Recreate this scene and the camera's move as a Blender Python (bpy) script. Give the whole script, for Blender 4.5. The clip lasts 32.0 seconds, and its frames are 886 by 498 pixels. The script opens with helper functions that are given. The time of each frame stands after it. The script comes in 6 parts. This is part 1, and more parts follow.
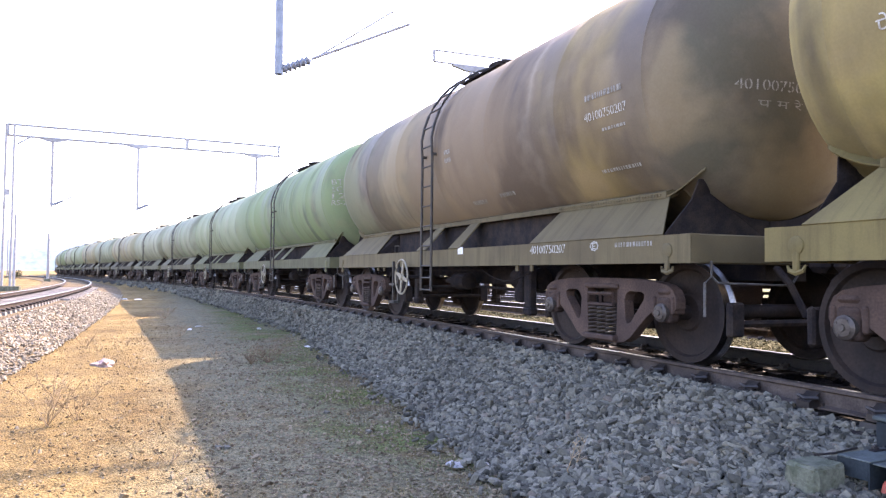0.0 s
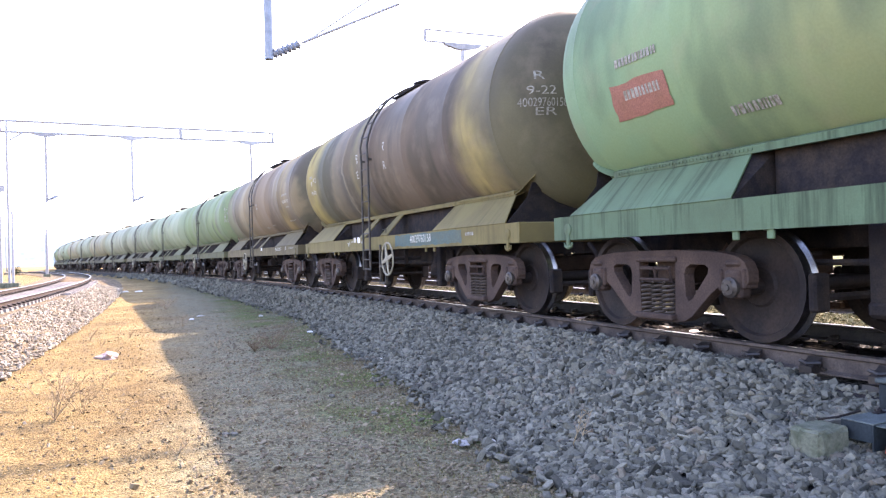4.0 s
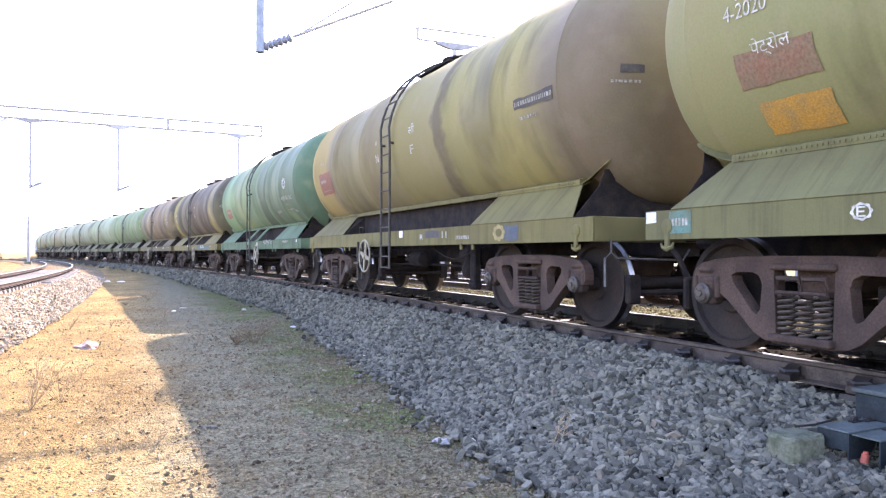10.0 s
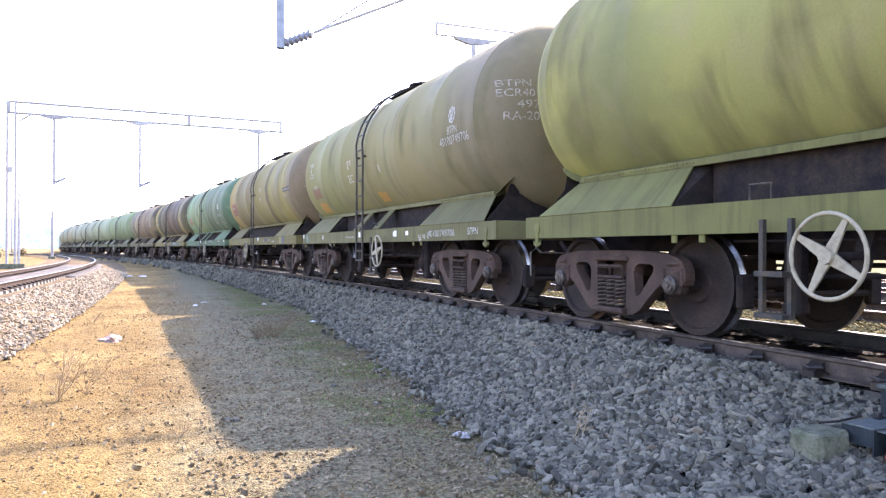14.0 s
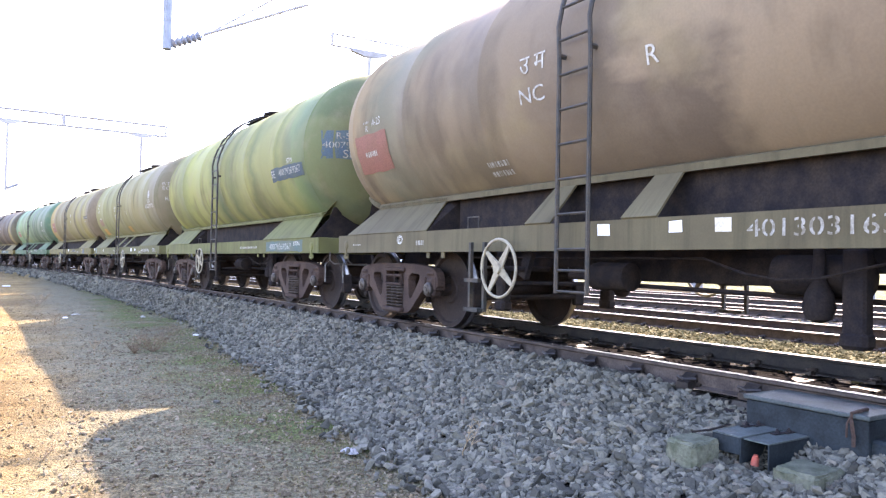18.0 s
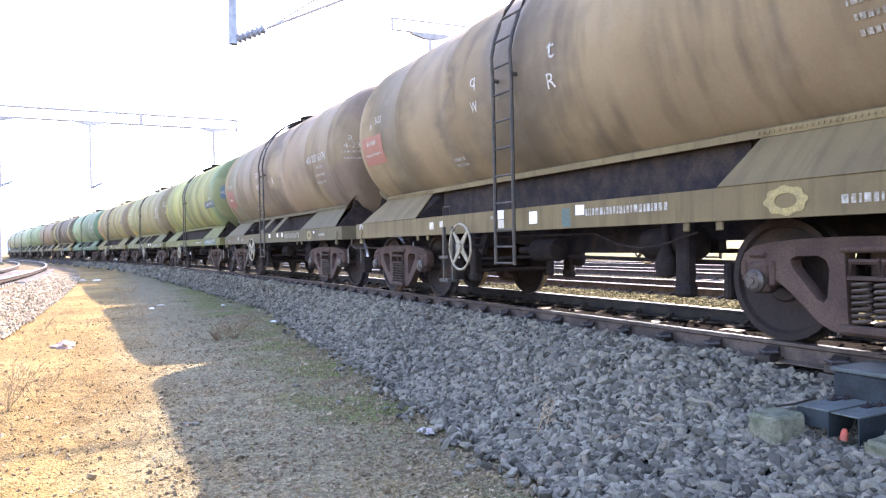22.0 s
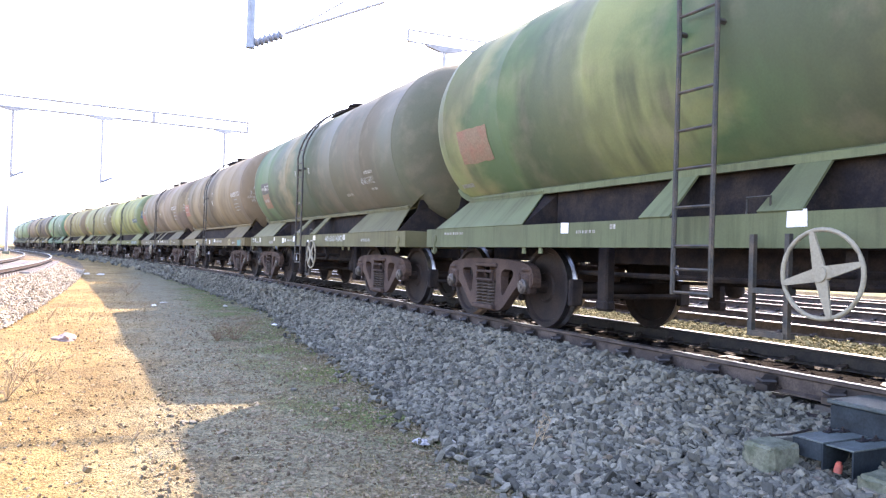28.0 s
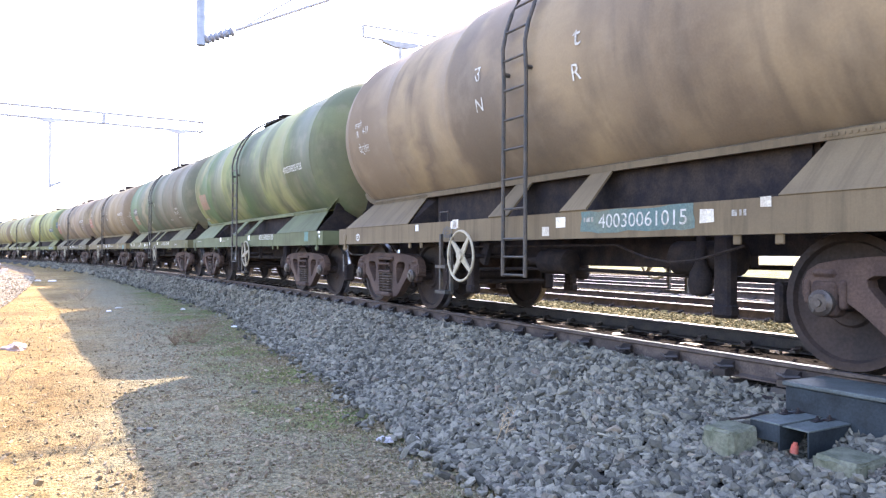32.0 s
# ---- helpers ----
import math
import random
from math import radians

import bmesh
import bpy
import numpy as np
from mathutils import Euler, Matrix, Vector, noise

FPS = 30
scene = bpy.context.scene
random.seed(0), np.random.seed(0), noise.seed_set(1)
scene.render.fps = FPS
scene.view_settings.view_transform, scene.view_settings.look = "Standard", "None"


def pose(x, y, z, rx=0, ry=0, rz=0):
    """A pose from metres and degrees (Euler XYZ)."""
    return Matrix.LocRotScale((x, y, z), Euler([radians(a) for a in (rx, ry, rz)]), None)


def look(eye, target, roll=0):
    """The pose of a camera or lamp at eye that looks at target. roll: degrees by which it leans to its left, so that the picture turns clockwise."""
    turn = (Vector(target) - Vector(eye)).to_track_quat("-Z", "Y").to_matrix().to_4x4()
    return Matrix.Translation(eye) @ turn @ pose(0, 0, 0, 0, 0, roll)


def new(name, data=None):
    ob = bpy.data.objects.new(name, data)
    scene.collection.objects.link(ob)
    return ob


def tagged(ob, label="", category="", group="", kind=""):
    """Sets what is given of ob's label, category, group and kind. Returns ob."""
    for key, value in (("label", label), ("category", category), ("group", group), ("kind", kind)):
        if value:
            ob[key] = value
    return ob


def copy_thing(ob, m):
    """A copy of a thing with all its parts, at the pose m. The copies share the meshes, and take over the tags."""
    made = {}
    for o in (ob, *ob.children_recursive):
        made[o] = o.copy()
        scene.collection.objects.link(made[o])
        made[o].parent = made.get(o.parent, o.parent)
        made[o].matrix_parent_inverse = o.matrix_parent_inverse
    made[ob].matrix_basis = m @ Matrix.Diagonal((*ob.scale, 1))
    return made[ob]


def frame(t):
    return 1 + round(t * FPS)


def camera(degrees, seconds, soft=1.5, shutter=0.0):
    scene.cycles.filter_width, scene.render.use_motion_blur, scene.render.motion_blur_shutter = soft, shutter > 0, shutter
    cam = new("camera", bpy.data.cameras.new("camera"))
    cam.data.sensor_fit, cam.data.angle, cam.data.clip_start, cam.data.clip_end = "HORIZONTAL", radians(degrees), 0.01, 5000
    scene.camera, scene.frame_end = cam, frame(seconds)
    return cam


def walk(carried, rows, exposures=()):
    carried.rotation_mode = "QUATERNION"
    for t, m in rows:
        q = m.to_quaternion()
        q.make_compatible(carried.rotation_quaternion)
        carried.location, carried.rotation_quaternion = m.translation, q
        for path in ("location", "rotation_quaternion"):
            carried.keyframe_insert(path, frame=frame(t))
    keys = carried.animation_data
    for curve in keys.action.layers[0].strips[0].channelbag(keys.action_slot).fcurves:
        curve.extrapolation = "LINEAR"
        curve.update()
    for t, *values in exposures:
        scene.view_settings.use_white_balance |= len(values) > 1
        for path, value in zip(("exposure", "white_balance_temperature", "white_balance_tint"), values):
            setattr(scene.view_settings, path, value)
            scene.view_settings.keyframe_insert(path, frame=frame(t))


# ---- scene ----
cam = camera(63.4, 32.0, 1.3)
EYE = (-5.917, 0.0, 0.838)

def held(yaw, pitch, lean, dx, dy, dz):
    return pose(EYE[0] + dx, EYE[1] + dy, EYE[2] + dz, 0, 0, -yaw) @ pose(0, 0, 0, 90 + pitch) @ pose(0, 0, 0, 0, 0, lean)


# seconds; heading to the right of the track, pitch and lean of the hand-held camera, its sway in metres
walk(cam, [
    (0, held(21.28, 2.00, 0.59, 0.006, -0.012, 0.019)), (0.5, held(21.30, 1.66, -0.31, 0.007, -0.007, 0.021)), (1, held(21.37, 1.28, -0.75, 0.007, -0.005, 0.012)),
    (1.5, held(21.32, 0.84, -0.70, 0.001, -0.003, 0.010)), (2, held(21.43, 1.11, -0.96, 0.008, -0.001, 0.011)), (2.5, held(21.22, 0.96, -1.60, 0.002, 0.003, 0.010)),
    (4.5, held(21.54, 0.32, -1.58, 0.006, -0.006, 0.015)), (5, held(22.27, 0.14, -1.53, 0.009, 0.001, 0.010)), (5.5, held(22.62, -0.68, -1.71, 0.016, 0.012, 0.007)),
    (6, held(22.40, -0.39, -1.57, 0.014, 0.010, 0.005)), (6.5, held(22.16, -0.37, -1.74, 0.017, 0.004, 0.009)), (7, held(22.35, -0.30, -1.11, 0.010, 0.004, 0.007)),
    (7.5, held(22.19, -0.22, -0.55, 0.007, 0.004, 0.007)), (8, held(22.41, -0.08, -0.32, -0.003, 0.003, 0.003)), (8.5, held(22.17, 0.20, -0.27, -0.007, 0.007, 0.010)),
    (9, held(22.05, 0.37, -0.10, -0.008, 0.007, 0.005)), (9.5, held(22.33, 0.27, 0.33, -0.002, 0.006, 0.003)), (10, held(22.49, 0.39, 0.13, 0.007, -0.004, 0.005)),
    (10.5, held(22.70, 0.88, 0.20, 0.001, -0.011, 0.009)), (11, held(22.68, 0.96, 0.26, -0.005, -0.010, 0.002)), (11.5, held(22.65, 0.56, 0.44, -0.019, -0.009, 0.001)),
    (12, held(22.72, 0.16, 0.12, -0.020, -0.006, 0.001)), (12.5, held(21.85, 0.84, -0.25, -0.017, -0.023, 0.003)), (13, held(20.91, 0.79, 0.11, -0.013, -0.029, 0.006)),
    (13.5, held(21.14, -0.02, 0.28, -0.019, -0.012, -0.003)), (15.5, held(20.71, 0.37, -0.03, -0.029, -0.025, 0.004)), (16, held(21.38, 0.42, 0.21, -0.029, -0.023, 0.003)),
    (16.5, held(25.70, 0.90, 1.65, -0.029, -0.001, 0.006)), (17, held(28.96, 1.05, 1.68, -0.017, 0.025, -0.007)), (17.5, held(29.21, 1.26, 1.54, -0.010, 0.028, -0.006)),
    (18, held(29.60, 1.22, 1.11, 0.001, 0.027, -0.008)), (18.5, held(28.20, 1.50, 0.47, 0.013, 0.014, -0.003)), (19, held(26.24, 1.64, -0.28, 0.023, 0.012, -0.006)),
    (19.5, held(25.53, 1.27, -0.67, 0.017, 0.008, -0.005)), (20, held(24.73, 0.66, -1.40, 0.017, 0.008, -0.009)), (20.5, held(24.18, -0.03, -1.67, 0.013, 0.012, -0.009)),
    (21, held(23.88, -0.26, -1.99, 0.017, 0.013, -0.004)), (21.5, held(24.38, -0.24, -1.75, 0.003, 0.013, -0.003)), (22, held(24.14, -0.32, -1.09, 0.003, 0.020, -0.009)),
    (22.5, held(24.54, -0.45, -0.60, -0.010, 0.015, -0.008)), (23, held(24.54, -0.25, -0.38, -0.012, 0.010, -0.005)), (23.5, held(24.64, -0.22, -0.32, -0.005, 0.003, -0.006)),
    (24, held(23.68, 0.11, 0.46, 0.010, -0.000, -0.009)), (24.5, held(22.44, -0.48, 0.81, 0.009, -0.007, -0.012)), (25, held(22.60, -0.01, 0.85, -0.001, -0.014, -0.008)),
    (25.5, held(22.67, -0.04, 0.99, -0.007, -0.007, -0.007)), (27.5, held(23.05, 0.75, 1.33, -0.013, -0.021, -0.007)), (28, held(23.81, 0.64, 1.88, -0.021, -0.017, -0.006)),
    (28.5, held(25.12, 0.59, 2.05, -0.017, -0.014, -0.008)), (29, held(25.19, 0.57, 1.75, -0.010, -0.010, -0.005)), (29.5, held(26.50, 0.41, 2.21, -0.006, -0.005, -0.008)),
    (30, held(27.54, 0.94, 1.76, 0.007, -0.003, -0.008)), (30.5, held(27.64, 0.94, 1.34, 0.019, -0.002, -0.006)), (31, held(27.71, 0.42, 0.94, 0.025, 0.007, -0.012)),
    (31.5, held(27.09, 0.19, 0.92, 0.018, 0.009, -0.010)), (32, held(26.86, 0.38, 0.31, 0.019, 0.011, -0.013)),
], exposures=[(0, 2.71, 6500, 34), (1, 2.76, 6500, 34), (2, 3.08, 6500, 34), (5, 2.86, 6500, 33), (6, 3.01, 6500, 33), (7, 3.11, 6500, 33), (8, 3.21, 6500, 33), (9, 3.01, 6500, 33), (10, 3.01, 6500, 33), (11, 2.79, 6500, 33), (12, 2.86, 6500, 33), (13, 2.81, 6500, 32), (16, 2.86, 6500, 32), (17, 2.86, 6500, 32), (18, 3.16, 6500, 32), (19, 2.93, 6500, 32), (20, 3.21, 6500, 31), (21, 3.13, 6500, 31), (22, 3.11, 6500, 31), (23, 3.03, 6500, 31), (24, 3.09, 6500, 31), (25, 3.29, 6500, 31), (28, 3.13, 6500, 31), (29, 3.25, 6500, 30), (30, 3.03, 6500, 30), (31, 3.11, 6500, 30), (32, 3.19, 6500, 30)])

# ---- daylight: a clear sky and a sun that stands ahead, beyond the train ----
SUN = Vector((1.0, 0.83, 1.115)).normalized()
world = bpy.data.worlds.new("sky")
scene.world = world
world.use_nodes = True
wn = world.node_tree.nodes
sky = wn.new("ShaderNodeTexSky")
sky.sky_type = "NISHITA"
sky.sun_disc = False
sky.sun_elevation = math.asin(SUN.z)
sky.sun_rotation = math.atan2(SUN.x, SUN.y)
sky.dust_density = 1.2
sky.air_density = 1.2
world.node_tree.links.new(sky.outputs[0], wn["Background"].inputs[0])
wn["Background"].inputs[1].default_value = 0.15
sun = new("sun", bpy.data.lights.new("sun", "SUN"))
sun.data.energy, sun.data.angle, sun.data.color = 2.9, radians(0.6), (1.0, 0.87, 0.62)
sun.matrix_world = look(SUN * 60, (0, 0, 0))

# ---- the lines of the tracks ----
PITCH, GAP = 12.42, 0.87
HALF = (PITCH - GAP) / 2
BEND0, BEND1, CURVE = -6.0, 70.4, 0.002645
BACK0, BACK1, UNBEND = 112.0, 175.0, 0.00135   # far off the line swings back a little


def line_x(y):
    """Where the middle of the train's track lies at y."""
    if y < BEND0:
        return 0.0
    a = min(y, BEND1) - BEND0
    b = min(max(y - BACK0, 0), BACK1 - BACK0)
    back = UNBEND * b * b / 2 + max(y - BACK1, 0) * UNBEND * (BACK1 - BACK0)
    return -CURVE * a * a / 2 - max(y - BEND1, 0) * CURVE * (BEND1 - BEND0) + back


def line_turn(y):
    return math.degrees(math.atan(CURVE * max(min(y, BEND1) - BEND0, 0) - UNBEND * max(min(y, BACK1) - BACK0, 0)))


def side_x(y):
    """The middle of the side track, which bends away the other side of the path."""
    a = y - 31
    return -10.48 - 0.00165 * a * a if y > 31 else -10.48 - 0.0008 * a * a


def gone(t):
    """How far the train has rolled after t seconds."""
    return 3.897 * t - 0.0049 * t * t


def smooth(a, b, v):
    v = min(max((v - a) / (b - a), 0), 1)
    return v * v * (3 - 2 * v)


def toe(y):
    """How far the ballast's foot lies from the middle of the track."""
    return max(1.62, 3.24 - 0.105 * max(y - 4.2, 0))


def low(y):
    """The level of the path beside the track."""
    return -0.75 + 0.3 * smooth(14, 60, y)


def ground_z(x, y):
    u = x - line_x(y)
    z0 = low(y)
    if u > 1.5:
        z0 = -0.3 - 0.1 * smooth(20, 60, u)
        z = -0.21 + (z0 + 0.21) * smooth(1.5, 2.4, u)
        return z
    top = -0.215 + 0.05 * smooth(-0.95, -1.15, u) - 0.165 * (1 - smooth(3.75, 4.7, y)) * smooth(-0.9, -1.15, u)
    top -= 0.11 * math.exp(-((x + 1.83) ** 2 + (y - 3.0) ** 2) / 0.035)
    if u > -1.3:
        return top
    a = toe(y)
    z = top + (z0 - top) * min((-1.3 - u) / (a - 1.3), 1)
    v = x - side_x(y)
    if v < 2.6:
        z = max(z, -0.29 + (z0 + 0.29) * min(max((v - 1.5) / 1.1, 0), 1)) if v > -2 else -0.25 - 0.1 * smooth(-2, -4, v)
    return z

# ---- materials ----
def mat(name, rough=0.8, metal=0.0):
    m = bpy.data.materials.new(name)
    m.use_nodes = True
    p = m.node_tree.nodes["Principled BSDF"]
    p.inputs["Roughness"].default_value = rough
    p.inputs["Metallic"].default_value = metal
    return m, m.node_tree.nodes, m.node_tree.links, p


def noise_node(n, l, coord, scale, detail=4.0, stretch=None, rough=0.55):
    t = n.new("ShaderNodeTexNoise")
    t.inputs["Scale"].default_value = scale
    t.inputs["Detail"].default_value = detail
    t.inputs["Roughness"].default_value = rough
    if stretch:
        mp = n.new("ShaderNodeMapping")
        mp.inputs["Scale"].default_value = stretch
        l.new(coord, mp.inputs[0])
        coord = mp.outputs[0]
    l.new(coord, t.inputs["Vector"])
    return t.outputs["Fac"]


def ramp(n, l, fac, stops):
    r = n.new("ShaderNodeValToRGB")
    while len(r.color_ramp.elements) < len(stops):
        r.color_ramp.elements.new(0.5)
    for e, (at, c) in zip(r.color_ramp.elements, stops):
        e.position, e.color = at, (*c, 1) if len(c) == 3 else c
    l.new(fac, r.inputs[0])
    return r.outputs[0]


def mix(n, l, fac, a, b, how="MIX"):
    m = n.new("ShaderNodeMix")
    m.data_type, m.blend_type = "RGBA", how
    for at, v in ((0, fac), (6, a), (7, b)):
        if isinstance(v, (int, float)):
            m.inputs[at].default_value = v
        elif isinstance(v, tuple):
            m.inputs[at].default_value = (*v, 1)
        else:
            l.new(v, m.inputs[at])
    return m.outputs[2]


def bump(n, l, p, height, strength, distance=0.02):
    b = n.new("ShaderNodeBump")
    b.inputs["Strength"].default_value, b.inputs["Distance"].default_value = strength, distance
    l.new(height, b.inputs["Height"])
    l.new(b.outputs[0], p.inputs["Normal"])


def grey(v):
    return (v, v, v)


def worn(name, base, dirt, rough=0.75, metal=0.0, scale=6.0, grain=60.0, amount=(0.4, 0.65), relief=0.15, speck=(0.72, 1.15), gloss=0.3, runs=0.0):
    """A surface with patches of dirt or rust at one scale and grain at another, and dark runs down it."""
    m, n, l, p = mat(name, rough, metal)
    p.inputs["Specular IOR Level"].default_value = gloss
    co = n.new("ShaderNodeTexCoord").outputs["Object"]
    a = ramp(n, l, noise_node(n, l, co, scale, 5.0), [(amount[0], grey(0.0)), (amount[1], grey(1.0))])
    c = mix(n, l, a, base, dirt)
    if runs:
        drip = noise_node(n, l, co, 1.0, 4.0, (0.5, 9.0, 0.6), 0.65)
        c = mix(n, l, ramp(n, l, drip, [(0.48, grey(0.0)), (0.68, grey(runs))]), c, tuple(0.3 * v for v in base))
    g = noise_node(n, l, co, grain, 3.0)
    c = mix(n, l, 1.0, c, ramp(n, l, g, [(0.3, grey(speck[0])), (0.7, grey(speck[1]))]), "MULTIPLY")
    r = n.new("ShaderNodeObjectInfo").outputs["Random"]
    c = mix(n, l, 1.0, c, ramp(n, l, r, [(0.0, grey(0.82)), (1.0, grey(1.12))]), "MULTIPLY")
    l.new(c, p.inputs["Base Color"])
    bump(n, l, p, g, relief, 0.01)
    return m


def olive(c):
    """Pulls a tank colour towards olive and brightens it, painting in veiling glare."""
    r, g, b = c
    return (1.18 * r, 1.18 * max(g, 0.76 * r), 1.18 * min(b, 0.70 * max(r, g)))


def tank_paint(name, base, second, dark, seed, bands=0.5, rows=(), back=0, waver=0.34, drips=0.0):
    """Old tank paint: broad rings of two faded colours, runs of spilt oil and dust round the belly."""
    m, n, l, p = mat(name, 0.62)
    p.inputs["Specular IOR Level"].default_value = 0.12
    base, second, dark = olive(base), olive(second), olive(dark)
    rows = [(a, olive(c)) for a, c in rows]
    co = n.new("ShaderNodeTexCoord").outputs["Object"]
    own = co
    sh = n.new("ShaderNodeMapping")
    sh.inputs["Location"].default_value = (seed * 3.1, seed * 7.7, seed * 1.3)
    l.new(co, sh.inputs[0])
    co = sh.outputs[0]
    rings = noise_node(n, l, co, 1.0, 2.0, (0.12, 0.55, 0.12))
    c = mix(n, l, ramp(n, l, rings, [(0.45, grey(0.0)), (0.55, grey(1.0))]), base, second)
    if rows:
        # faded rings of paint along the tank, their edges blurred by weather
        sep = n.new("ShaderNodeSeparateXYZ")
        l.new(own, sep.inputs[0])
        at = n.new("ShaderNodeMath")
        at.operation = "MULTIPLY_ADD"
        l.new(sep.outputs[1], at.inputs[0])
        at.inputs[1].default_value, at.inputs[2].default_value = (1 if back else -1) / 11.86, 0.5 - 0.5 * waver
        wave = n.new("ShaderNodeMath")
        wave.operation = "MULTIPLY_ADD"
        l.new(noise_node(n, l, co, 1.0, 5.0, (0.55, 0.4, 0.8), 0.6), wave.inputs[0])
        wave.inputs[1].default_value = waver
        l.new(at.outputs[0], wave.inputs[2])
        ring = ramp(n, l, wave.outputs[0], rows)
        c = mix(n, l, 0.82, c, ring)
        dark = tuple((a + b) / 2 for a, b in zip(dark, tuple(v * 0.45 for v in base)))
    # old camouflage blotches show through
    blotch = noise_node(n, l, co, 1.0, 4.0, (0.5, 0.42, 0.62), 0.5)
    c = mix(n, l, ramp(n, l, blotch, [(0.53, grey(0.0)), (0.60, grey(0.45))]), c, second)
    spill = noise_node(n, l, co, 1.0, 4.0, (0.35, 0.6, 0.3))
    c = mix(n, l, ramp(n, l, spill, [(0.64 - bands * 0.2, grey(0.0)), (0.70 - bands * 0.16, grey(0.6))]), c, dark)
    if drips:
        # narrow dark runs down the trailing half
        aft = n.new("ShaderNodeMapRange")
        aft.inputs[1].default_value, aft.inputs[2].default_value = 0.60, 0.72
        l.new(at.outputs[0], aft.inputs[0])
        thin = n.new("ShaderNodeMath")
        thin.operation = "MULTIPLY"
        l.new(ramp(n, l, noise_node(n, l, co, 1.0, 3.0, (0.35, 4.6, 0.3), 0.5), [(0.50, grey(0.0)), (0.60, grey(drips))]), thin.inputs[0])
        l.new(aft.outputs[0], thin.inputs[1])
        c = mix(n, l, thin.outputs[0], c, dark)
    # thin runs, only here and there
    runs = noise_node(n, l, co, 1.0, 3.0, (0.8, 2.6, 0.55))
    here = n.new("ShaderNodeMath")
    here.operation = "MULTIPLY"
    l.new(ramp(n, l, runs, [(0.48, grey(0.0)), (0.68, grey(0.8))]), here.inputs[0])
    l.new(ramp(n, l, noise_node(n, l, co, 0.55, 2.0), [(0.46, grey(0.0)), (0.60, grey(1.0))]), here.inputs[1])
    c = mix(n, l, here.outputs[0], c, dark)
    c = mix(n, l, ramp(n, l, noise_node(n, l, co, 2.2, 6.0), [(0.52, grey(0.0)), (0.72, grey(0.22))]), c, (0.26, 0.21, 0.15))
    g = noise_node(n, l, co, 45.0, 3.0)
    c = mix(n, l, 1.0, c, ramp(n, l, g, [(0.3, grey(0.94)), (0.7, grey(1.05))]), "MULTIPLY")
    l.new(c, p.inputs["Base Color"])
    l.new(ramp(n, l, spill, [(0.4, grey(0.78)), (0.65, grey(0.6))]), p.inputs["Roughness"])
    bump(n, l, p, noise_node(n, l, co, 1.0, 2.0, (0.6, 0.9, 0.6)), 0.12, 0.03)
    return m


M_BOGIE = worn("bogie_cast_steel", (0.048, 0.033, 0.028), (0.078, 0.052, 0.041), 0.85, 0.0, 3.0, 50.0, gloss=0.15)
M_WHEEL = worn("wheel_steel", (0.020, 0.0165, 0.0165), (0.036, 0.026, 0.022), 0.7, 0.0, 3.0, 40.0, gloss=0.15)
M_TREAD = worn("bright_tread", (0.30, 0.285, 0.275), (0.18, 0.165, 0.15), 0.34, 1.0)
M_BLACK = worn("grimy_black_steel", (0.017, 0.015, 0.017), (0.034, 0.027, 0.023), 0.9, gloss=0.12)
M_LADDER = worn("dark_ladder_steel", (0.03, 0.032, 0.03), (0.07, 0.055, 0.04), 0.65)
M_HANDWHEEL = worn("cream_paint", (0.26, 0.235, 0.17), (0.17, 0.145, 0.10), 0.65, 0, 9, 60, (0.5, 0.75), 0.1, (0.86, 1.08))
M_CAP = worn("bearing_cap_metal", (0.075, 0.066, 0.058), (0.05, 0.04, 0.034), 0.45, 0.3, 14)
M_SPRING = worn("dusty_spring_steel", (0.085, 0.068, 0.056), (0.048, 0.037, 0.031), 0.8, gloss=0.15)
M_WHITE = worn("white_paint", (0.72, 0.72, 0.70), (0.5, 0.47, 0.42), 0.7, 0, 8, 80, (0.5, 0.75))
M_RAIL = worn("dusty_rail_side", (0.058, 0.047, 0.042), (0.10, 0.08, 0.068), 0.9, gloss=0.15)
# darker copy for the far rail: shade under the train is in its colour
M_SHADERAIL = worn("shaded_rail_side", (0.024, 0.0225, 0.024), (0.045, 0.039, 0.035), 0.8)
M_CLIP = worn("dark_rail_clip", (0.02, 0.017, 0.016), (0.045, 0.034, 0.027), 0.45)
M_RAILTOP = worn("polished_rail_head", (0.27, 0.26, 0.255), (0.19, 0.18, 0.17), 0.4, 1.0, 2, 30)
# near black and glossy: oil, with the train's shade put into the colour
M_DARKSLEEPER = worn("near_black_sleeper", (0.012, 0.0105, 0.010), (0.024, 0.020, 0.018), 0.42, relief=0.5, gloss=0.4)
M_ROD = worn("bare_grey_rod", (0.13, 0.13, 0.125), (0.07, 0.064, 0.058), 0.55, 0.2)
M_SLEEPER = worn("concrete_sleeper", (0.30, 0.29, 0.27), (0.16, 0.13, 0.11), 0.9)
M_CONCRETE = worn("weathered_concrete", (0.15, 0.155, 0.115), (0.085, 0.095, 0.064), 0.92, 0, 9, 40, (0.40, 0.62), 0.9, gloss=0.15)
M_GALV = worn("grey_galvanised_steel", (0.35, 0.345, 0.35), (0.27, 0.265, 0.27), 0.6, 0.1)
M_MAST = worn("blue_grey_mast_paint", (0.25, 0.285, 0.335), (0.19, 0.215, 0.255), 0.6)
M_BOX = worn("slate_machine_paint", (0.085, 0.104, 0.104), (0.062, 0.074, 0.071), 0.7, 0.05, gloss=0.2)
# darker copy for upright faces: their shade is put into the paint
M_BOXSIDE = worn("shaded_machine_paint", (0.022, 0.031, 0.037), (0.013, 0.017, 0.020), 0.7, 0.1, gloss=0.2)
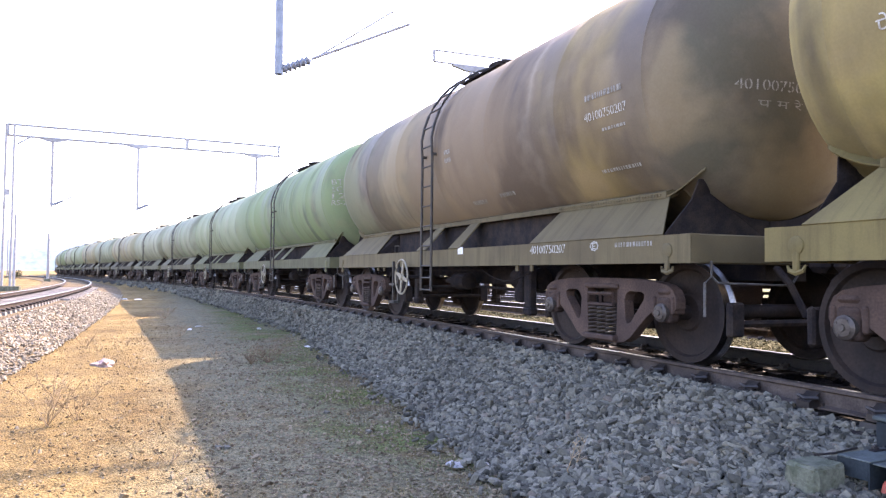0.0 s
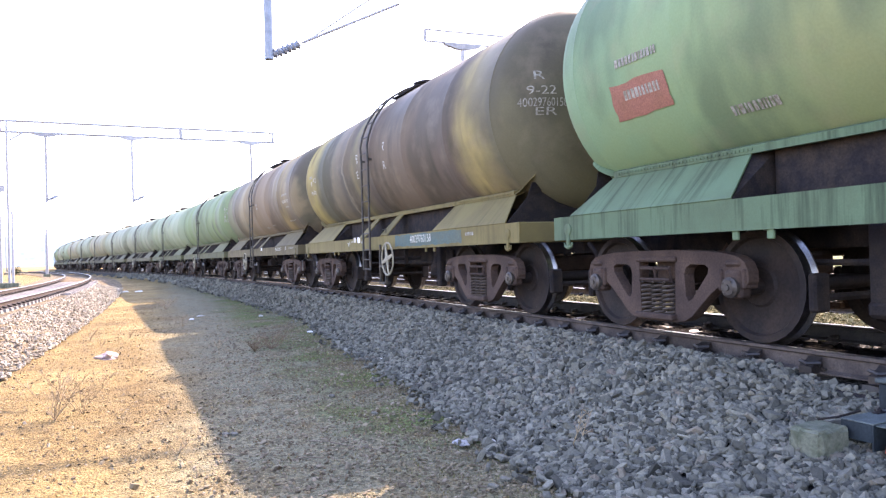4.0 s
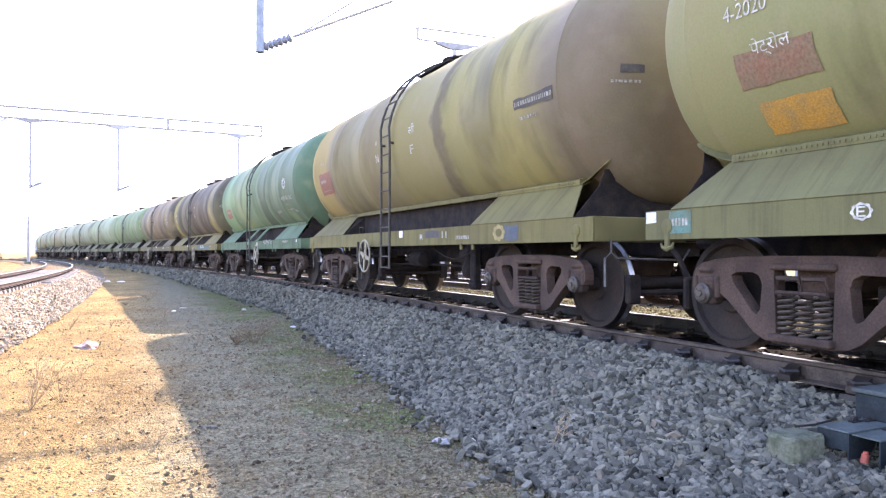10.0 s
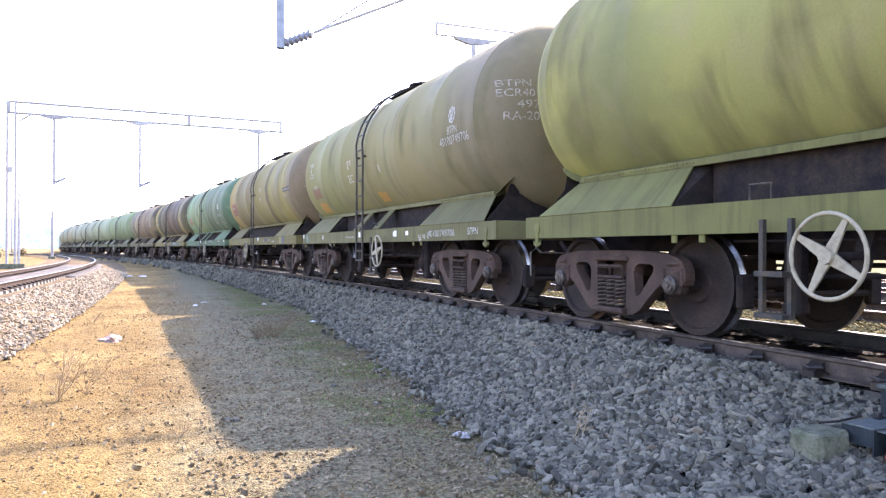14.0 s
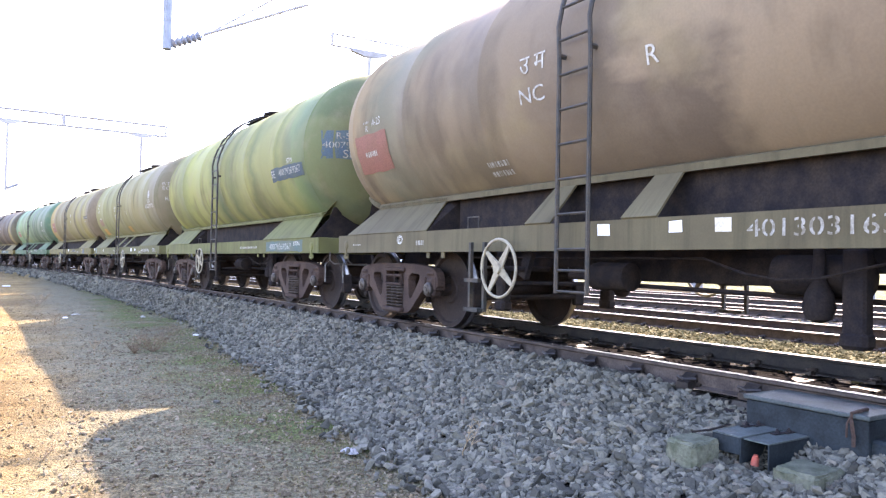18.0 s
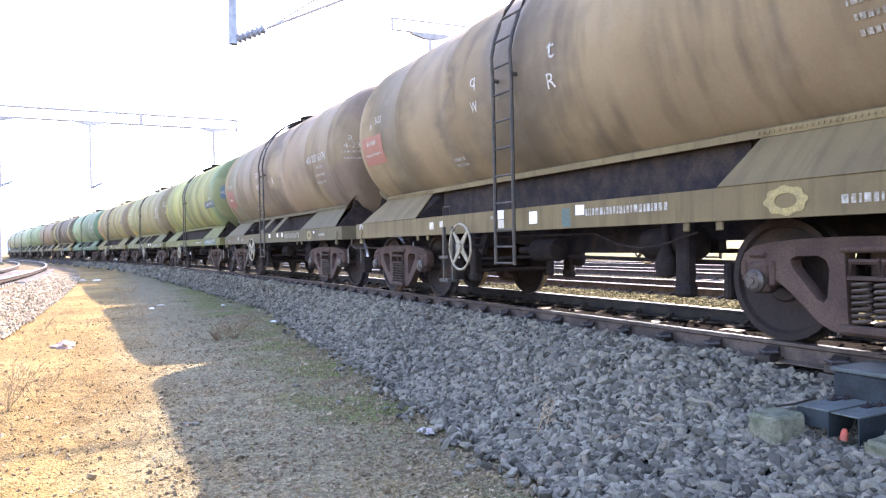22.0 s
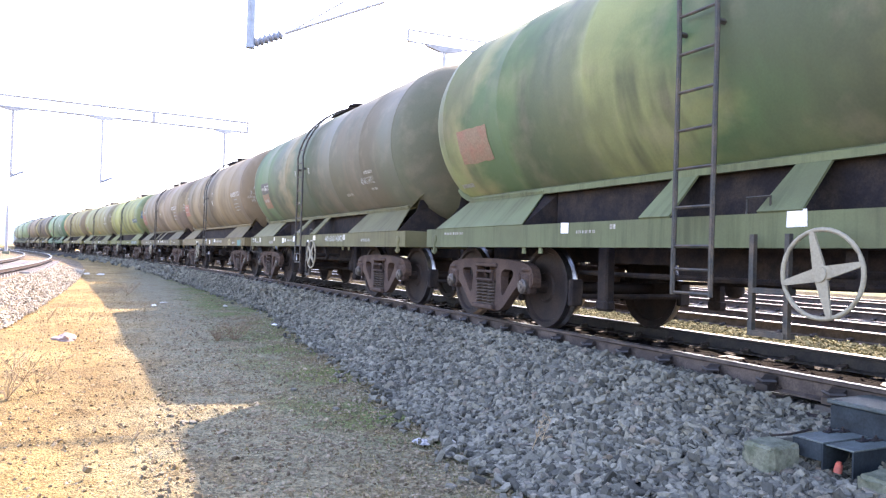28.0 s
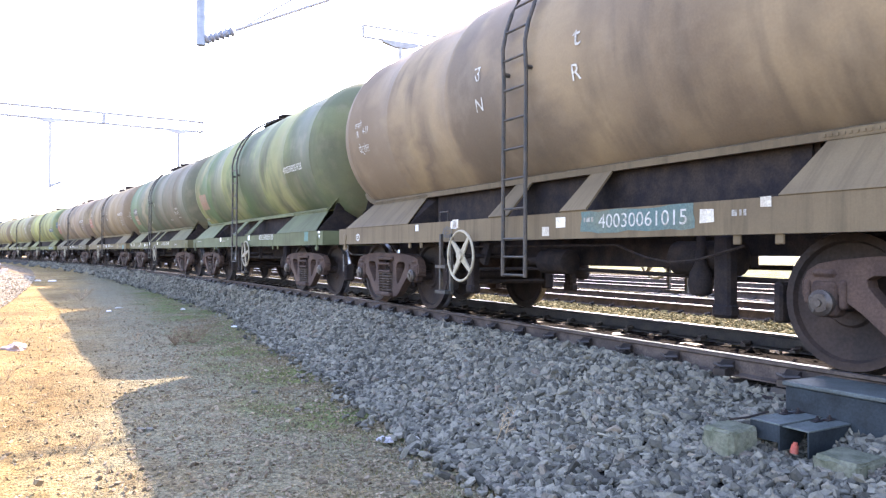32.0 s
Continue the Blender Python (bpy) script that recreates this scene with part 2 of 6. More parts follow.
M_RED = worn("faded_red_paint", (0.42, 0.09, 0.06), (0.25, 0.07, 0.05), 0.6)
# wire and insulator lightened: the sky's glare is put into their colours
M_WIRE = worn("dull_wire_metal", (0.42, 0.40, 0.39), (0.32, 0.30, 0.29), 0.5, 0.4)
M_INSUL = worn("grey_blue_insulator", (0.26, 0.29, 0.35), (0.20, 0.21, 0.24), 0.3)


def soil():
    """Trodden dirt: warm tan, greyer grit and thin moss towards the ballast."""
    m, n, l, p = mat("dry_dirt", 0.97)
    p.inputs["Specular IOR Level"].default_value = 0.1
    co = n.new("ShaderNodeNewGeometry").outputs["Position"]
    a = noise_node(n, l, co, 0.45, 6.0)
    c = ramp(n, l, a, [(0.34, (0.148, 0.104, 0.046)), (0.5, (0.225, 0.162, 0.068)), (0.66, (0.285, 0.212, 0.093))])
    sep = n.new("ShaderNodeSeparateXYZ")
    l.new(co, sep.inputs[0])
    wob = n.new("ShaderNodeMath")
    wob.operation = "MULTIPLY_ADD"
    l.new(noise_node(n, l, co, 0.9, 4.0), wob.inputs[0])
    wob.inputs[1].default_value = 2.4
    l.new(sep.outputs[0], wob.inputs[2])
    grit = n.new("ShaderNodeMapRange")
    grit.inputs[1].default_value, grit.inputs[2].default_value = -5.3, -3.9
    l.new(wob.outputs[0], grit.inputs[0])
    c = mix(n, l, grit.outputs[0], c, (0.176, 0.163, 0.104))
    # damp brown leaf litter, then moss, close to the ballast
    foot = n.new("ShaderNodeMapRange")
    foot.inputs[1].default_value, foot.inputs[2].default_value = -3.3, -2.3
    l.new(wob.outputs[0], foot.inputs[0])
    damp = n.new("ShaderNodeMath")
    damp.operation = "MULTIPLY"
    l.new(ramp(n, l, noise_node(n, l, co, 1.1, 6.0, None, 0.65), [(0.5, grey(0.0)), (0.6, grey(0.8))]), damp.inputs[0])
    l.new(foot.outputs[0], damp.inputs[1])
    c = mix(n, l, damp.outputs[0], c, (0.135, 0.092, 0.052))
    moss = n.new("ShaderNodeMath")
    moss.operation = "MULTIPLY"
    l.new(ramp(n, l, noise_node(n, l, co, 0.75, 6.0), [(0.40, grey(0.0)), (0.54, grey(0.95))]), moss.inputs[0])
    l.new(foot.outputs[0], moss.inputs[1])
    c = mix(n, l, moss.outputs[0], c, (0.098, 0.124, 0.040))
    straw = noise_node(n, l, co, 2.2, 7.0, (1.0, 0.7, 1.0), 0.7)
    c = mix(n, l, ramp(n, l, straw, [(0.5, grey(0.0)), (0.64, grey(0.55))]), c, (0.165, 0.12, 0.058))
    b = noise_node(n, l, co, 6.0, 8.0, None, 0.75)
    c = mix(n, l, 1.0, c, ramp(n, l, b, [(0.32, grey(0.55)), (0.5, grey(1.0)), (0.7, grey(1.2))]), "MULTIPLY")
    g = noise_node(n, l, co, 30.0, 8.0, None, 0.75)
    c = mix(n, l, 1.0, c, ramp(n, l, g, [(0.36, grey(0.5)), (0.5, grey(1.0)), (0.66, grey(1.25))]), "MULTIPLY")
    # grit and small crumbs, each of its own tone
    cell = n.new("ShaderNodeTexVoronoi")
    cell.inputs["Scale"].default_value = 42.0
    warp = mix(n, l, 0.04, co, n.new("ShaderNodeTexNoise").outputs["Color"], "ADD")
    l.new(warp, cell.inputs["Vector"])
    tone = n.new("ShaderNodeSeparateColor")
    l.new(cell.outputs["Color"], tone.inputs[0])
    c = mix(n, l, 0.75, c, ramp(n, l, tone.outputs[0], [(0.0, grey(0.62)), (0.5, grey(1.0)), (0.85, grey(1.15)), (1.0, grey(1.45))]), "MULTIPLY")
    c = mix(n, l, 0.35, c, ramp(n, l, tone.outputs[1], [(0.0, (1.12, 0.98, 0.8)), (1.0, (0.92, 1.0, 1.12))]), "MULTIPLY")
    l.new(c, p.inputs["Base Color"])
    high = n.new("ShaderNodeMath")
    high.operation = "SUBTRACT"
    l.new(g, high.inputs[0])
    l.new(cell.outputs["Distance"], high.inputs[1])
    bump(n, l, p, high.outputs[0], 0.9, 0.03)
    return m


def gravel(name, cols, island=True, gloss=0.15):
    m, n, l, p = mat(name, 0.92)
    p.inputs["Specular IOR Level"].default_value = gloss
    geo = n.new("ShaderNodeNewGeometry")
    if island:
        f = geo.outputs["Random Per Island"]
    else:
        v = n.new("ShaderNodeTexVoronoi")
        v.inputs["Scale"].default_value = 20.0
        l.new(geo.outputs["Position"], v.inputs["Vector"])
        f = n.new("ShaderNodeSeparateColor")
        l.new(v.outputs["Color"], f.inputs[0])
        f = f.outputs[0]
        bump(n, l, p, v.outputs["Distance"], 0.9, 0.05)
    c = ramp(n, l, f, cols)
    g = noise_node(n, l, geo.outputs["Position"], 60.0, 4.0)
    c = mix(n, l, 1.0, c, ramp(n, l, g, [(0.3, grey(0.75)), (0.7, grey(1.15))]), "MULTIPLY")
    big = noise_node(n, l, geo.outputs["Position"], 0.7, 3.0)
    c = mix(n, l, 1.0, c, ramp(n, l, big, [(0.35, (0.86, 0.84, 0.84)), (0.65, (1.08, 1.05, 1.02))]), "MULTIPLY")
    l.new(c, p.inputs["Base Color"])
    return m


STONES = [(0.0, (0.044, 0.044, 0.037)), (0.3, (0.096, 0.096, 0.079)), (0.65, (0.146, 0.144, 0.117)), (0.9, (0.195, 0.190, 0.152)), (1.0, (0.14, 0.118, 0.092))]
M_STONE = gravel("crushed_stone", STONES)
# stones and bed between the rails: colour holds oil and the train's shade
M_DARKSTONE = gravel("near_black_stone", [(0.0, (0.004, 0.0036, 0.004)), (0.6, (0.008, 0.007, 0.0072)), (0.93, (0.014, 0.012, 0.012)), (1.0, (0.05, 0.045, 0.04))], True, 0.02)
M_DARKBED = gravel("oily_bed", [(0.0, (0.004, 0.0036, 0.004)), (1.0, (0.009, 0.008, 0.0078))], False, 0.02)
# kept dark: the shade in the gaps between stones is in this colour
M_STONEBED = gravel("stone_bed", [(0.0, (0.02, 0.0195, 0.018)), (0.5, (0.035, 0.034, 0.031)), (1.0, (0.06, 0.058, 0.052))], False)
M_DUSTY = gravel("dusty_stone", [(0.0, (0.07, 0.062, 0.029)), (0.5, (0.165, 0.148, 0.072)), (1.0, (0.28, 0.25, 0.13))], True, 0.05)
M_PALE = gravel("pale_stone", [(0.0, (0.16, 0.138, 0.10)), (0.5, (0.31, 0.275, 0.205)), (1.0, (0.45, 0.405, 0.31))])
M_GRIT = gravel("path_grit", [(0.0, (0.11, 0.088, 0.058)), (0.5, (0.18, 0.148, 0.098)), (1.0, (0.27, 0.23, 0.162))])
M_DUSTYBED = gravel("dusty_bed", [(0.0, (0.07, 0.055, 0.034)), (0.5, (0.14, 0.110, 0.066)), (1.0, (0.22, 0.175, 0.105))], False)
M_YARDBED = gravel("yard_bed", [(0.0, (0.018, 0.016, 0.009)), (0.5, (0.036, 0.032, 0.017)), (1.0, (0.06, 0.053, 0.03))], False, 0.03)
M_SOIL = soil()
M_CLOD = gravel("dirt_clods", [(0.0, (0.085, 0.066, 0.043)), (0.4, (0.15, 0.115, 0.068)), (0.75, (0.25, 0.20, 0.12)), (1.0, (0.31, 0.27, 0.19))])
M_LITTER = gravel("leaf_litter", [(0.0, (0.105, 0.074, 0.042)), (0.5, (0.18, 0.132, 0.072)), (1.0, (0.27, 0.205, 0.115))])
M_GRASS = gravel("dry_grass", [(0.0, (0.10, 0.11, 0.04)), (0.5, (0.17, 0.15, 0.06)), (1.0, (0.30, 0.24, 0.12))])
M_TWIG = worn("dry_twig", (0.30, 0.215, 0.125), (0.38, 0.285, 0.17), 0.9)
# darker twig copy: the train's shade is put into these weeds' colour
M_TWIGSHADE = worn("shaded_dry_weed", (0.155, 0.105, 0.062), (0.22, 0.155, 0.095), 0.9)
M_LEAF = gravel("scrub_leaf", [(0.0, (0.05, 0.065, 0.04)), (0.5, (0.085, 0.10, 0.06)), (1.0, (0.12, 0.13, 0.085))])

# ---- building blocks ----
def box(bm, x0, x1, y0, y1, z0, z1, bevel=0.0):
    m = Matrix.Translation(((x0 + x1) / 2, (y0 + y1) / 2, (z0 + z1) / 2)) @ Matrix.Diagonal((x1 - x0, y1 - y0, z1 - z0, 1))
    r = bmesh.ops.create_cube(bm, size=1, matrix=m)
    if bevel:
        es = list({e for v in r["verts"] for e in v.link_edges})
        bmesh.ops.bevel(bm, geom=es, offset=bevel, segments=1, affect="EDGES", profile=0.5)


def prism(bm, outline, y0, y1):
    """An outline of (x, z) drawn out from y0 to y1."""
    a = [bm.verts.new((x, y0, z)) for x, z in outline]
    b = [bm.verts.new((x, y1, z)) for x, z in outline]
    k = len(outline)
    bm.faces.new(a)
    bm.faces.new(b[::-1])
    for i in range(k):
        bm.faces.new((a[i], b[i], b[(i + 1) % k], a[(i + 1) % k]))
    bmesh.ops.recalc_face_normals(bm, faces=bm.faces[:])


def slab(bm, corners, thick):
    """A flat piece with these corners, thickened against its normal."""
    c = [Vector(v) for v in corners]
    nrm = (c[1] - c[0]).cross(c[2] - c[0]).normalized() * thick
    a = [bm.verts.new(v) for v in c]
    b = [bm.verts.new(v - nrm) for v in c]
    k = len(c)
    bm.faces.new(a)
    bm.faces.new(b[::-1])
    for i in range(k):
        bm.faces.new((a[i], b[i], b[(i + 1) % k], a[(i + 1) % k]))
    bmesh.ops.recalc_face_normals(bm, faces=bm.faces[:])


def tube(bm, points, r, n=6, closed=False):
    pts = [Vector(p) for p in points]
    rings = []
    k = len(pts)
    for i, p in enumerate(pts):
        a = pts[(i - 1) % k] if closed or i else p
        b = pts[(i + 1) % k] if closed or i < k - 1 else p
        d = (b - a).normalized()
        side = d.cross(Vector((0, 0, 1)) if abs(d.z) < 0.9 else Vector((1, 0, 0))).normalized()
        up = side.cross(d)
        rr = r[i] if isinstance(r, (list, tuple)) else r
        rings.append([bm.verts.new(p + (side * math.cos(w) + up * math.sin(w)) * rr) for w in (2 * math.pi * j / n for j in range(n))])
    for i in range(k if closed else k - 1):
        a, b = rings[i], rings[(i + 1) % k]
        for j in range(n):
            bm.faces.new((a[j], a[(j + 1) % n], b[(j + 1) % n], b[j]))
    if not closed:
        bm.faces.new(rings[0][::-1])
        bm.faces.new(rings[-1])


def turned(bm, profile, n, at=(0, 0, 0), axis="y"):
    """A profile of (along, radius) turned about an axis through at."""
    rings = []
    for a, r in profile:
        ring = []
        for j in range(n):
            w = 2 * math.pi * j / n
            c, s = math.cos(w) * r, math.sin(w) * r
            v = {"y": (c, a, s), "x": (a, c, s), "z": (c, s, a)}[axis]
            ring.append(bm.verts.new((v[0] + at[0], v[1] + at[1], v[2] + at[2])))
        rings.append(ring)
    for a, b in zip(rings, rings[1:]):
        for j in range(n):
            bm.faces.new((a[j], a[(j + 1) % n], b[(j + 1) % n], b[j]))
    bm.faces.new(rings[0])
    bm.faces.new(rings[-1][::-1])
    bmesh.ops.recalc_face_normals(bm, faces=bm.faces[:])


def part(name, bm, material, parent=None, label="", smooth_below=0, at=None):
    me = bpy.data.meshes.new(name)
    bm.to_mesh(me)
    bm.free()
    me.materials.append(material)
    if smooth_below:
        me.polygons.foreach_set("use_smooth", [True] * len(me.polygons))
        me.set_sharp_from_angle(angle=radians(smooth_below))
    ob = new(name, me)
    ob.parent = parent
    if at is not None:
        ob.matrix_basis = at
    if label:
        tagged(ob, label)
    return ob


def thing(name, label, category, group="", at=None, kind=""):
    ob = new(name)
    ob.empty_display_size = 0.2
    if at is not None:
        ob.matrix_basis = at
    return tagged(ob, label, category, group, kind)

# ---- ground, ballast and tracks ----
def sheet(name, xs, ys, height, material, label="", category="", kind="structure"):
    nx, ny = len(xs), len(ys)
    verts = [(x(y) if callable(x) else x, y, 0) for y in ys for x in xs]
    verts = [(x, y, height(x, y)) for x, y, _ in verts]
    faces = [(j * nx + i, j * nx + i + 1, (j + 1) * nx + i + 1, (j + 1) * nx + i) for j in range(ny - 1) for i in range(nx - 1)]
    me = bpy.data.meshes.new(name)
    me.from_pydata(verts, [], faces)
    me.materials.append(material)
    me.polygons.foreach_set("use_smooth", [True] * len(me.polygons))
    return tagged(new(name, me), label, category, "", kind)


def steps(*pieces):
    out = []
    for a, b, d in pieces:
        k = max(1, round((b - a) / d))
        out += [a + (b - a) * i / k for i in range(k)]
    return out + [pieces[-1][1]]


def path_z(x, y):
    d = math.hypot(x + 5, y - 5)
    z = ground_z(x, y) - 0.02
    # the dirt stays well under the ballast of the train's track and the yard
    z -= 0.12 * min(1, max(0, (x - line_x(y) + toe(y) - 0.3) / 0.4))
    if d < 45:
        z += 0.035 * noise.noise((x * 0.55, y * 0.35, 3.0)) + 0.014 * noise.noise((x * 2.3, y * 2.3, 7.0)) + 0.011 * noise.noise((x * 5.5, y * 5.5, 1.0)) + (0.009 * noise.noise((x * 11, y * 11, 5.0)) if d < 9 else 0)
    return z


sheet("ground", steps((-2500, -400, 700), (-400, -60, 40), (-60, -14, 4), (-14, -9, 0.3), (-9, -2.2, 0.045), (-2.2, 3, 0.3), (3, 40, 2), (40, 400, 40), (400, 2500, 700)),
      steps((-2000, -60, 300), (-60, -5, 5), (-5, 3, 0.3), (3, 11, 0.045), (11, 16, 0.09), (16, 45, 0.5), (45, 200, 5), (200, 600, 50), (600, 3000, 600)),
      path_z, M_SOIL, "dry trodden dirt path and open yard with sparse moss and dust", "ground")

BED_Y = steps((-14, 3, 0.5), (3, 30, 0.25), (30, 110, 1.0), (110, 420, 10.0))
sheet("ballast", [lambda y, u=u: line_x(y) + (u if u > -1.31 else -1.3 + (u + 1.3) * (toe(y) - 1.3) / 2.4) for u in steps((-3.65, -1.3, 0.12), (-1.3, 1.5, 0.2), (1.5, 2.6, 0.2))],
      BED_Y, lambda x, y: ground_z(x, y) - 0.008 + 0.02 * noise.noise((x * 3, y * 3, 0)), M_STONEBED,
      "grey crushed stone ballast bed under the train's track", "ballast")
sheet("ballast", [lambda y, u=u: side_x(y) + u for u in steps((-2.6, 2.7, 0.15))], steps((4, 60, 0.4), (60, 140, 2.0)),
      lambda x, y: ground_z(x, y) + 0.012 + 0.02 * noise.noise((x * 3, y * 3, 4)), M_DUSTYBED,
      "sunlit dusty ballast bed of the empty side track", "ballast")
sheet("ballast", [lambda y, u=u: line_x(y) + u for u in steps((2.62, 26, 0.6))], steps((-14, 40, 0.6), (40, 120, 4)),
      lambda x, y: ground_z(x, y) + 0.012 + 0.03 * noise.noise((x * 2, y * 2, 9)), M_YARDBED,
      "sunlit dusty ballast between the yard tracks", "ballast")


def stones(name, spots, size, material, label, category, sink=0.25):
    """Many small angular stones joined into one heap."""
    rng = np.random.default_rng(len(name) * 7 + len(spots))
    ico = bmesh.new()
    bmesh.ops.create_icosphere(ico, subdivisions=1, radius=1)
    base = np.array([v.co[:] for v in ico.verts])
    base = np.sign(base) * np.abs(base) ** 0.5 * 0.66
    tri = np.array([[v.index for v in f.verts] for f in ico.faces])
    ico.free()
    nv = len(base)
    k = len(spots)
    spots = np.array(spots)
    s = size * rng.lognormal(0, 0.27, (k, 1, 1)) * np.array((1.42, 0.98, 0.56)) * (0.7 + rng.random((k, 1, 3)) * 0.7)
    v = (base[None] * (0.86 + 0.24 * rng.random((k, nv, 1))) + rng.normal(0, 0.05, (k, nv, 3))) * s
    a, tilt, way = rng.random(k) * 3.1416, rng.normal(0, 0.55, k), rng.random(k) * 6.283
    ca, sa, ct, st = np.cos(a), np.sin(a), np.cos(tilt), np.sin(tilt)
    cw, sw = np.cos(way), np.sin(way)
    w, x, y, z = ct * ca, st * cw, st * sw, ct * sa
    rot = np.stack([np.stack([1 - 2 * (y * y + z * z), 2 * (x * y - z * w), 2 * (x * z + y * w)], -1),
                    np.stack([2 * (x * y + z * w), 1 - 2 * (x * x + z * z), 2 * (y * z - x * w)], -1),
                    np.stack([2 * (x * z - y * w), 2 * (y * z + x * w), 1 - 2 * (x * x + y * y)], -1)], 1)
    v = np.einsum("kij,knj->kni", rot, v)
    v += spots[:, None, :] + np.stack([np.zeros(k), np.zeros(k), rng.random(k) * size * 0.8], 1)[:, None, :]
    v[:, :, 2] += size * (0.45 - sink)
    verts = v.reshape(-1, 3)
    faces = (tri[None] + (np.arange(k) * nv)[:, None, None]).reshape(-1)
    me = bpy.data.meshes.new(name)
    me.vertices.add(len(verts))
    me.vertices.foreach_set("co", verts.astype(np.float32).ravel())
    me.loops.add(len(faces))
    me.loops.foreach_set("vertex_index", faces.astype(np.int32))
    me.polygons.add(len(faces) // 3)
    me.polygons.foreach_set("loop_start", np.arange(0, len(faces), 3, dtype=np.int32))
    me.polygons.foreach_set("use_smooth", [False] * (len(faces) // 3))
    me.update(calc_edges=True)
    me.materials.append(material)
    return tagged(new(name, me), label, category, "", "stuff")


def strewn(count, y0, y1, across, seed):
    rng = random.Random(seed)
    out = []
    for _ in range(count):
        y = rng.uniform(y0, y1)
        x = across(y, rng.random())
        out.append((x, y, ground_z(x, y)))
    return out


def slope_x(y, r):
    """Across the near side of the train's ballast, thinner past its foot."""
    a = toe(y)
    if r > 0.95:
        return line_x(y) - a - (r - 0.95) * 9 * random.random() ** 2
    return line_x(y) - 1.0 - (a - 1.0) * (r / 0.95)


heap = strewn(4500, -5, 1.8, slope_x, 11) + strewn(16500, 1.8, 8, slope_x, 1) + strewn(12500, 8, 16, slope_x, 2)
stones("ballast_stone", heap, 0.037, M_STONE, "loose grey angular ballast stones heaped along the rail", "stones", 0.2)
stones("ballast_stone", strewn(4500, 34, 75, slope_x, 13), 0.075, M_STONE, "grey ballast stones far along the rail", "stones")
stones("ballast_stone", strewn(7000, 16, 34, slope_x, 3), 0.048, M_STONE, "loose grey ballast stones farther along the rail", "stones")
stones("ballast_stone", strewn(4000, 1.0, 26, lambda y, r: line_x(y) - 0.76 + 1.52 * r, 4), 0.036, M_DARKSTONE, "near-black ballast stones between the rails", "stones", 1.1)
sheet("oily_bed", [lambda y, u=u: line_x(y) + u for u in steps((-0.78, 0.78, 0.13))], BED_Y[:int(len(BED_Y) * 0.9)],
      lambda x, y: ground_z(x, y) - 0.006 + 0.02 * noise.noise((x * 3, y * 3, 0)) + 0.022, M_DARKBED, "near-black ballast bed between the rails of the train's track", "ballast")
stones("ballast_stone", strewn(11000, 0, 26, lambda y, r: line_x(y) + 1.0 + 3.3 * r, 5), 0.026, M_DUSTY, "sunlit tan ballast stones beyond the train", "stones")
stones("ballast_stone", [(x, y, z + 0.04) for x, y, z in strewn(17000, 1.5, 16, lambda y, r: line_x(y) + 0.98 + 3.2 * r, 8)], 0.028, M_DUSTY, "sunlit yellow-brown ballast stones close beyond the train", "stones")
stones("ballast_stone", strewn(3000, 0, 30, lambda y, r: line_x(y) + 5.4 + 9 * r, 6), 0.04, M_DUSTY, "sunlit tan ballast stones among the yard tracks", "stones")
stones("ballast_stone", strewn(9500, 8, 44, lambda y, r: side_x(y) + 2.75 - 1.35 * r, 7), 0.034, M_PALE, "sunlit pale stones on the bank of the side track", "stones")

RAIL = [(-0.075, -0.172), (0.075, -0.172), (0.075, -0.160), (0.012, -0.145), (0.010, -0.045), (0.036, -0.032), (0.036, -0.006)]


def rail(parent, line, off, y0, y1, step, under_train=False):
    """One rail swept along a track, its running face as a part of its own."""
    body, top = bmesh.new(), bmesh.new()
    outline = [(x, z) for x, z in RAIL] + [(-x, z) for x, z in RAIL[:1:-1]]
    prev = prev2 = None
    y = y0
    while y <= y1 + 1e-6:
        c = line(y) + off
        ring = [body.verts.new((c + x, y, z)) for x, z in outline]
        cap = [top.verts.new((c + x, y, z)) for x, z in ((-0.036, -0.006), (-0.026, 0), (0.026, 0), (0.036, -0.006))]
        if prev:
            k = len(ring)
            for i in range(k):
                body.faces.new((prev[i], prev[(i + 1) % k], ring[(i + 1) % k], ring[i]))
            for i in range(3):
                top.faces.new((prev2[i], prev2[i + 1], cap[i + 1], cap[i]))
        prev, prev2 = ring, cap
        y += step
    for b in (body, top):
        bmesh.ops.recalc_face_normals(b, faces=b.faces[:])
    for f in top.faces:
        if f.normal.z < 0:
            f.normal_flip()
    r = part("rail", body, M_SHADERAIL if under_train else M_RAIL, parent, "rail coloured dark for the shade under the train" if under_train else "rust-brown rail")
    part("running_face", top, M_RAILTOP, r, "polished bright rail head")


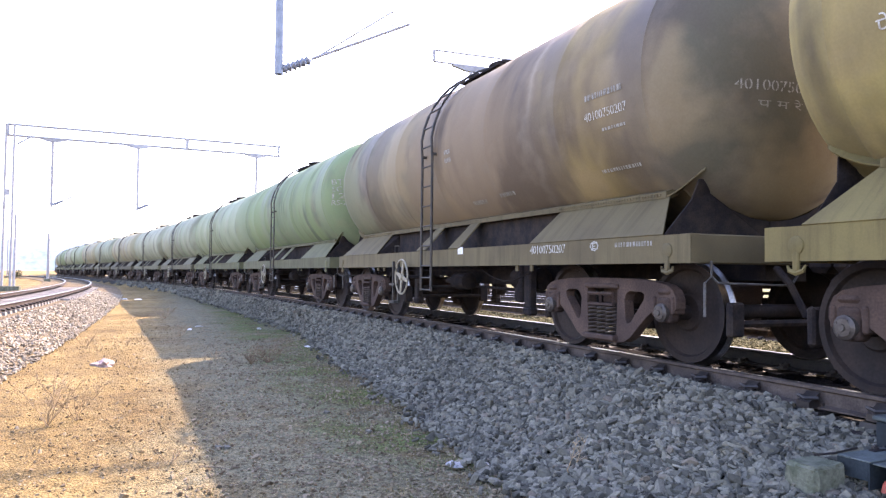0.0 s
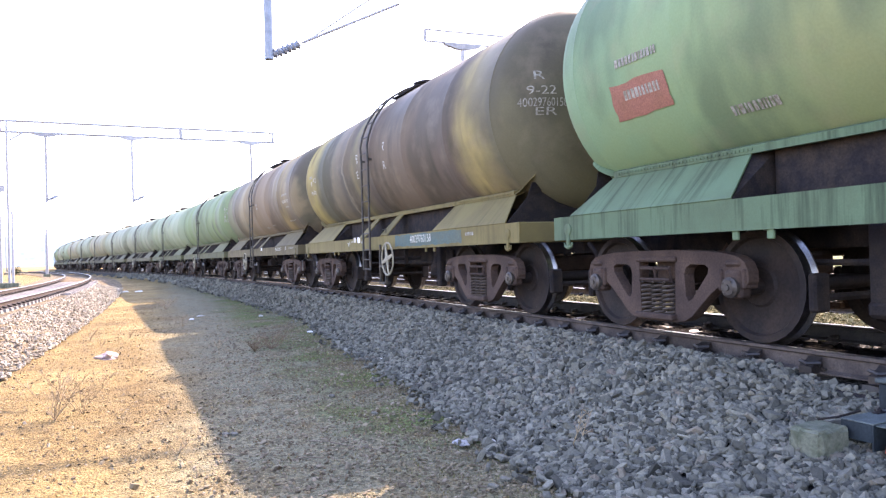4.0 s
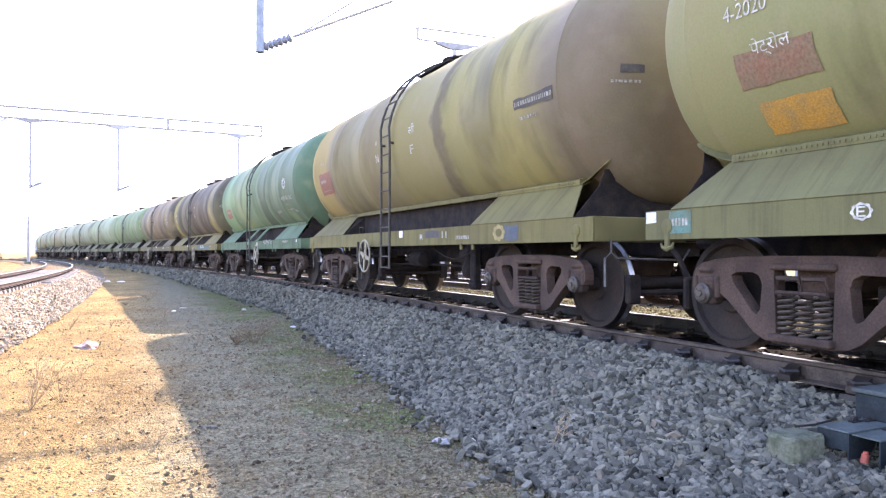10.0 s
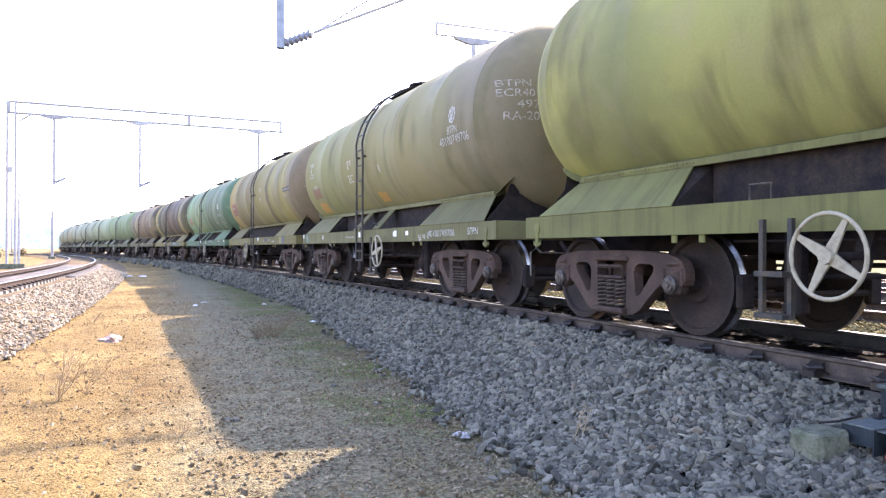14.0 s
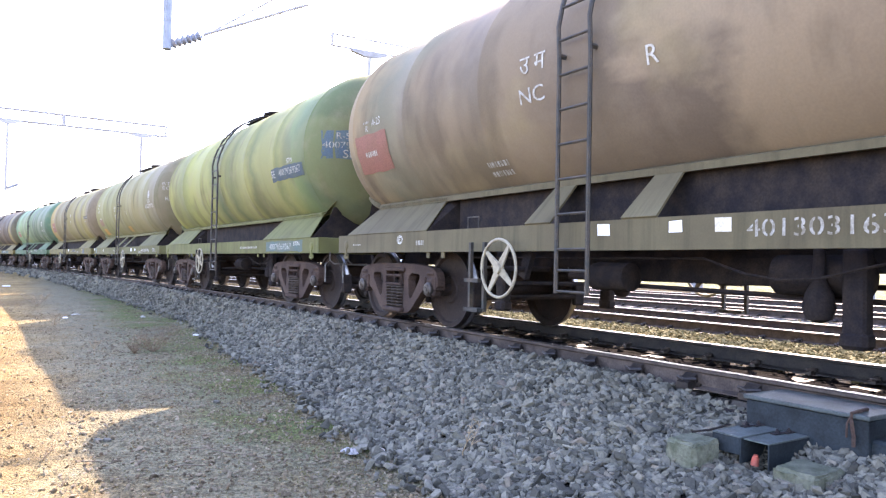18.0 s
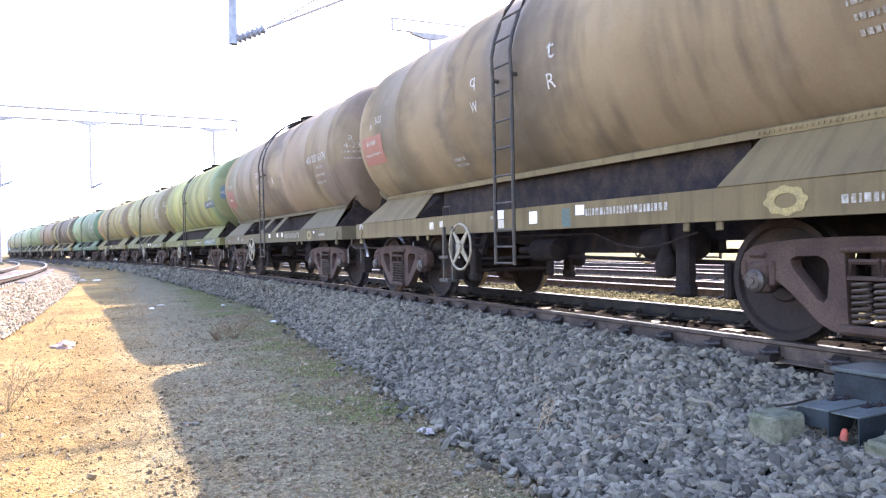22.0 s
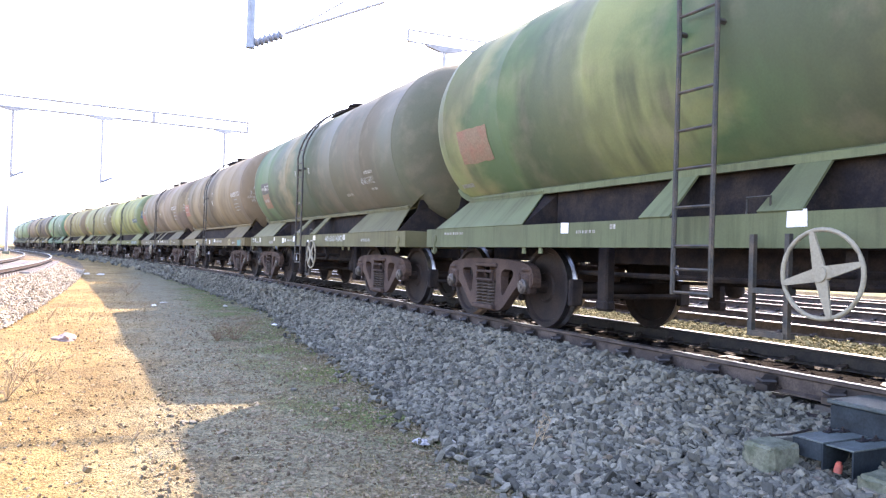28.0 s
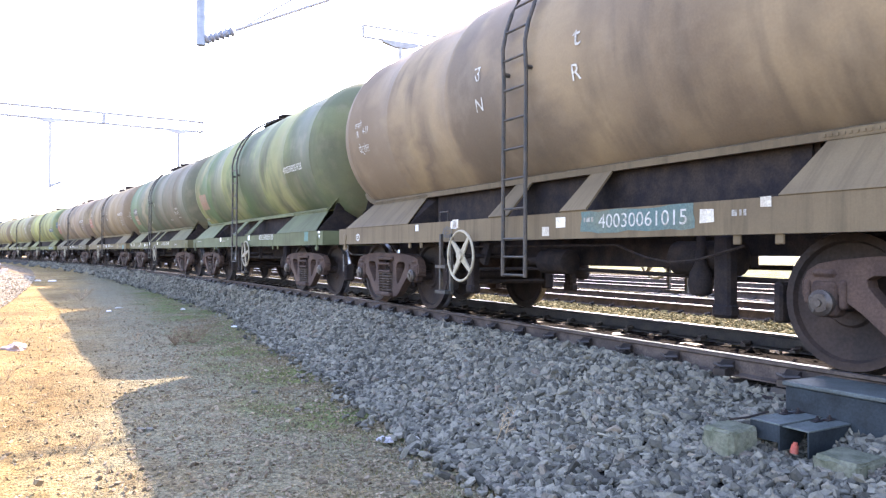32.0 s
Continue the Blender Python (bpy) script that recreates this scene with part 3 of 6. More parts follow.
def track(label, line, y0, y1, step, sleepers, z=0.0, under_train=False):
    tr = thing("railway_track", label, "track", at=Matrix.Translation((0, 0, z)), kind="structure")
    for off in (-0.874, 0.874):
        rail(tr, line, off, y0, y1, step, under_train and off > 0)
    bm = bmesh.new()
    prism(bm, [(-1.36, -0.30), (1.36, -0.30), (1.34, -0.185), (0.55, -0.205), (-0.55, -0.205), (-1.34, -0.185)], -0.125, 0.125)
    first = part("sleeper", bm, M_DARKSLEEPER if under_train else M_SLEEPER, tr)
    clip = bmesh.new()
    for s in (-1, 1):
        tube(clip, [(s * 0.04, -0.06, 0.0), (s * 0.05, 0.05, 0.03), (s * 0.10, 0.06, 0.045), (s * 0.13, 0.0, 0.035), (s * 0.10, -0.06, 0.045), (s * 0.06, -0.03, 0.02)], 0.012, 5)
        prism(clip, [(s * 0.03, -0.02), (s * 0.15, -0.02), (s * 0.15, 0.02), (s * 0.10, 0.04), (s * 0.04, 0.075)], -0.04, 0.04)
    clip_me = None
    for i in range(sleepers):
        y = y0 + 0.3 + 0.6 * i
        m = pose(line(y), y, 0, 0, 0, math.degrees(math.atan((line(y - 0.5) - line(y + 0.5)))))
        if i == 0:
            ob = first
        else:
            ob = new("sleeper", first.data)
            ob.parent = tr
        ob.matrix_basis = m @ Matrix.Diagonal((0.76, 1, 1, 1)) if 1.8 < y < 30 else m
        for off in (-0.874, 0.874):
            if clip_me is None:
                c = part("rail_clip", clip, M_CLIP, tr)
                clip_me = c.data
            else:
                c = new("rail_clip", clip_me)
                c.parent = tr
            c.matrix_basis = m @ Matrix.Translation((off, 0, -0.142 if under_train and off < 0 else -0.155)) @ (Matrix.Diagonal((1.1, 1.5, 1.3, 1)) if under_train and off < 0 else Matrix.Diagonal((0.9, 0.8, 0.7, 1)))
            # clips on the far rail take a lighter metal, painting in their glints
            if under_train and off > 0:
                c.material_slots[0].link = "OBJECT"
                c.material_slots[0].material = M_CAP
    return tr


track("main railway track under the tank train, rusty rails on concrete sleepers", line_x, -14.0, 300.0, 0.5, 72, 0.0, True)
track("empty side track in the sun curving away, dusty concrete sleepers", side_x, 6.0, 130.0, 0.5, 75, -0.02)
for off in (5.1, 10.0, 15.0):
    track("sunlit yard track beyond the train", lambda y, o=off: line_x(y) + o, -14.0, 150.0, 1.0, 50, -0.06)

# ---- the tank wagons ----
TZ, TR, WX = 2.86, 1.45, 1.39      # tank's axis height and radius, half width over the side sills
ZB, ZT = 0.98, 1.245               # lower and upper edge of the side sills
RIBX, RIBZ = 0.98, 1.68
DOME = [(5.22, 1.447), (5.35, 1.436), (5.49, 1.39), (5.62, 1.29), (5.74, 1.14), (5.84, 0.90), (5.91, 0.60), (5.95, 0.3), (5.96, 0.04)]


def bogie(parent, y):
    """A cast three-piece bogie: bolster, two side frames with springs, two wheelsets."""
    bm = bmesh.new()
    box(bm, -1.05, 1.05, -0.2, 0.2, 0.52, 0.78, 0.04)
    turned(bm, [(0.78, 0.3), (0.9, 0.28)], 16, axis="z")
    bog = part("bogie", bm, M_BOGIE, parent, "rusty brown cast steel bogie", at=Matrix.Translation((0, y, 0)))
    half = [(0.0, 0.835), (0.30, 0.835), (0.62, 0.825), (0.90, 0.80), (1.05, 0.77), (1.13, 0.72), (1.17, 0.64), (1.17, 0.55), (1.13, 0.50), (1.09, 0.50), (1.08, 0.58), (0.92, 0.58),
            (0.86, 0.52), (0.74, 0.44), (0.60, 0.32), (0.48, 0.21), (0.38, 0.16), (0.26, 0.14)]
    outer = [(-y, z) for y, z in half[:0:-1]] + half
    # rounded triangular windows
    corners = ((0.38, 0.70), (0.76, 0.69), (0.42, 0.30))
    win = []
    for k in range(3):
        p0, p1, p2 = (Vector(corners[(k + d) % 3]) for d in (-1, 0, 1))
        for f in (0.0, 0.5, 1.0):
            u = p1 + (p0 - p1).normalized() * 0.10 * (1 - f) + (p2 - p1).normalized() * 0.10 * f
            win.append(tuple(u + (p1 - u) * (0.35 if f == 0.5 else 0)))
    # the window is set against the order of the outline
    win = win[::-1]
    mid = [(-0.27, 0.72), (0.27, 0.72), (0.25, 0.22), (-0.25, 0.22)]

    def ring(bm, pts, x):
        return [bm.verts.new((x, a, b)) for a, b in pts]

    bm = bmesh.new()
    loops = [outer, win, [(-a, b) for a, b in win][::-1], mid]
    for x in (-0.06, 0.06):
        edges = []
        for pts in loops:
            vs = ring(bm, pts, x)
            edges += [bm.edges.new((vs[i], vs[(i + 1) % len(vs)])) for i in range(len(vs))]
        bmesh.ops.triangle_fill(bm, use_beauty=True, use_dissolve=False, edges=edges)
    bm.verts.ensure_lookup_table()
    k = len(bm.verts) // 2
    start = 0
    for pts in loops:
        for i in range(len(pts)):
            a, b = start + i, start + (i + 1) % len(pts)
            bm.faces.new((bm.verts[a], bm.verts[b], bm.verts[b + k], bm.verts[a + k]))
        start += len(pts)
    box(bm, -0.13, 0.13, -0.28, 0.28, 0.16, 0.22, 0.01)
    box(bm, -0.09, 0.09, -0.30, 0.30, 0.72, 0.775, 0.015)
    for s in (-1, 1):
        box(bm, -0.085, 0.085, s * 1.0 - 0.11, s * 1.0 + 0.11, 0.66, 0.75, 0.04)
        box(bm, -0.08, 0.08, s * 1.125 - 0.022, s * 1.125 + 0.022, 0.49, 0.66, 0.012)
        box(bm, -0.085, 0.085, s * 0.865 - 0.025, s * 0.865 + 0.025, 0.46, 0.66, 0.015)
    bmesh.ops.recalc_face_normals(bm, faces=bm.faces[:])
    spring = bmesh.new()
    for yy in (-0.16, 0.0, 0.16):
        pts = [(0.0 + 0.062 * math.cos(w), yy + 0.062 * math.sin(w), 0.225 + 0.30 * i / 70) for i, w in ((i, i * 2 * math.pi * 7 / 70) for i in range(71))]
        tube(spring, pts, 0.0125, 4)
    win_bm = bmesh.new()
    tube(win_bm, [(0, -0.115, 0.545), (0, 0.115, 0.545), (0, 0.10, 0.66), (0, -0.10, 0.66)], 0.022, 5, True)
    boxes = bmesh.new()
    box(boxes, -0.075, 0.08, -0.10, 0.10, 0.40, 0.66, 0.03)
    caps = bmesh.new()
    turned(caps, [(0.05, 0.092), (-0.01, 0.092), (-0.02, 0.075), (-0.03, 0.065), (-0.033, 0.03)], 14, (0, 0, 0.5), "x")
    for w in range(4):
        a = w * math.pi / 2 + 0.6
        turned(caps, [(-0.01, 0.011), (-0.036, 0.011)], 6, (0, 0.062 * math.cos(a), 0.5 + 0.062 * math.sin(a)), "x")
    turned(caps, [(-0.03, 0.03), (-0.045, 0.026)], 8, (0, 0, 0.5), "x")
    share = {}

    def put(name, bm_or_none, material, where, label="", smooth_below=0):
        if name not in share:
            ob = part(name, bm_or_none, material, bog, label, smooth_below)
            share[name] = ob
        else:
            ob = new(name, share[name].data)
            ob.parent = bog
            if label:
                tagged(ob, label)
        ob.matrix_basis = where
        if name in ("side_frame", "axle_box"):
            bev = ob.modifiers.new("rounded", "BEVEL")
            bev.width, bev.segments, bev.limit_method, bev.angle_limit = 0.016, 1, "ANGLE", radians(35)

    for s in (-1, 1):
        flip = pose(0, 0, 0, 0, 0, 0 if s < 0 else 180)
        put("side_frame", bm, M_BOGIE, Matrix.Translation((s * 1.13, 0, 0)) @ flip)
        put("spring", spring, M_SPRING, Matrix.Translation((s * 1.17, 0, 0)), "dusty coil spring nest", 60)
        for yy in (-0.115, 0.115):
            put("bolster_end", win_bm, M_BOGIE, Matrix.Translation((s * 1.21, yy, 0)))
        for yy in (-1.0, 1.0):
            put("axle_box", boxes, M_BOGIE, Matrix.Translation((s * 1.14, yy, 0)) @ flip)
            put("bearing_cap", caps, M_CAP, Matrix.Translation((s * 1.23, yy, 0)) @ flip, "grey bolted bearing cap", 40)
    brake = bmesh.new()
    box(brake, -0.93, -0.75, -0.04, 0.04, 0.3, 0.62, 0.02)
    box(brake, 0.75, 0.93, -0.04, 0.04, 0.3, 0.62, 0.02)
    tube(brake, [(-0.9, 0, 0.42), (0.9, 0, 0.42)], 0.035, 6)
    for yy in (-1.56, -0.44, 0.44, 1.56):
        put("brake_beam", brake, M_BLACK, Matrix.Translation((0, yy, 0)), "black brake beam with its blocks")
    wheel = bmesh.new()
    for s in (-1, 1):
        prof = [(0.80, 0.10), (0.79, 0.18), (0.815, 0.30), (0.825, 0.42), (0.790, 0.44), (0.775, 0.525), (0.80, 0.535), (0.83, 0.505), (0.905, 0.497), (0.91, 0.44), (0.875, 0.42), (0.865, 0.30), (0.88, 0.19), (0.905, 0.17), (0.905, 0.09)]
        turned(wheel, [(s * a, r) for a, r in prof], 32, (0, 0, 0), "x")
    turned(wheel, [(-1.1, 0.075), (1.1, 0.075)], 12, (0, 0, 0), "x")
    for yy in (-1.0, 1.0):
        put("wheelset", wheel, M_WHEEL, Matrix.Translation((0, yy, 0.5)), "dark worn steel wheels on their axle", 35)
    me = share["wheelset"].data
    me.materials.append(M_TREAD)
    for f in me.polygons:
        if all(math.hypot(me.vertices[v].co.y, me.vertices[v].co.z) > 0.49 for v in f.vertices):
            f.material_index = 1
    return bog


def wagon():
    w = thing("tank_wagon", "bogie tank wagon", "tank wagon", "wagons of the goods train")
    # tank with dished ends
    bm = bmesh.new()
    prof = [(-y, r) for y, r in DOME[::-1]] + [(-5.195, TR + 0.002), (-5.18, TR + 0.01), (-5.16, TR)]
    prof = prof + [(y, TR + d) for s in (-3.6, -1.8, 0.0, 1.8, 3.6) for y, d in ((s - 0.02, 0), (s, 0.006), (s + 0.02, 0))] + [(-y, r) for y, r in prof[::-1]]
    turned(bm, prof, 72, (0, 0, 0), "y")
    part("tank", bm, M_BLACK, w, "", 40, Matrix.Translation((0, 0, TZ)))
    # longitudinal rib where the tank meets its cradle
    for s in (-1, 1):
        bm = bmesh.new()
        prism(bm, [(s * (RIBX - 0.16), RIBZ + 0.03), (s * RIBX, RIBZ - 0.03), (s * (RIBX + 0.055), RIBZ - 0.03), (s * (RIBX + 0.055), RIBZ + 0.035), (s * (RIBX - 0.02), RIBZ + 0.06)], -5.06, 5.06)
        part("cradle_rib", bm, M_BLACK, w)
        # riveted doubling strips at the ends
        for e in (-1, 1):
            bm = bmesh.new()
            for i in range(40):
                yy = e * (3.1 + i * 0.048)
                x0, x1 = sorted((s * (RIBX + 0.05), s * (RIBX + 0.066)))
                box(bm, x0, x1, yy - 0.011, yy + 0.011, RIBZ - 0.006, RIBZ + 0.016)
            y0, y1 = sorted((e * 3.05, e * 5.04))
            box(bm, *sorted((s * (RIBX + 0.051), s * (RIBX + 0.0565))), y0, y1, RIBZ - 0.02, RIBZ + 0.03)
            tagged(part("riveted_strip", bm, M_BLACK, w), kind="stuff")
        # sloping cradle plates: long ones over the bogies, narrow stays amidships
        for y0, y1 in ((-5.42, -2.99), (2.99, 5.42)):
            bm = bmesh.new()
            ta, tb = (y0 + 0.36, y1 - 0.14) if y1 < 0 else (y0 + 0.14, y1 - 0.36)
            slab(bm, [(s * WX, y0, ZT), (s * WX, y1, ZT), (s * RIBX, tb, RIBZ), (s * RIBX, ta, RIBZ)][::1 if s < 0 else -1], 0.012)
            part("cradle_plate", bm, M_BLACK, w)
            # black webs, widened so their colour holds the shade under the tank ends
            for yy in (y0 + 0.03, y1 - 0.03):
                bm = bmesh.new()
                if abs(yy) > 4:
                    d = 1 if yy > 0 else -1
                    edge = [(s * (WX - 0.03), yy, ZT - 0.01), (s * 1.03, yy + d * 0.02, 1.60), (s * 0.97, yy + d * 0.06, 1.80), (s * 0.86, yy + d * 0.06, 1.80)]
                    arc = [(s * x, yy + d * 0.02, TZ - math.sqrt(1.43 ** 2 - x * x)) for x in (0.8, 0.55, 0.28, 0.0)]
                else:
                    edge = [(s * (WX - 0.03), yy, ZT - 0.01), (s * (RIBX - 0.01), yy + (0.13 if yy > 0 else -0.13), RIBZ - 0.03)]
                    arc = [(s * x, yy, TZ - math.sqrt(1.44 ** 2 - x * x)) for x in (0.82, 0.55, 0.28, 0.0)]
                slab(bm, edge + arc + [(0.0, yy, ZT - 0.01)], 0.012)
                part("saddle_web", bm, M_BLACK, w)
            # the rib runs up round the tank's end as a tapering fin
            e = 1 if y1 > 0 else -1
            bm = bmesh.new()
            last = None
            for k in range(12):
                f = k / 11
                yy, zz = 4.93 + 0.60 * f, RIBZ - 0.02 + 0.215 * f ** 1.8
                rr = next((ra + (rb - ra) * (yy - ya) / (yb - ya) for (ya, ra), (yb, rb) in zip(DOME, DOME[1:]) if ya <= yy <= yb), TR)
                skin = math.sqrt(rr * rr - (TZ - zz - 0.05) ** 2)
                row = [bm.verts.new((s * (skin + 0.16 * (1 - f) ** 1.1 + 0.004), e * yy, zz)), bm.verts.new((s * (skin - 0.03), e * yy, zz + 0.05))]
                if last:
                    bm.faces.new((last[0], row[0], row[1], last[1]))
                last = row
            bmesh.ops.recalc_face_normals(bm, faces=bm.faces[:])
            bmesh.ops.solidify(bm, geom=bm.faces[:], thickness=0.012)
            part("end_fin", bm, M_BLACK, w)
        # an added dark plate fills the openings behind
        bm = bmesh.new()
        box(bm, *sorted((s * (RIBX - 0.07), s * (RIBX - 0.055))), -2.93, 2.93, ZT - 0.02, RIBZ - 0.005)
        part("inner_web", bm, M_BLACK, w, "added dark web plate behind the cradle openings")
        for yc in (-0.72, 0.62):
            bm = bmesh.new()
            slab(bm, [(s * WX, yc - 0.2, ZT), (s * WX, yc + 0.2, ZT), (s * RIBX, yc + 0.15, RIBZ), (s * RIBX, yc - 0.15, RIBZ)][::1 if s < 0 else -1], 0.02)
            part("cradle_stay", bm, M_BLACK, w)
        # side sill, a channel with its web outward
        bm = bmesh.new()
        prism(bm, [(s * WX, ZB), (s * WX, ZT), (s * (WX - 0.11), ZT), (s * (WX - 0.11), ZT - 0.015), (s * (WX - 0.012), ZT - 0.02), (s * (WX - 0.012), ZB + 0.02), (s * (WX - 0.11), ZB + 0.015), (s * (WX - 0.11), ZB)], -HALF, HALF)
        part("side_sill", bm, M_BLACK, w)
    for e in (-1, 1):
        bm = bmesh.new()
        y0, y1 = sorted((e * (HALF - 0.16), e * (HALF - 0.003)))
        box(bm, -WX + 0.013, WX - 0.013, y0, y1, ZB - 0.003, ZT + 0.004, 0.012)
        part("headstock", bm, M_BLACK, w)
        # coupler
        bm = bmesh.new()
        y0, y1 = sorted((e * (HALF - 0.1), e * (HALF + 0.22)))
        box(bm, -0.11, 0.11, y0, y1, 0.98, 1.2, 0.03)
        y0, y1 = sorted((e * (HALF + 0.2), e * (HALF + 0.435)))
        box(bm, -0.2, 0.17, y0, y1, 0.90, 1.28, 0.06)
        part("coupler", bm, M_BLACK, w, "dark cast coupler")
        bm = bmesh.new()
        yy = e * (HALF + 0.06)
        tube(bm, [(-1.2, yy, 1.0), (-1.2, yy, 0.86), (-1.12, yy, 0.8), (-0.2, yy, 0.78), (-0.1, yy, 0.9)], 0.012, 6)
        tube(bm, [(-1.2, yy, 0.86), (-1.28, yy, 0.8), (-1.28, yy, 0.5)], 0.012, 6)
        part("uncoupling_rod", bm, M_ROD, w, "bare grey uncoupling rod")
        bm = bmesh.new()
        tube(bm, [(0.35, yy, 0.95), (0.36, yy + e * 0.16, 0.82), (0.33, yy + e * 0.3, 0.55), (0.3, yy + e * 0.36, 0.5)], 0.032, 6)
        part("brake_hose", bm, M_BLACK, w, "black rubber brake hose")
        bm = bmesh.new()
        tube(bm, [(-0.4, yy, 0.95), (-0.41, yy + e * 0.16, 0.8), (-0.36, yy + e * 0.3, 0.5)], 0.032, 6)
        part("brake_hose", bm, M_BLACK, w, "black rubber brake hose")
        # hooks under the sill's ends
        for s in (-1, 1):
            bm = bmesh.new()
            yc = e * (HALF - 0.3)
            box(bm, s * WX - 0.02, s * WX + 0.018, yc - 0.028, yc + 0.028, 0.90, 1.06, 0.01)
            turned(bm, [(s * (WX - 0.01), 0.07), (s * (WX + 0.01), 0.07), (s * (WX + 0.018), 0.05)], 14, (0, yc, 1.10), "x")
            tube(bm, [(s * WX, yc - 0.08, 0.95), (s * WX, yc - 0.065, 0.91), (s * WX, yc, 0.89), (s * WX, yc + 0.065, 0.91), (s * WX, yc + 0.08, 0.95)], [0.01, 0.018, 0.023, 0.018, 0.01], 6)
            part("tow_hook", bm, M_BLACK, w, "cast towing hook in the sill colour", 40)
    # short lugs under the side sills
    for s in (-1, 1):
        for yy in (-2.98, -2.62, 2.62, 2.98):
            bm = bmesh.new()
            box(bm, s * (WX - 0.03) - 0.012, s * (WX - 0.03) + 0.012, yy - 0.035, yy + 0.035, ZB - 0.075, ZB + 0.004, 0.006)
            part("lashing_lug", bm, M_BLACK, w)
    # underframe
    bm = bmesh.new()
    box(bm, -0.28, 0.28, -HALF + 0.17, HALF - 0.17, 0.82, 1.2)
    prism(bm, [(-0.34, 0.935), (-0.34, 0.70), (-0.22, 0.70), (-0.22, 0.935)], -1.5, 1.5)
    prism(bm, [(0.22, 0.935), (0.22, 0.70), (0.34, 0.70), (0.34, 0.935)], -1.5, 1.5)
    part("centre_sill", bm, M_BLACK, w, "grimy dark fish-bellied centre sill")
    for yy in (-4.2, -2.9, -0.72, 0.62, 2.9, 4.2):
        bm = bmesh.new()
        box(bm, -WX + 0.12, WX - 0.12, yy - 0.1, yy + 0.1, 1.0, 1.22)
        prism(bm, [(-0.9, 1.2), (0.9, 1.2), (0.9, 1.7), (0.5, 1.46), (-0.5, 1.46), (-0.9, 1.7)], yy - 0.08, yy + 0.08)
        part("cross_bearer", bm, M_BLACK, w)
    # brake gear below the frame
    bm = bmesh.new()
    turned(bm, [(-0.45, 0.08), (-0.42, 0.16), (0.26, 0.16), (0.29, 0.08)], 18, (-0.6, -1.6, 0.8), "y")
    part("air_reservoir", bm, M_BLACK, w, "black air reservoir", 40)
    bm = bmesh.new()
    turned(bm, [(-0.2, 0.09), (-0.18, 0.14), (0.3, 0.14), (0.32, 0.05), (0.7, 0.04)], 16, (-0.7, 0.35, 0.74), "y")
    part("brake_cylinder", bm, M_BLACK, w, "black brake cylinder", 40)
    for s, e in ((-1, -1), (1, 1), (-1, 1), (1, -1)):
        bm = bmesh.new()
        xx, yy = s * 0.84, e * 2.08
        box(bm, xx - 0.06, xx + 0.06, yy - 0.085, yy + 0.085, 0.32, 1.0, 0.02)
        box(bm, xx - 0.075, xx + 0.075, yy - 0.10, yy + 0.10, 0.29, 0.42, 0.03)
        part("brake_hanger", bm, M_BLACK, w)
        if s == e:
            bm = bmesh.new()
            turned(bm, [(0.46, 0.04), (0.48, 0.09), (0.56, 0.115), (0.66, 0.10), (0.76, 0.05), (1.0, 0.04)], 12, (s * 0.8, e * 1.78, 0), "z")
            part("drain_valve", bm, M_BLACK, w, "black pear-shaped valve", 40)
    bm = bmesh.new()
    tube(bm, [(-0.5, -2.9, 0.6), (-0.55, 0.5, 0.66), (-0.5, 2.9, 0.6)], 0.025, 6)
    part("pull_rod", bm, M_BLACK, w)
    bm = bmesh.new()
    tube(bm, [(-1.0, -2.4, 0.90), (-1.0, -1.9, 0.78), (-1.0, -1.6, 0.76), (-1.0, -1.3, 0.80), (-1.0, -0.9, 0.92), (-1.0, 2.6, 0.92)], 0.012, 6)
    part("brake_pipe", bm, M_BLACK, w)
    bm = bmesh.new()
    tube(bm, [(0.6, -2.9, 0.7), (0.6, 2.9, 0.7)], 0.03, 6)
    part("pull_rod", bm, M_BLACK, w)
    # ladders over both flanks
    for s in (-1, 1):
        path = [(1.52, 0.58), (1.52, 2.75)] + [((TR + 0.1) * math.cos(a), TZ + (TR + 0.1) * math.sin(a)) for a in (radians(v) for v in range(8, 82, 8))]
        yl = -0.115 * s
        bm = bmesh.new()
        tube(bm, [(s * x, yl - 0.21, z) for x, z in path] + [(s * x, yl + 0.21, z) for x, z in path[::-1]], 0.022, 6)
        ladder = part("ladder", bm, M_LADDER, w, "dark steel ladder curving over the tank", 50)
        # rungs stand closer below the sill
        holds = [(1.52, 0.60), (1.52, 0.795)]
        d, acc = 0.325, 0.41
        for (xa, za), (xb, zb) in zip(path, path[1:]):
            seg = math.hypot(xb - xa, zb - za)
            while acc <= seg:
                f = acc / seg
                holds.append((xa + (xb - xa) * f, za + (zb - za) * f))
                acc += d
            acc -= seg
        bm = bmesh.new()
        tube(bm, [(0, -0.21, 0), (0, 0.21, 0)], 0.014, 6)
        rung = part("rung", bm, M_LADDER, ladder, "", 50)
        for k, (x, z) in enumerate(holds):
            ob = rung if k == 0 else new("rung", rung.data)
            ob.parent = ladder
            ob.matrix_basis = Matrix.Translation((s * x, yl, z))
        for yy in (yl - 0.21, yl + 0.21):
            bm = bmesh.new()
            tube(bm, [(s * 1.52, yy, 2.8), (s * (WX - 0.02), yy, 2.8)], 0.025, 5)
            part("bracket", bm, M_LADDER, ladder)
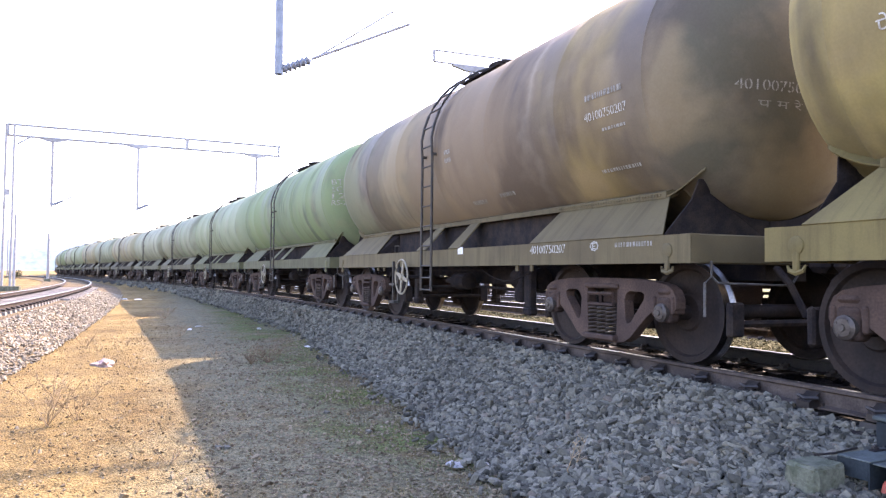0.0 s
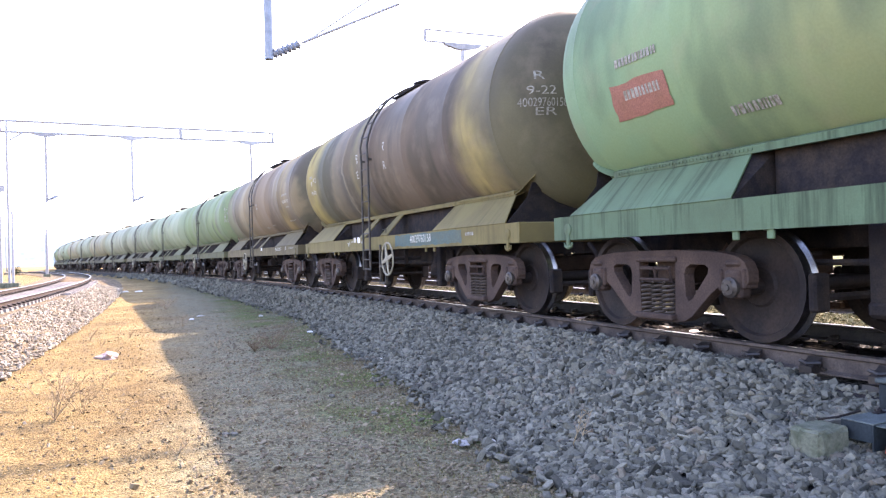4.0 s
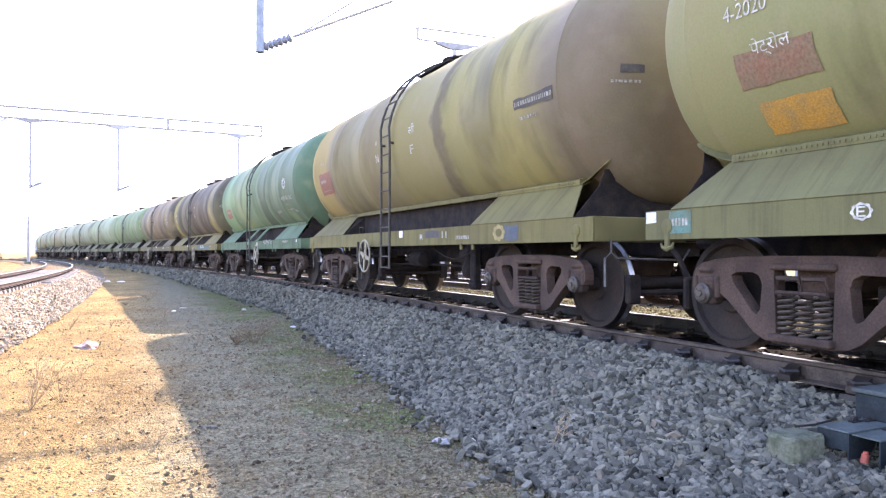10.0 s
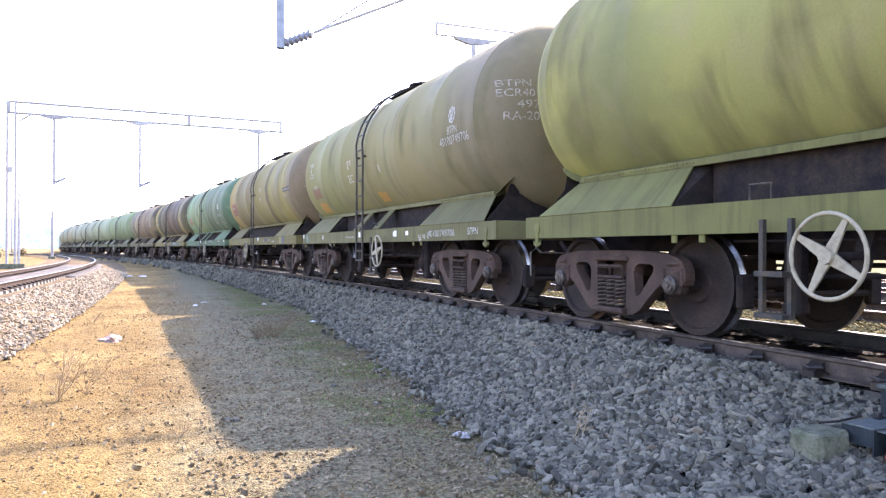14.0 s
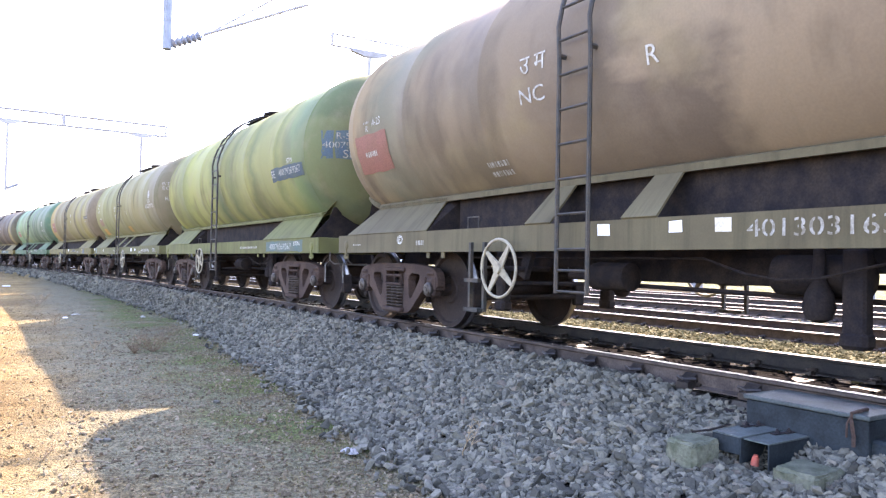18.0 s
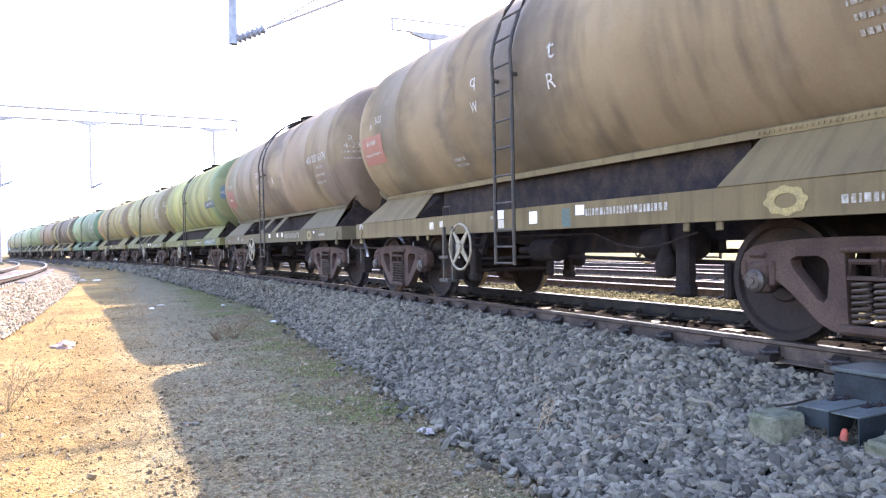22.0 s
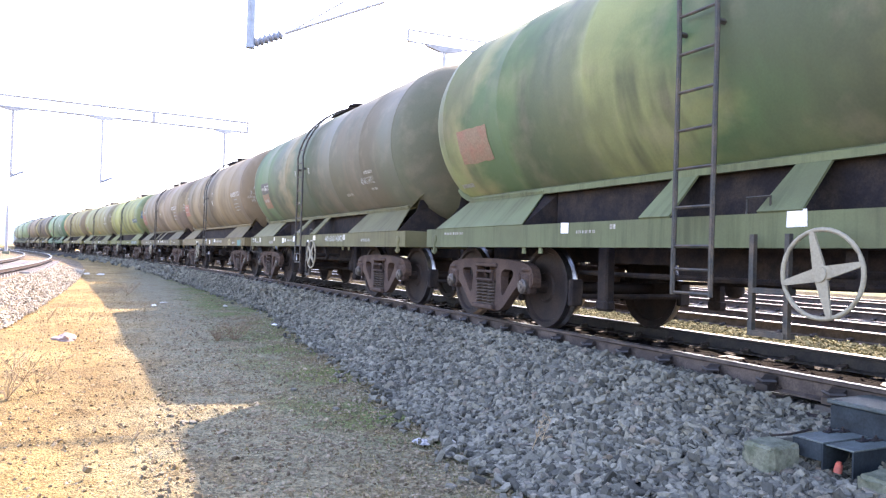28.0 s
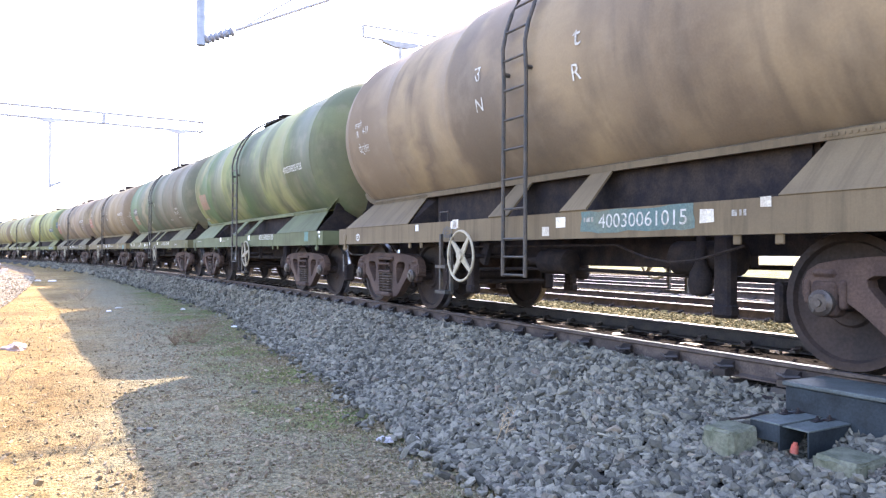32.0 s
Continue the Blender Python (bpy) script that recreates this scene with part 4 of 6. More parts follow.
    # hand brake wheel, its post and step, on each side
    for s, yw, ys, yg in ((-1, 1.19, (1.57, 1.84), 1.97), (1, 1.10, (0.46, 0.77), 0.40)):
        bm = bmesh.new()
        x = s * 1.56
        tube(bm, [(x, yw + 0.3 * math.cos(a), 0.80 + 0.3 * math.sin(a)) for a in (2 * math.pi * i / 32 for i in range(32))], 0.0165, 8, True)
        for j in range(4):
            a = j * math.pi / 2 + 0.25
            c, d = math.cos(a), math.sin(a)
            slab(bm, [(x, yw + 0.05 * -d, 0.8 + 0.05 * c), (x, yw + 0.295 * c - 0.018 * d, 0.8 + 0.295 * d + 0.018 * c), (x, yw + 0.295 * c + 0.018 * d, 0.8 + 0.295 * d - 0.018 * c), (x, yw + 0.05 * d, 0.8 - 0.05 * c)], 0.018)
        turned(bm, [(x - s * 0.03, 0.06), (x + s * 0.03, 0.055)], 12, (0, yw, 0.8), "x")
        hw = part("hand_wheel", bm, M_HANDWHEEL, w, "cream four-spoke hand brake wheel", 50)
        bm = bmesh.new()
        tube(bm, [(x, yw, 0.8), (s * 0.9, yw, 0.8)], 0.03, 8)
        box(bm, s * 1.2 - 0.03, s * 1.2 + 0.03, yw - 0.06, yw + 0.06, 0.7, 1.0)
        part("spindle", bm, M_BLACK, hw)
        bm = bmesh.new()
        for yy in ys:
            box(bm, s * 1.47 - 0.02, s * 1.47 + 0.02, yy - 0.02, yy + 0.02, 0.32, ZB + 0.1)
        for z in (0.34, 0.66):
            box(bm, s * 1.47 - 0.09, s * 1.47 + 0.03, ys[0], ys[1], z - 0.02, z + 0.02)
        part("foot_step", bm, M_LADDER, w, "dark steel foot step")
        bm = bmesh.new()
        yy = yg
        tube(bm, [(s * (WX - 0.03), yy - 0.11, ZT), (s * (WX - 0.03), yy - 0.11, ZT + 0.13), (s * (WX - 0.03), yy + 0.11, ZT + 0.13), (s * (WX - 0.03), yy + 0.11, ZT)], 0.01, 5)
        part("grab_loop", bm, M_LADDER, w)
    # fittings on the tank's crown
    bm = bmesh.new()
    turned(bm, [(TZ + TR - 0.1, 0.34), (TZ + TR + 0.10, 0.34), (TZ + TR + 0.11, 0.40), (TZ + TR + 0.15, 0.40), (TZ + TR + 0.18, 0.2)], 24, (0, 0, 0), "z")
    part("manhole", bm, M_BLACK, w, "bolted manhole dome", 40)
    bm = bmesh.new()
    for s in (-1, 1):
        box(bm, s * 0.5 - 0.14, s * 0.5 + 0.14, -0.7, 0.7, TZ + TR - 0.09, TZ + TR - 0.06)
        box(bm, s * 0.5 - 0.03, s * 0.5, -0.6, 0.6, TZ + TR - 0.2, TZ + TR - 0.09)
    part("walkway", bm, M_BLACK, w, "dark tank-top walkway")
    bm = bmesh.new()
    turned(bm, [(TZ + TR - 0.1, 0.09), (TZ + TR + 0.16, 0.09), (TZ + TR + 0.2, 0.05)], 12, (0, 1.3, 0), "z")
    part("valve", bm, M_BLACK, w, "", 40)
    bm = bmesh.new()
    turned(bm, [(TZ + TR - 0.1, 0.07), (TZ + TR + 0.12, 0.07)], 12, (0, -1.5, 0), "z")
    part("valve", bm, M_BLACK, w, "", 40)
    for e in (-1, 1):
        bogie(w, e * 4.2)
    return w


PAINTED = ("end_fin", "tank", "cradle_rib", "riveted_strip", "cradle_plate", "cradle_stay", "side_sill", "headstock", "tow_hook", "lashing_lug")

# ---- the train ----
# index along the train (0 passes first), tank colours, spill colour, sill colour, spill amount, turned round or not, label
GREEN = (0.15, 0.185, 0.10)
BROWN, TAN = (0.14, 0.095, 0.065), (0.24, 0.175, 0.105)
DARK = (0.045, 0.042, 0.035)
LIVERY = []
LIVERY.append((0, (0.125, 0.085, 0.065), TAN, (0.075, 0.06, 0.055), (0.16, 0.135, 0.085), 0.6, 0, "brown tank wagon with ochre rings, rust stains and faded white numbers"))
LIVERY.append((1, (0.105, 0.082, 0.058), (0.125, 0.09, 0.062), DARK, (0.19, 0.16, 0.075), 0.8, 1, "brown and ochre tank wagon streaked with dark oil spills"))
LIVERY.append((2, (0.15, 0.24, 0.14), (0.17, 0.225, 0.11), (0.07, 0.085, 0.065), (0.13, 0.21, 0.145), 0.55, 1, "faded green tank wagon with oil-streaked flank and green sill"))
LIVERY.append((3, (0.195, 0.168, 0.074), (0.165, 0.146, 0.07), (0.085, 0.07, 0.04), (0.19, 0.172, 0.08), 0.5, 0, "ochre tank wagon with dark patches and yellow-olive sill"))
LIVERY.append((4, (0.16, 0.155, 0.072), (0.18, 0.155, 0.078), (0.10, 0.095, 0.05), (0.16, 0.16, 0.085), 0.2, 1, "olive tank wagon with clear white lettering"))
LIVERY.append((5, (0.20, 0.205, 0.06), (0.13, 0.14, 0.06), (0.085, 0.075, 0.055), (0.16, 0.17, 0.075), 0.5, 0, "yellow-olive tank wagon with blue number patches"))
LIVERY.append((6, (0.16, 0.125, 0.075), (0.19, 0.155, 0.085), (0.08, 0.065, 0.05), (0.14, 0.125, 0.085), 0.45, 0, "dull brown tank wagon with a red patch at its end"))
LIVERY.append((7, (0.175, 0.135, 0.085), BROWN, (0.07, 0.058, 0.045), (0.185, 0.15, 0.09), 0.5, 0, "tan and brown tank wagon with white numbers and a dark ladder"))
LIVERY.append((8, (0.10, 0.135, 0.08), (0.12, 0.10, 0.072), (0.09, 0.085, 0.065), (0.165, 0.16, 0.095), 0.55, 1, "grey-green tank wagon with brown rings and red marks"))
LIVERY.append((9, (0.085, 0.12, 0.06), (0.12, 0.132, 0.064), (0.06, 0.055, 0.045), (0.13, 0.155, 0.095), 0.75, 1, "dark green tank wagon patched with brown and a red blot"))
LIVERY.append((10, (0.14, 0.095, 0.07), (0.20, 0.145, 0.095), (0.09, 0.075, 0.06), (0.155, 0.122, 0.085), 0.4, 0, "brown tank wagon with tan runs and brown sill"))
LIVERY.append((11, GREEN, BROWN, DARK, (0.14, 0.14, 0.09), 0.5, 1, "green and brown tank wagon at the tail"))
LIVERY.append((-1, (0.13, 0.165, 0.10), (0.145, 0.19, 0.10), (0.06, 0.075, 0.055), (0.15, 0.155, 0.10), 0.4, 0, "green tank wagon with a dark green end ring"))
# wagons far up the train: distance haze is put into paler, greyer paint
LIVERY.append((-2, (0.20, 0.235, 0.155), (0.18, 0.21, 0.13), (0.06, 0.07, 0.05), (0.15, 0.16, 0.10), 0.4, 0, "green tank wagon with dark rings, paled for haze"))
LIVERY.append((-3, (0.20, 0.215, 0.17), (0.18, 0.21, 0.14), (0.11, 0.11, 0.09), (0.14, 0.135, 0.10), 0.5, 0, "grey-green tank wagon, its paint paled for distance haze"))
LIVERY.append((-4, (0.22, 0.235, 0.175), (0.19, 0.205, 0.15), (0.11, 0.11, 0.09), (0.14, 0.14, 0.10), 0.4, 1, "grey-green tank wagon in worn paint paled for haze"))
LIVERY.append((-5, (0.21, 0.215, 0.17), (0.21, 0.195, 0.12), (0.12, 0.11, 0.09), (0.14, 0.13, 0.10), 0.5, 0, "grey tank wagon in colours paled for haze"))


# rings of paint along the wagons that pass near, from the leading end to the trailing one
YEL, OCH, OLV = (0.29, 0.235, 0.09), (0.30, 0.20, 0.085), (0.19, 0.175, 0.085)
DGR = (0.052, 0.088, 0.042)
BRN, DBR = (0.145, 0.10, 0.075), (0.085, 0.066, 0.054)
RINGS = {}
RINGS[0] = [(0.05, (0.13, 0.15, 0.10)), (0.25, (0.12, 0.13, 0.09)), (0.45, BRN), (0.55, (0.18, 0.13, 0.09)), (0.66, (0.16, 0.115, 0.082)), (0.735, (0.14, 0.095, 0.07)), (0.745, (0.22, 0.18, 0.13)), (0.757, (0.14, 0.09, 0.065)), (0.80, (0.19, 0.09, 0.058)), (0.88, (0.165, 0.085, 0.058)), (0.92, (0.085, 0.078, 0.06)), (0.97, (0.07, 0.07, 0.052))]
RINGS[1] = [(0.06, YEL), (0.12, (0.24, 0.20, 0.078)), (0.165, (0.065, 0.068, 0.045)), (0.245, (0.062, 0.06, 0.045)), (0.265, (0.13, 0.112, 0.075)), (0.305, (0.11, 0.092, 0.065)), (0.325, (0.06, 0.055, 0.045)), (0.339, (0.06, 0.055, 0.045)), (0.346, (0.17, 0.15, 0.11)), (0.356, (0.06, 0.055, 0.045)), (0.39, (0.065, 0.06, 0.045)), (0.415, (0.15, 0.13, 0.062)), (0.445, (0.10, 0.083, 0.055)), (0.48, (0.075, 0.06, 0.05)), (0.56, (0.112, 0.08, 0.06)), (0.66, (0.10, 0.072, 0.056)), (0.82, DBR), (0.88, YEL), (0.93, (0.085, 0.082, 0.048))]
RINGS[2] = [(0.02, (0.14, 0.215, 0.125)), (0.20, (0.145, 0.215, 0.115)), (0.33, (0.19, 0.205, 0.095)), (0.40, (0.16, 0.19, 0.10)), (0.46, (0.125, 0.168, 0.10)), (0.578, (0.12, 0.158, 0.10)), (0.59, (0.045, 0.058, 0.048)), (0.655, (0.05, 0.06, 0.05)), (0.668, (0.11, 0.145, 0.10)), (0.682, (0.105, 0.138, 0.096)), (0.688, (0.05, 0.063, 0.05)), (0.696, (0.14, 0.14, 0.11)), (0.702, (0.05, 0.06, 0.05)), (0.716, (0.055, 0.068, 0.054)), (0.73, (0.115, 0.143, 0.104)), (0.84, (0.10, 0.122, 0.092)), (0.92, (0.07, 0.11, 0.08)), (0.95, (0.045, 0.09, 0.063))]
RINGS[3] = [(0.05, (0.26, 0.195, 0.085)), (0.15, (0.24, 0.18, 0.08)), (0.18, (0.12, 0.098, 0.06)), (0.30, (0.105, 0.088, 0.056)), (0.34, (0.155, 0.13, 0.072)), (0.40, (0.135, 0.108, 0.067)), (0.45, (0.148, 0.124, 0.066)), (0.50, (0.18, 0.156, 0.07)), (0.645, (0.175, 0.15, 0.07)), (0.654, (0.09, 0.075, 0.052)), (0.674, (0.095, 0.078, 0.054)), (0.684, (0.18, 0.162, 0.07)), (0.76, (0.215, 0.19, 0.074)), (0.86, (0.205, 0.178, 0.072)), (0.92, (0.12, 0.088, 0.066))]
RINGS[4] = [(0.10, (0.175, 0.172, 0.08)), (0.30, (0.155, 0.158, 0.072)), (0.50, (0.175, 0.160, 0.076)), (0.75, (0.17, 0.157, 0.08)), (0.92, (0.115, 0.098, 0.066))]
RINGS[5] = [(0.10, (0.22, 0.215, 0.075)), (0.16, (0.12, 0.125, 0.055)), (0.22, (0.215, 0.22, 0.075)), (0.40, (0.205, 0.205, 0.075)), (0.46, (0.075, 0.10, 0.05)), (0.52, (0.20, 0.195, 0.08)), (0.57, (0.10, 0.11, 0.055)), (0.62, (0.20, 0.195, 0.075)), (0.665, (0.195, 0.19, 0.075)), (0.69, (0.095, 0.11, 0.056)), (0.72, (0.18, 0.18, 0.075)), (0.79, (0.19, 0.185, 0.072)), (0.81, (0.115, 0.13, 0.06)), (0.835, (0.18, 0.18, 0.075)), (0.875, (0.10, 0.14, 0.062)), (0.92, (0.065, 0.10, 0.05)), (0.98, (0.06, 0.072, 0.045))]
RINGS[6] = [(0.05, (0.20, 0.135, 0.09)), (0.14, (0.11, 0.11, 0.085)), (0.25, BRN), (0.42, (0.15, 0.11, 0.08)), (0.56, DBR), (0.60, (0.20, 0.15, 0.105)), (0.75, (0.16, 0.12, 0.085)), (0.92, (0.12, 0.09, 0.075))]
RINGS[7] = [(0.06, (0.20, 0.155, 0.09)), (0.13, (0.10, 0.085, 0.055)), (0.20, (0.12, 0.095, 0.06)), (0.27, (0.19, 0.145, 0.085)), (0.34, (0.17, 0.125, 0.075)), (0.37, (0.085, 0.07, 0.05)), (0.41, (0.16, 0.12, 0.072)), (0.47, (0.085, 0.072, 0.05)), (0.54, (0.105, 0.085, 0.056)), (0.60, (0.19, 0.14, 0.08)), (0.78, (0.165, 0.12, 0.074)), (0.90, (0.12, 0.088, 0.06))]
RINGS[8] = [(0.05, (0.09, 0.13, 0.07)), (0.20, (0.08, 0.115, 0.062)), (0.27, (0.062, 0.075, 0.045)), (0.32, (0.17, 0.145, 0.085)), (0.38, (0.068, 0.09, 0.055)), (0.50, (0.062, 0.066, 0.052)), (0.62, (0.108, 0.092, 0.062)), (0.80, (0.095, 0.084, 0.058)), (0.93, (0.07, 0.074, 0.05))]
RINGS[9] = [(0.06, (0.19, 0.205, 0.085)), (0.11, (0.18, 0.16, 0.08)), (0.16, DGR), (0.28, (0.07, 0.105, 0.052)), (0.36, (0.18, 0.19, 0.08)), (0.42, (0.15, 0.16, 0.07)), (0.48, DGR), (0.60, (0.065, 0.075, 0.048)), (0.67, (0.185, 0.205, 0.088)), (0.76, (0.175, 0.17, 0.08)), (0.84, DGR), (0.95, (0.075, 0.078, 0.05))]
RINGS[10] = [(0.05, (0.115, 0.072, 0.06)), (0.17, (0.125, 0.085, 0.065)), (0.22, (0.20, 0.145, 0.09)), (0.26, (0.11, 0.07, 0.058)), (0.33, (0.20, 0.145, 0.09)), (0.38, (0.12, 0.085, 0.065)), (0.46, (0.095, 0.075, 0.055)), (0.52, (0.18, 0.125, 0.085)), (0.60, (0.125, 0.085, 0.065)), (0.72, (0.11, 0.07, 0.058)), (0.80, (0.19, 0.135, 0.09)), (0.86, (0.11, 0.07, 0.058)), (0.95, (0.12, 0.085, 0.065))]


def sill_paint(name, c, runs):
    c = (c[0] * 0.78, c[1] * 0.75, c[2] * 0.62)
    return worn(name, c, (c[0] * 0.6 + 0.02, c[1] * 0.6 + 0.015, c[2] * 0.6 + 0.01), 0.78, 0, 1.6, 70.0, (0.42, 0.72), 0.05, (0.93, 1.05), 0.2, runs)


# how far the hand wheel and its step sit along the frame of some wagons
FITTED = {0: -0.06, 1: 0.15, 2: 0.17, 3: -0.09, 4: 0.08}
# how far the hand wheel of some wagons is wound
TURNED = {2: 28, 5: 15, 6: 22, 7: 30, 8: 35, 10: 25}
proto = wagon()
WAGONS = {}
tank_sets = []
# wagons whose rings keep sharper edges
CRISP = {0: 0.12, 1: 0.11, 2: 0.07, 3: 0.11, 5: 0.14}
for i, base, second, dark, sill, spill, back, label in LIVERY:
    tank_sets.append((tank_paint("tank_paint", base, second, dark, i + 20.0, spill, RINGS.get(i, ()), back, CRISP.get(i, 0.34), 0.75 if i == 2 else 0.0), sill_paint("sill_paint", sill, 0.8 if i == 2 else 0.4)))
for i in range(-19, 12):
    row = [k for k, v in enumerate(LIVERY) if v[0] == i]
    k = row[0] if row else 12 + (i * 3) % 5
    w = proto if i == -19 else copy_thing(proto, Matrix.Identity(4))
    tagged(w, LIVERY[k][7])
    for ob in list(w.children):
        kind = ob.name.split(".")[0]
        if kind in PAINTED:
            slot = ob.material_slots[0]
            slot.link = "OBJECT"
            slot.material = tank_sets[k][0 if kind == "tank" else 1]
        if kind == "cradle_stay" and i in (3, 5, 7):
            bpy.data.objects.remove(ob)
            continue
        if kind == "cradle_stay" and i == 6:
            ob.matrix_basis = Matrix.Translation((0, 0.15, 0))
        if i in FITTED and kind in ("hand_wheel", "foot_step", "grab_loop", "ladder"):
            ob.matrix_basis = Matrix.Translation((0, FITTED[i] * (0.35 if kind == "ladder" else 1), 0)) @ ob.matrix_basis
        if i in TURNED and kind == "hand_wheel":
            yw = sum(v.co.y for v in ob.data.vertices) / len(ob.data.vertices)
            ob.matrix_basis = ob.matrix_basis @ Matrix.Translation((0, yw, 0.8)) @ Matrix.Rotation(radians(TURNED[i]), 4, "X") @ Matrix.Translation((0, -yw, -0.8))
    WAGONS[i] = (w, LIVERY[k][6])


# ---- lettering and painted marks on the wagons ----
WHITEISH = worn("stencil_white", (0.50, 0.50, 0.46), (0.27, 0.25, 0.20), 0.75, 0, 18, 90, (0.42, 0.66))
FADED = worn("faded_stencil", (0.33, 0.32, 0.28), (0.19, 0.17, 0.13), 0.75, 0, 22, 90, (0.4, 0.6))
PAINTS = {
    "white": M_WHITE,
    "cream": worn("paper_label", (0.58, 0.54, 0.44), (0.42, 0.38, 0.30), 0.8),
    "teal": worn("teal_patch", (0.060, 0.105, 0.098), (0.085, 0.105, 0.078), 0.7, 0, 3),
    "aqua": worn("aqua_patch", (0.075, 0.17, 0.145), (0.09, 0.125, 0.085), 0.7, 0, 4),
    "blue": worn("blue_patch", (0.055, 0.073, 0.102), (0.08, 0.09, 0.095), 0.7),
    "navy": worn("navy_patch", (0.05, 0.082, 0.11), (0.07, 0.098, 0.09), 0.7),
    "dark": worn("dark_patch", (0.06, 0.055, 0.055), (0.10, 0.09, 0.065), 0.7),
    "red": worn("red_patch", (0.25, 0.105, 0.075), (0.22, 0.10, 0.065), 0.7, 0, 3),
    "redfade": worn("faded_red_patch", (0.22, 0.11, 0.07), (0.19, 0.13, 0.08), 0.7, 0, 4, 40, (0.35, 0.6)),
    "orange": worn("orange_patch", (0.46, 0.25, 0.05), (0.34, 0.22, 0.08), 0.7, 0, 6),
    "gear": worn("yellow_emblem", (0.27, 0.215, 0.085), (0.19, 0.155, 0.075), 0.7, 0, 12),
}


def dome_y(r):
    for (ya, ra), (yb, rb) in zip(DOME, DOME[1:]):
        if r >= rb:
            return ya + (yb - ya) * min(max((ra - r) / (ra - rb), 0), 1)
    return DOME[-1][0]


def on_wagon(surf, a, b, u, v, lift):
    """Where a mark's point (u to its right, v up) lies on the flank that faces the path."""
    if surf == "s":
        return (-(WX + lift), a - u, b + v)
    if surf == "t":
        w = radians(b) + v / TR
        return (-(TR + 0.004 + lift) * math.cos(w), a - u, TZ + (TR + 0.004 + lift) * math.sin(w))
    x, z = a + u, b + v
    return (x, -(dome_y(math.hypot(x, z)) + 0.005 + lift), TZ + z)


def put_mark(i, name, verts, faces, material, surf, a, b, lift, label):
    w, back = WAGONS[i]
    s = -1 if back else 1
    pts = [on_wagon(surf, a, b, u, v, lift) for u, v in verts]
    me = bpy.data.meshes.new(name)
    me.from_pydata([(x * s, y * s, z) for x, y, z in pts], [], faces)
    me.materials.append(material)
    ob = new(name, me)
    ob.parent = w
    tagged(ob, label)


def grid(w, h, nx, ny, ragged=0.0, seed=1):
    rng = random.Random(seed)
    v = [(-w / 2 + w * i / nx + (rng.uniform(-ragged, ragged) if i in (0, nx) else 0), -h / 2 + h * j / ny + (rng.uniform(-ragged, ragged) if j in (0, ny) else 0)) for j in range(ny + 1) for i in range(nx + 1)]
    f = [(j * (nx + 1) + i, j * (nx + 1) + i + 1, (j + 1) * (nx + 1) + i + 1, (j + 1) * (nx + 1) + i) for j in range(ny) for i in range(nx)]
    return v, f


def letters(text, w, h, stencil=False):
    cu = bpy.data.curves.new("lettering", "FONT")
    cu.body, cu.size, cu.resolution_u = text, 1.0, 3
    ob = bpy.data.objects.new("lettering", cu)
    me = bpy.data.meshes.new_from_object(ob)
    vs = [v.co.copy() for v in me.vertices]
    fs = [tuple(p.vertices) for p in me.polygons]
    x0, x1 = min(v.x for v in vs), max(v.x for v in vs)
    y0, y1 = min(v.y for v in vs), max(v.y for v in vs)
    bpy.data.objects.remove(ob)
    bpy.data.meshes.remove(me)
    pts = [((v.x - (x0 + x1) / 2) / (x1 - x0) * w, (v.y - (y0 + y1) / 2) / (y1 - y0) * h) for v in vs]
    if not stencil or not text.isdigit():
        return pts, fs
    # the bridges of a stencil part each digit down its middle
    bm = bmesh.new()
    bv = [bm.verts.new((x, y, 0)) for x, y in pts]
    for f in fs:
        bm.faces.new([bv[k] for k in f])
    cell = w / len(text)
    for k, ch in enumerate(text):
        mid = -w / 2 + (k + 0.5) * cell
        if ch == "1":
            continue
        for e in (-1, 1):
            bmesh.ops.bisect_plane(bm, geom=bm.verts[:] + bm.edges[:] + bm.faces[:], plane_co=(mid + e * 0.075 * cell, 0, 0), plane_no=(1, 0, 0))
        gone_faces = [f for f in bm.faces if abs(f.calc_center_median().x - mid) < 0.07 * cell]
        bmesh.ops.delete(bm, geom=gone_faces, context="FACES")
    bm.verts.index_update()
    out = [(v.co.x, v.co.y) for v in bm.verts], [tuple(v.index for v in f.verts) for f in bm.faces]
    bm.free()
    return out


def ring_of(w, h, teeth=0, hole=0.7):
    v, f = [], []
    n = 32
    for j in range(n):
        a = 2 * math.pi * j / n
        o = 1.0 + (0.12 if teeth and j % 4 < 2 else 0)
        v += [(math.cos(a) * w / 2 * o, math.sin(a) * h / 2 * o), (math.cos(a) * w / 2 * hole, math.sin(a) * h / 2 * hole)]
        k = (j + 1) % n
        f.append((2 * j, 2 * j + 1, 2 * k + 1, 2 * k))
    return v, f


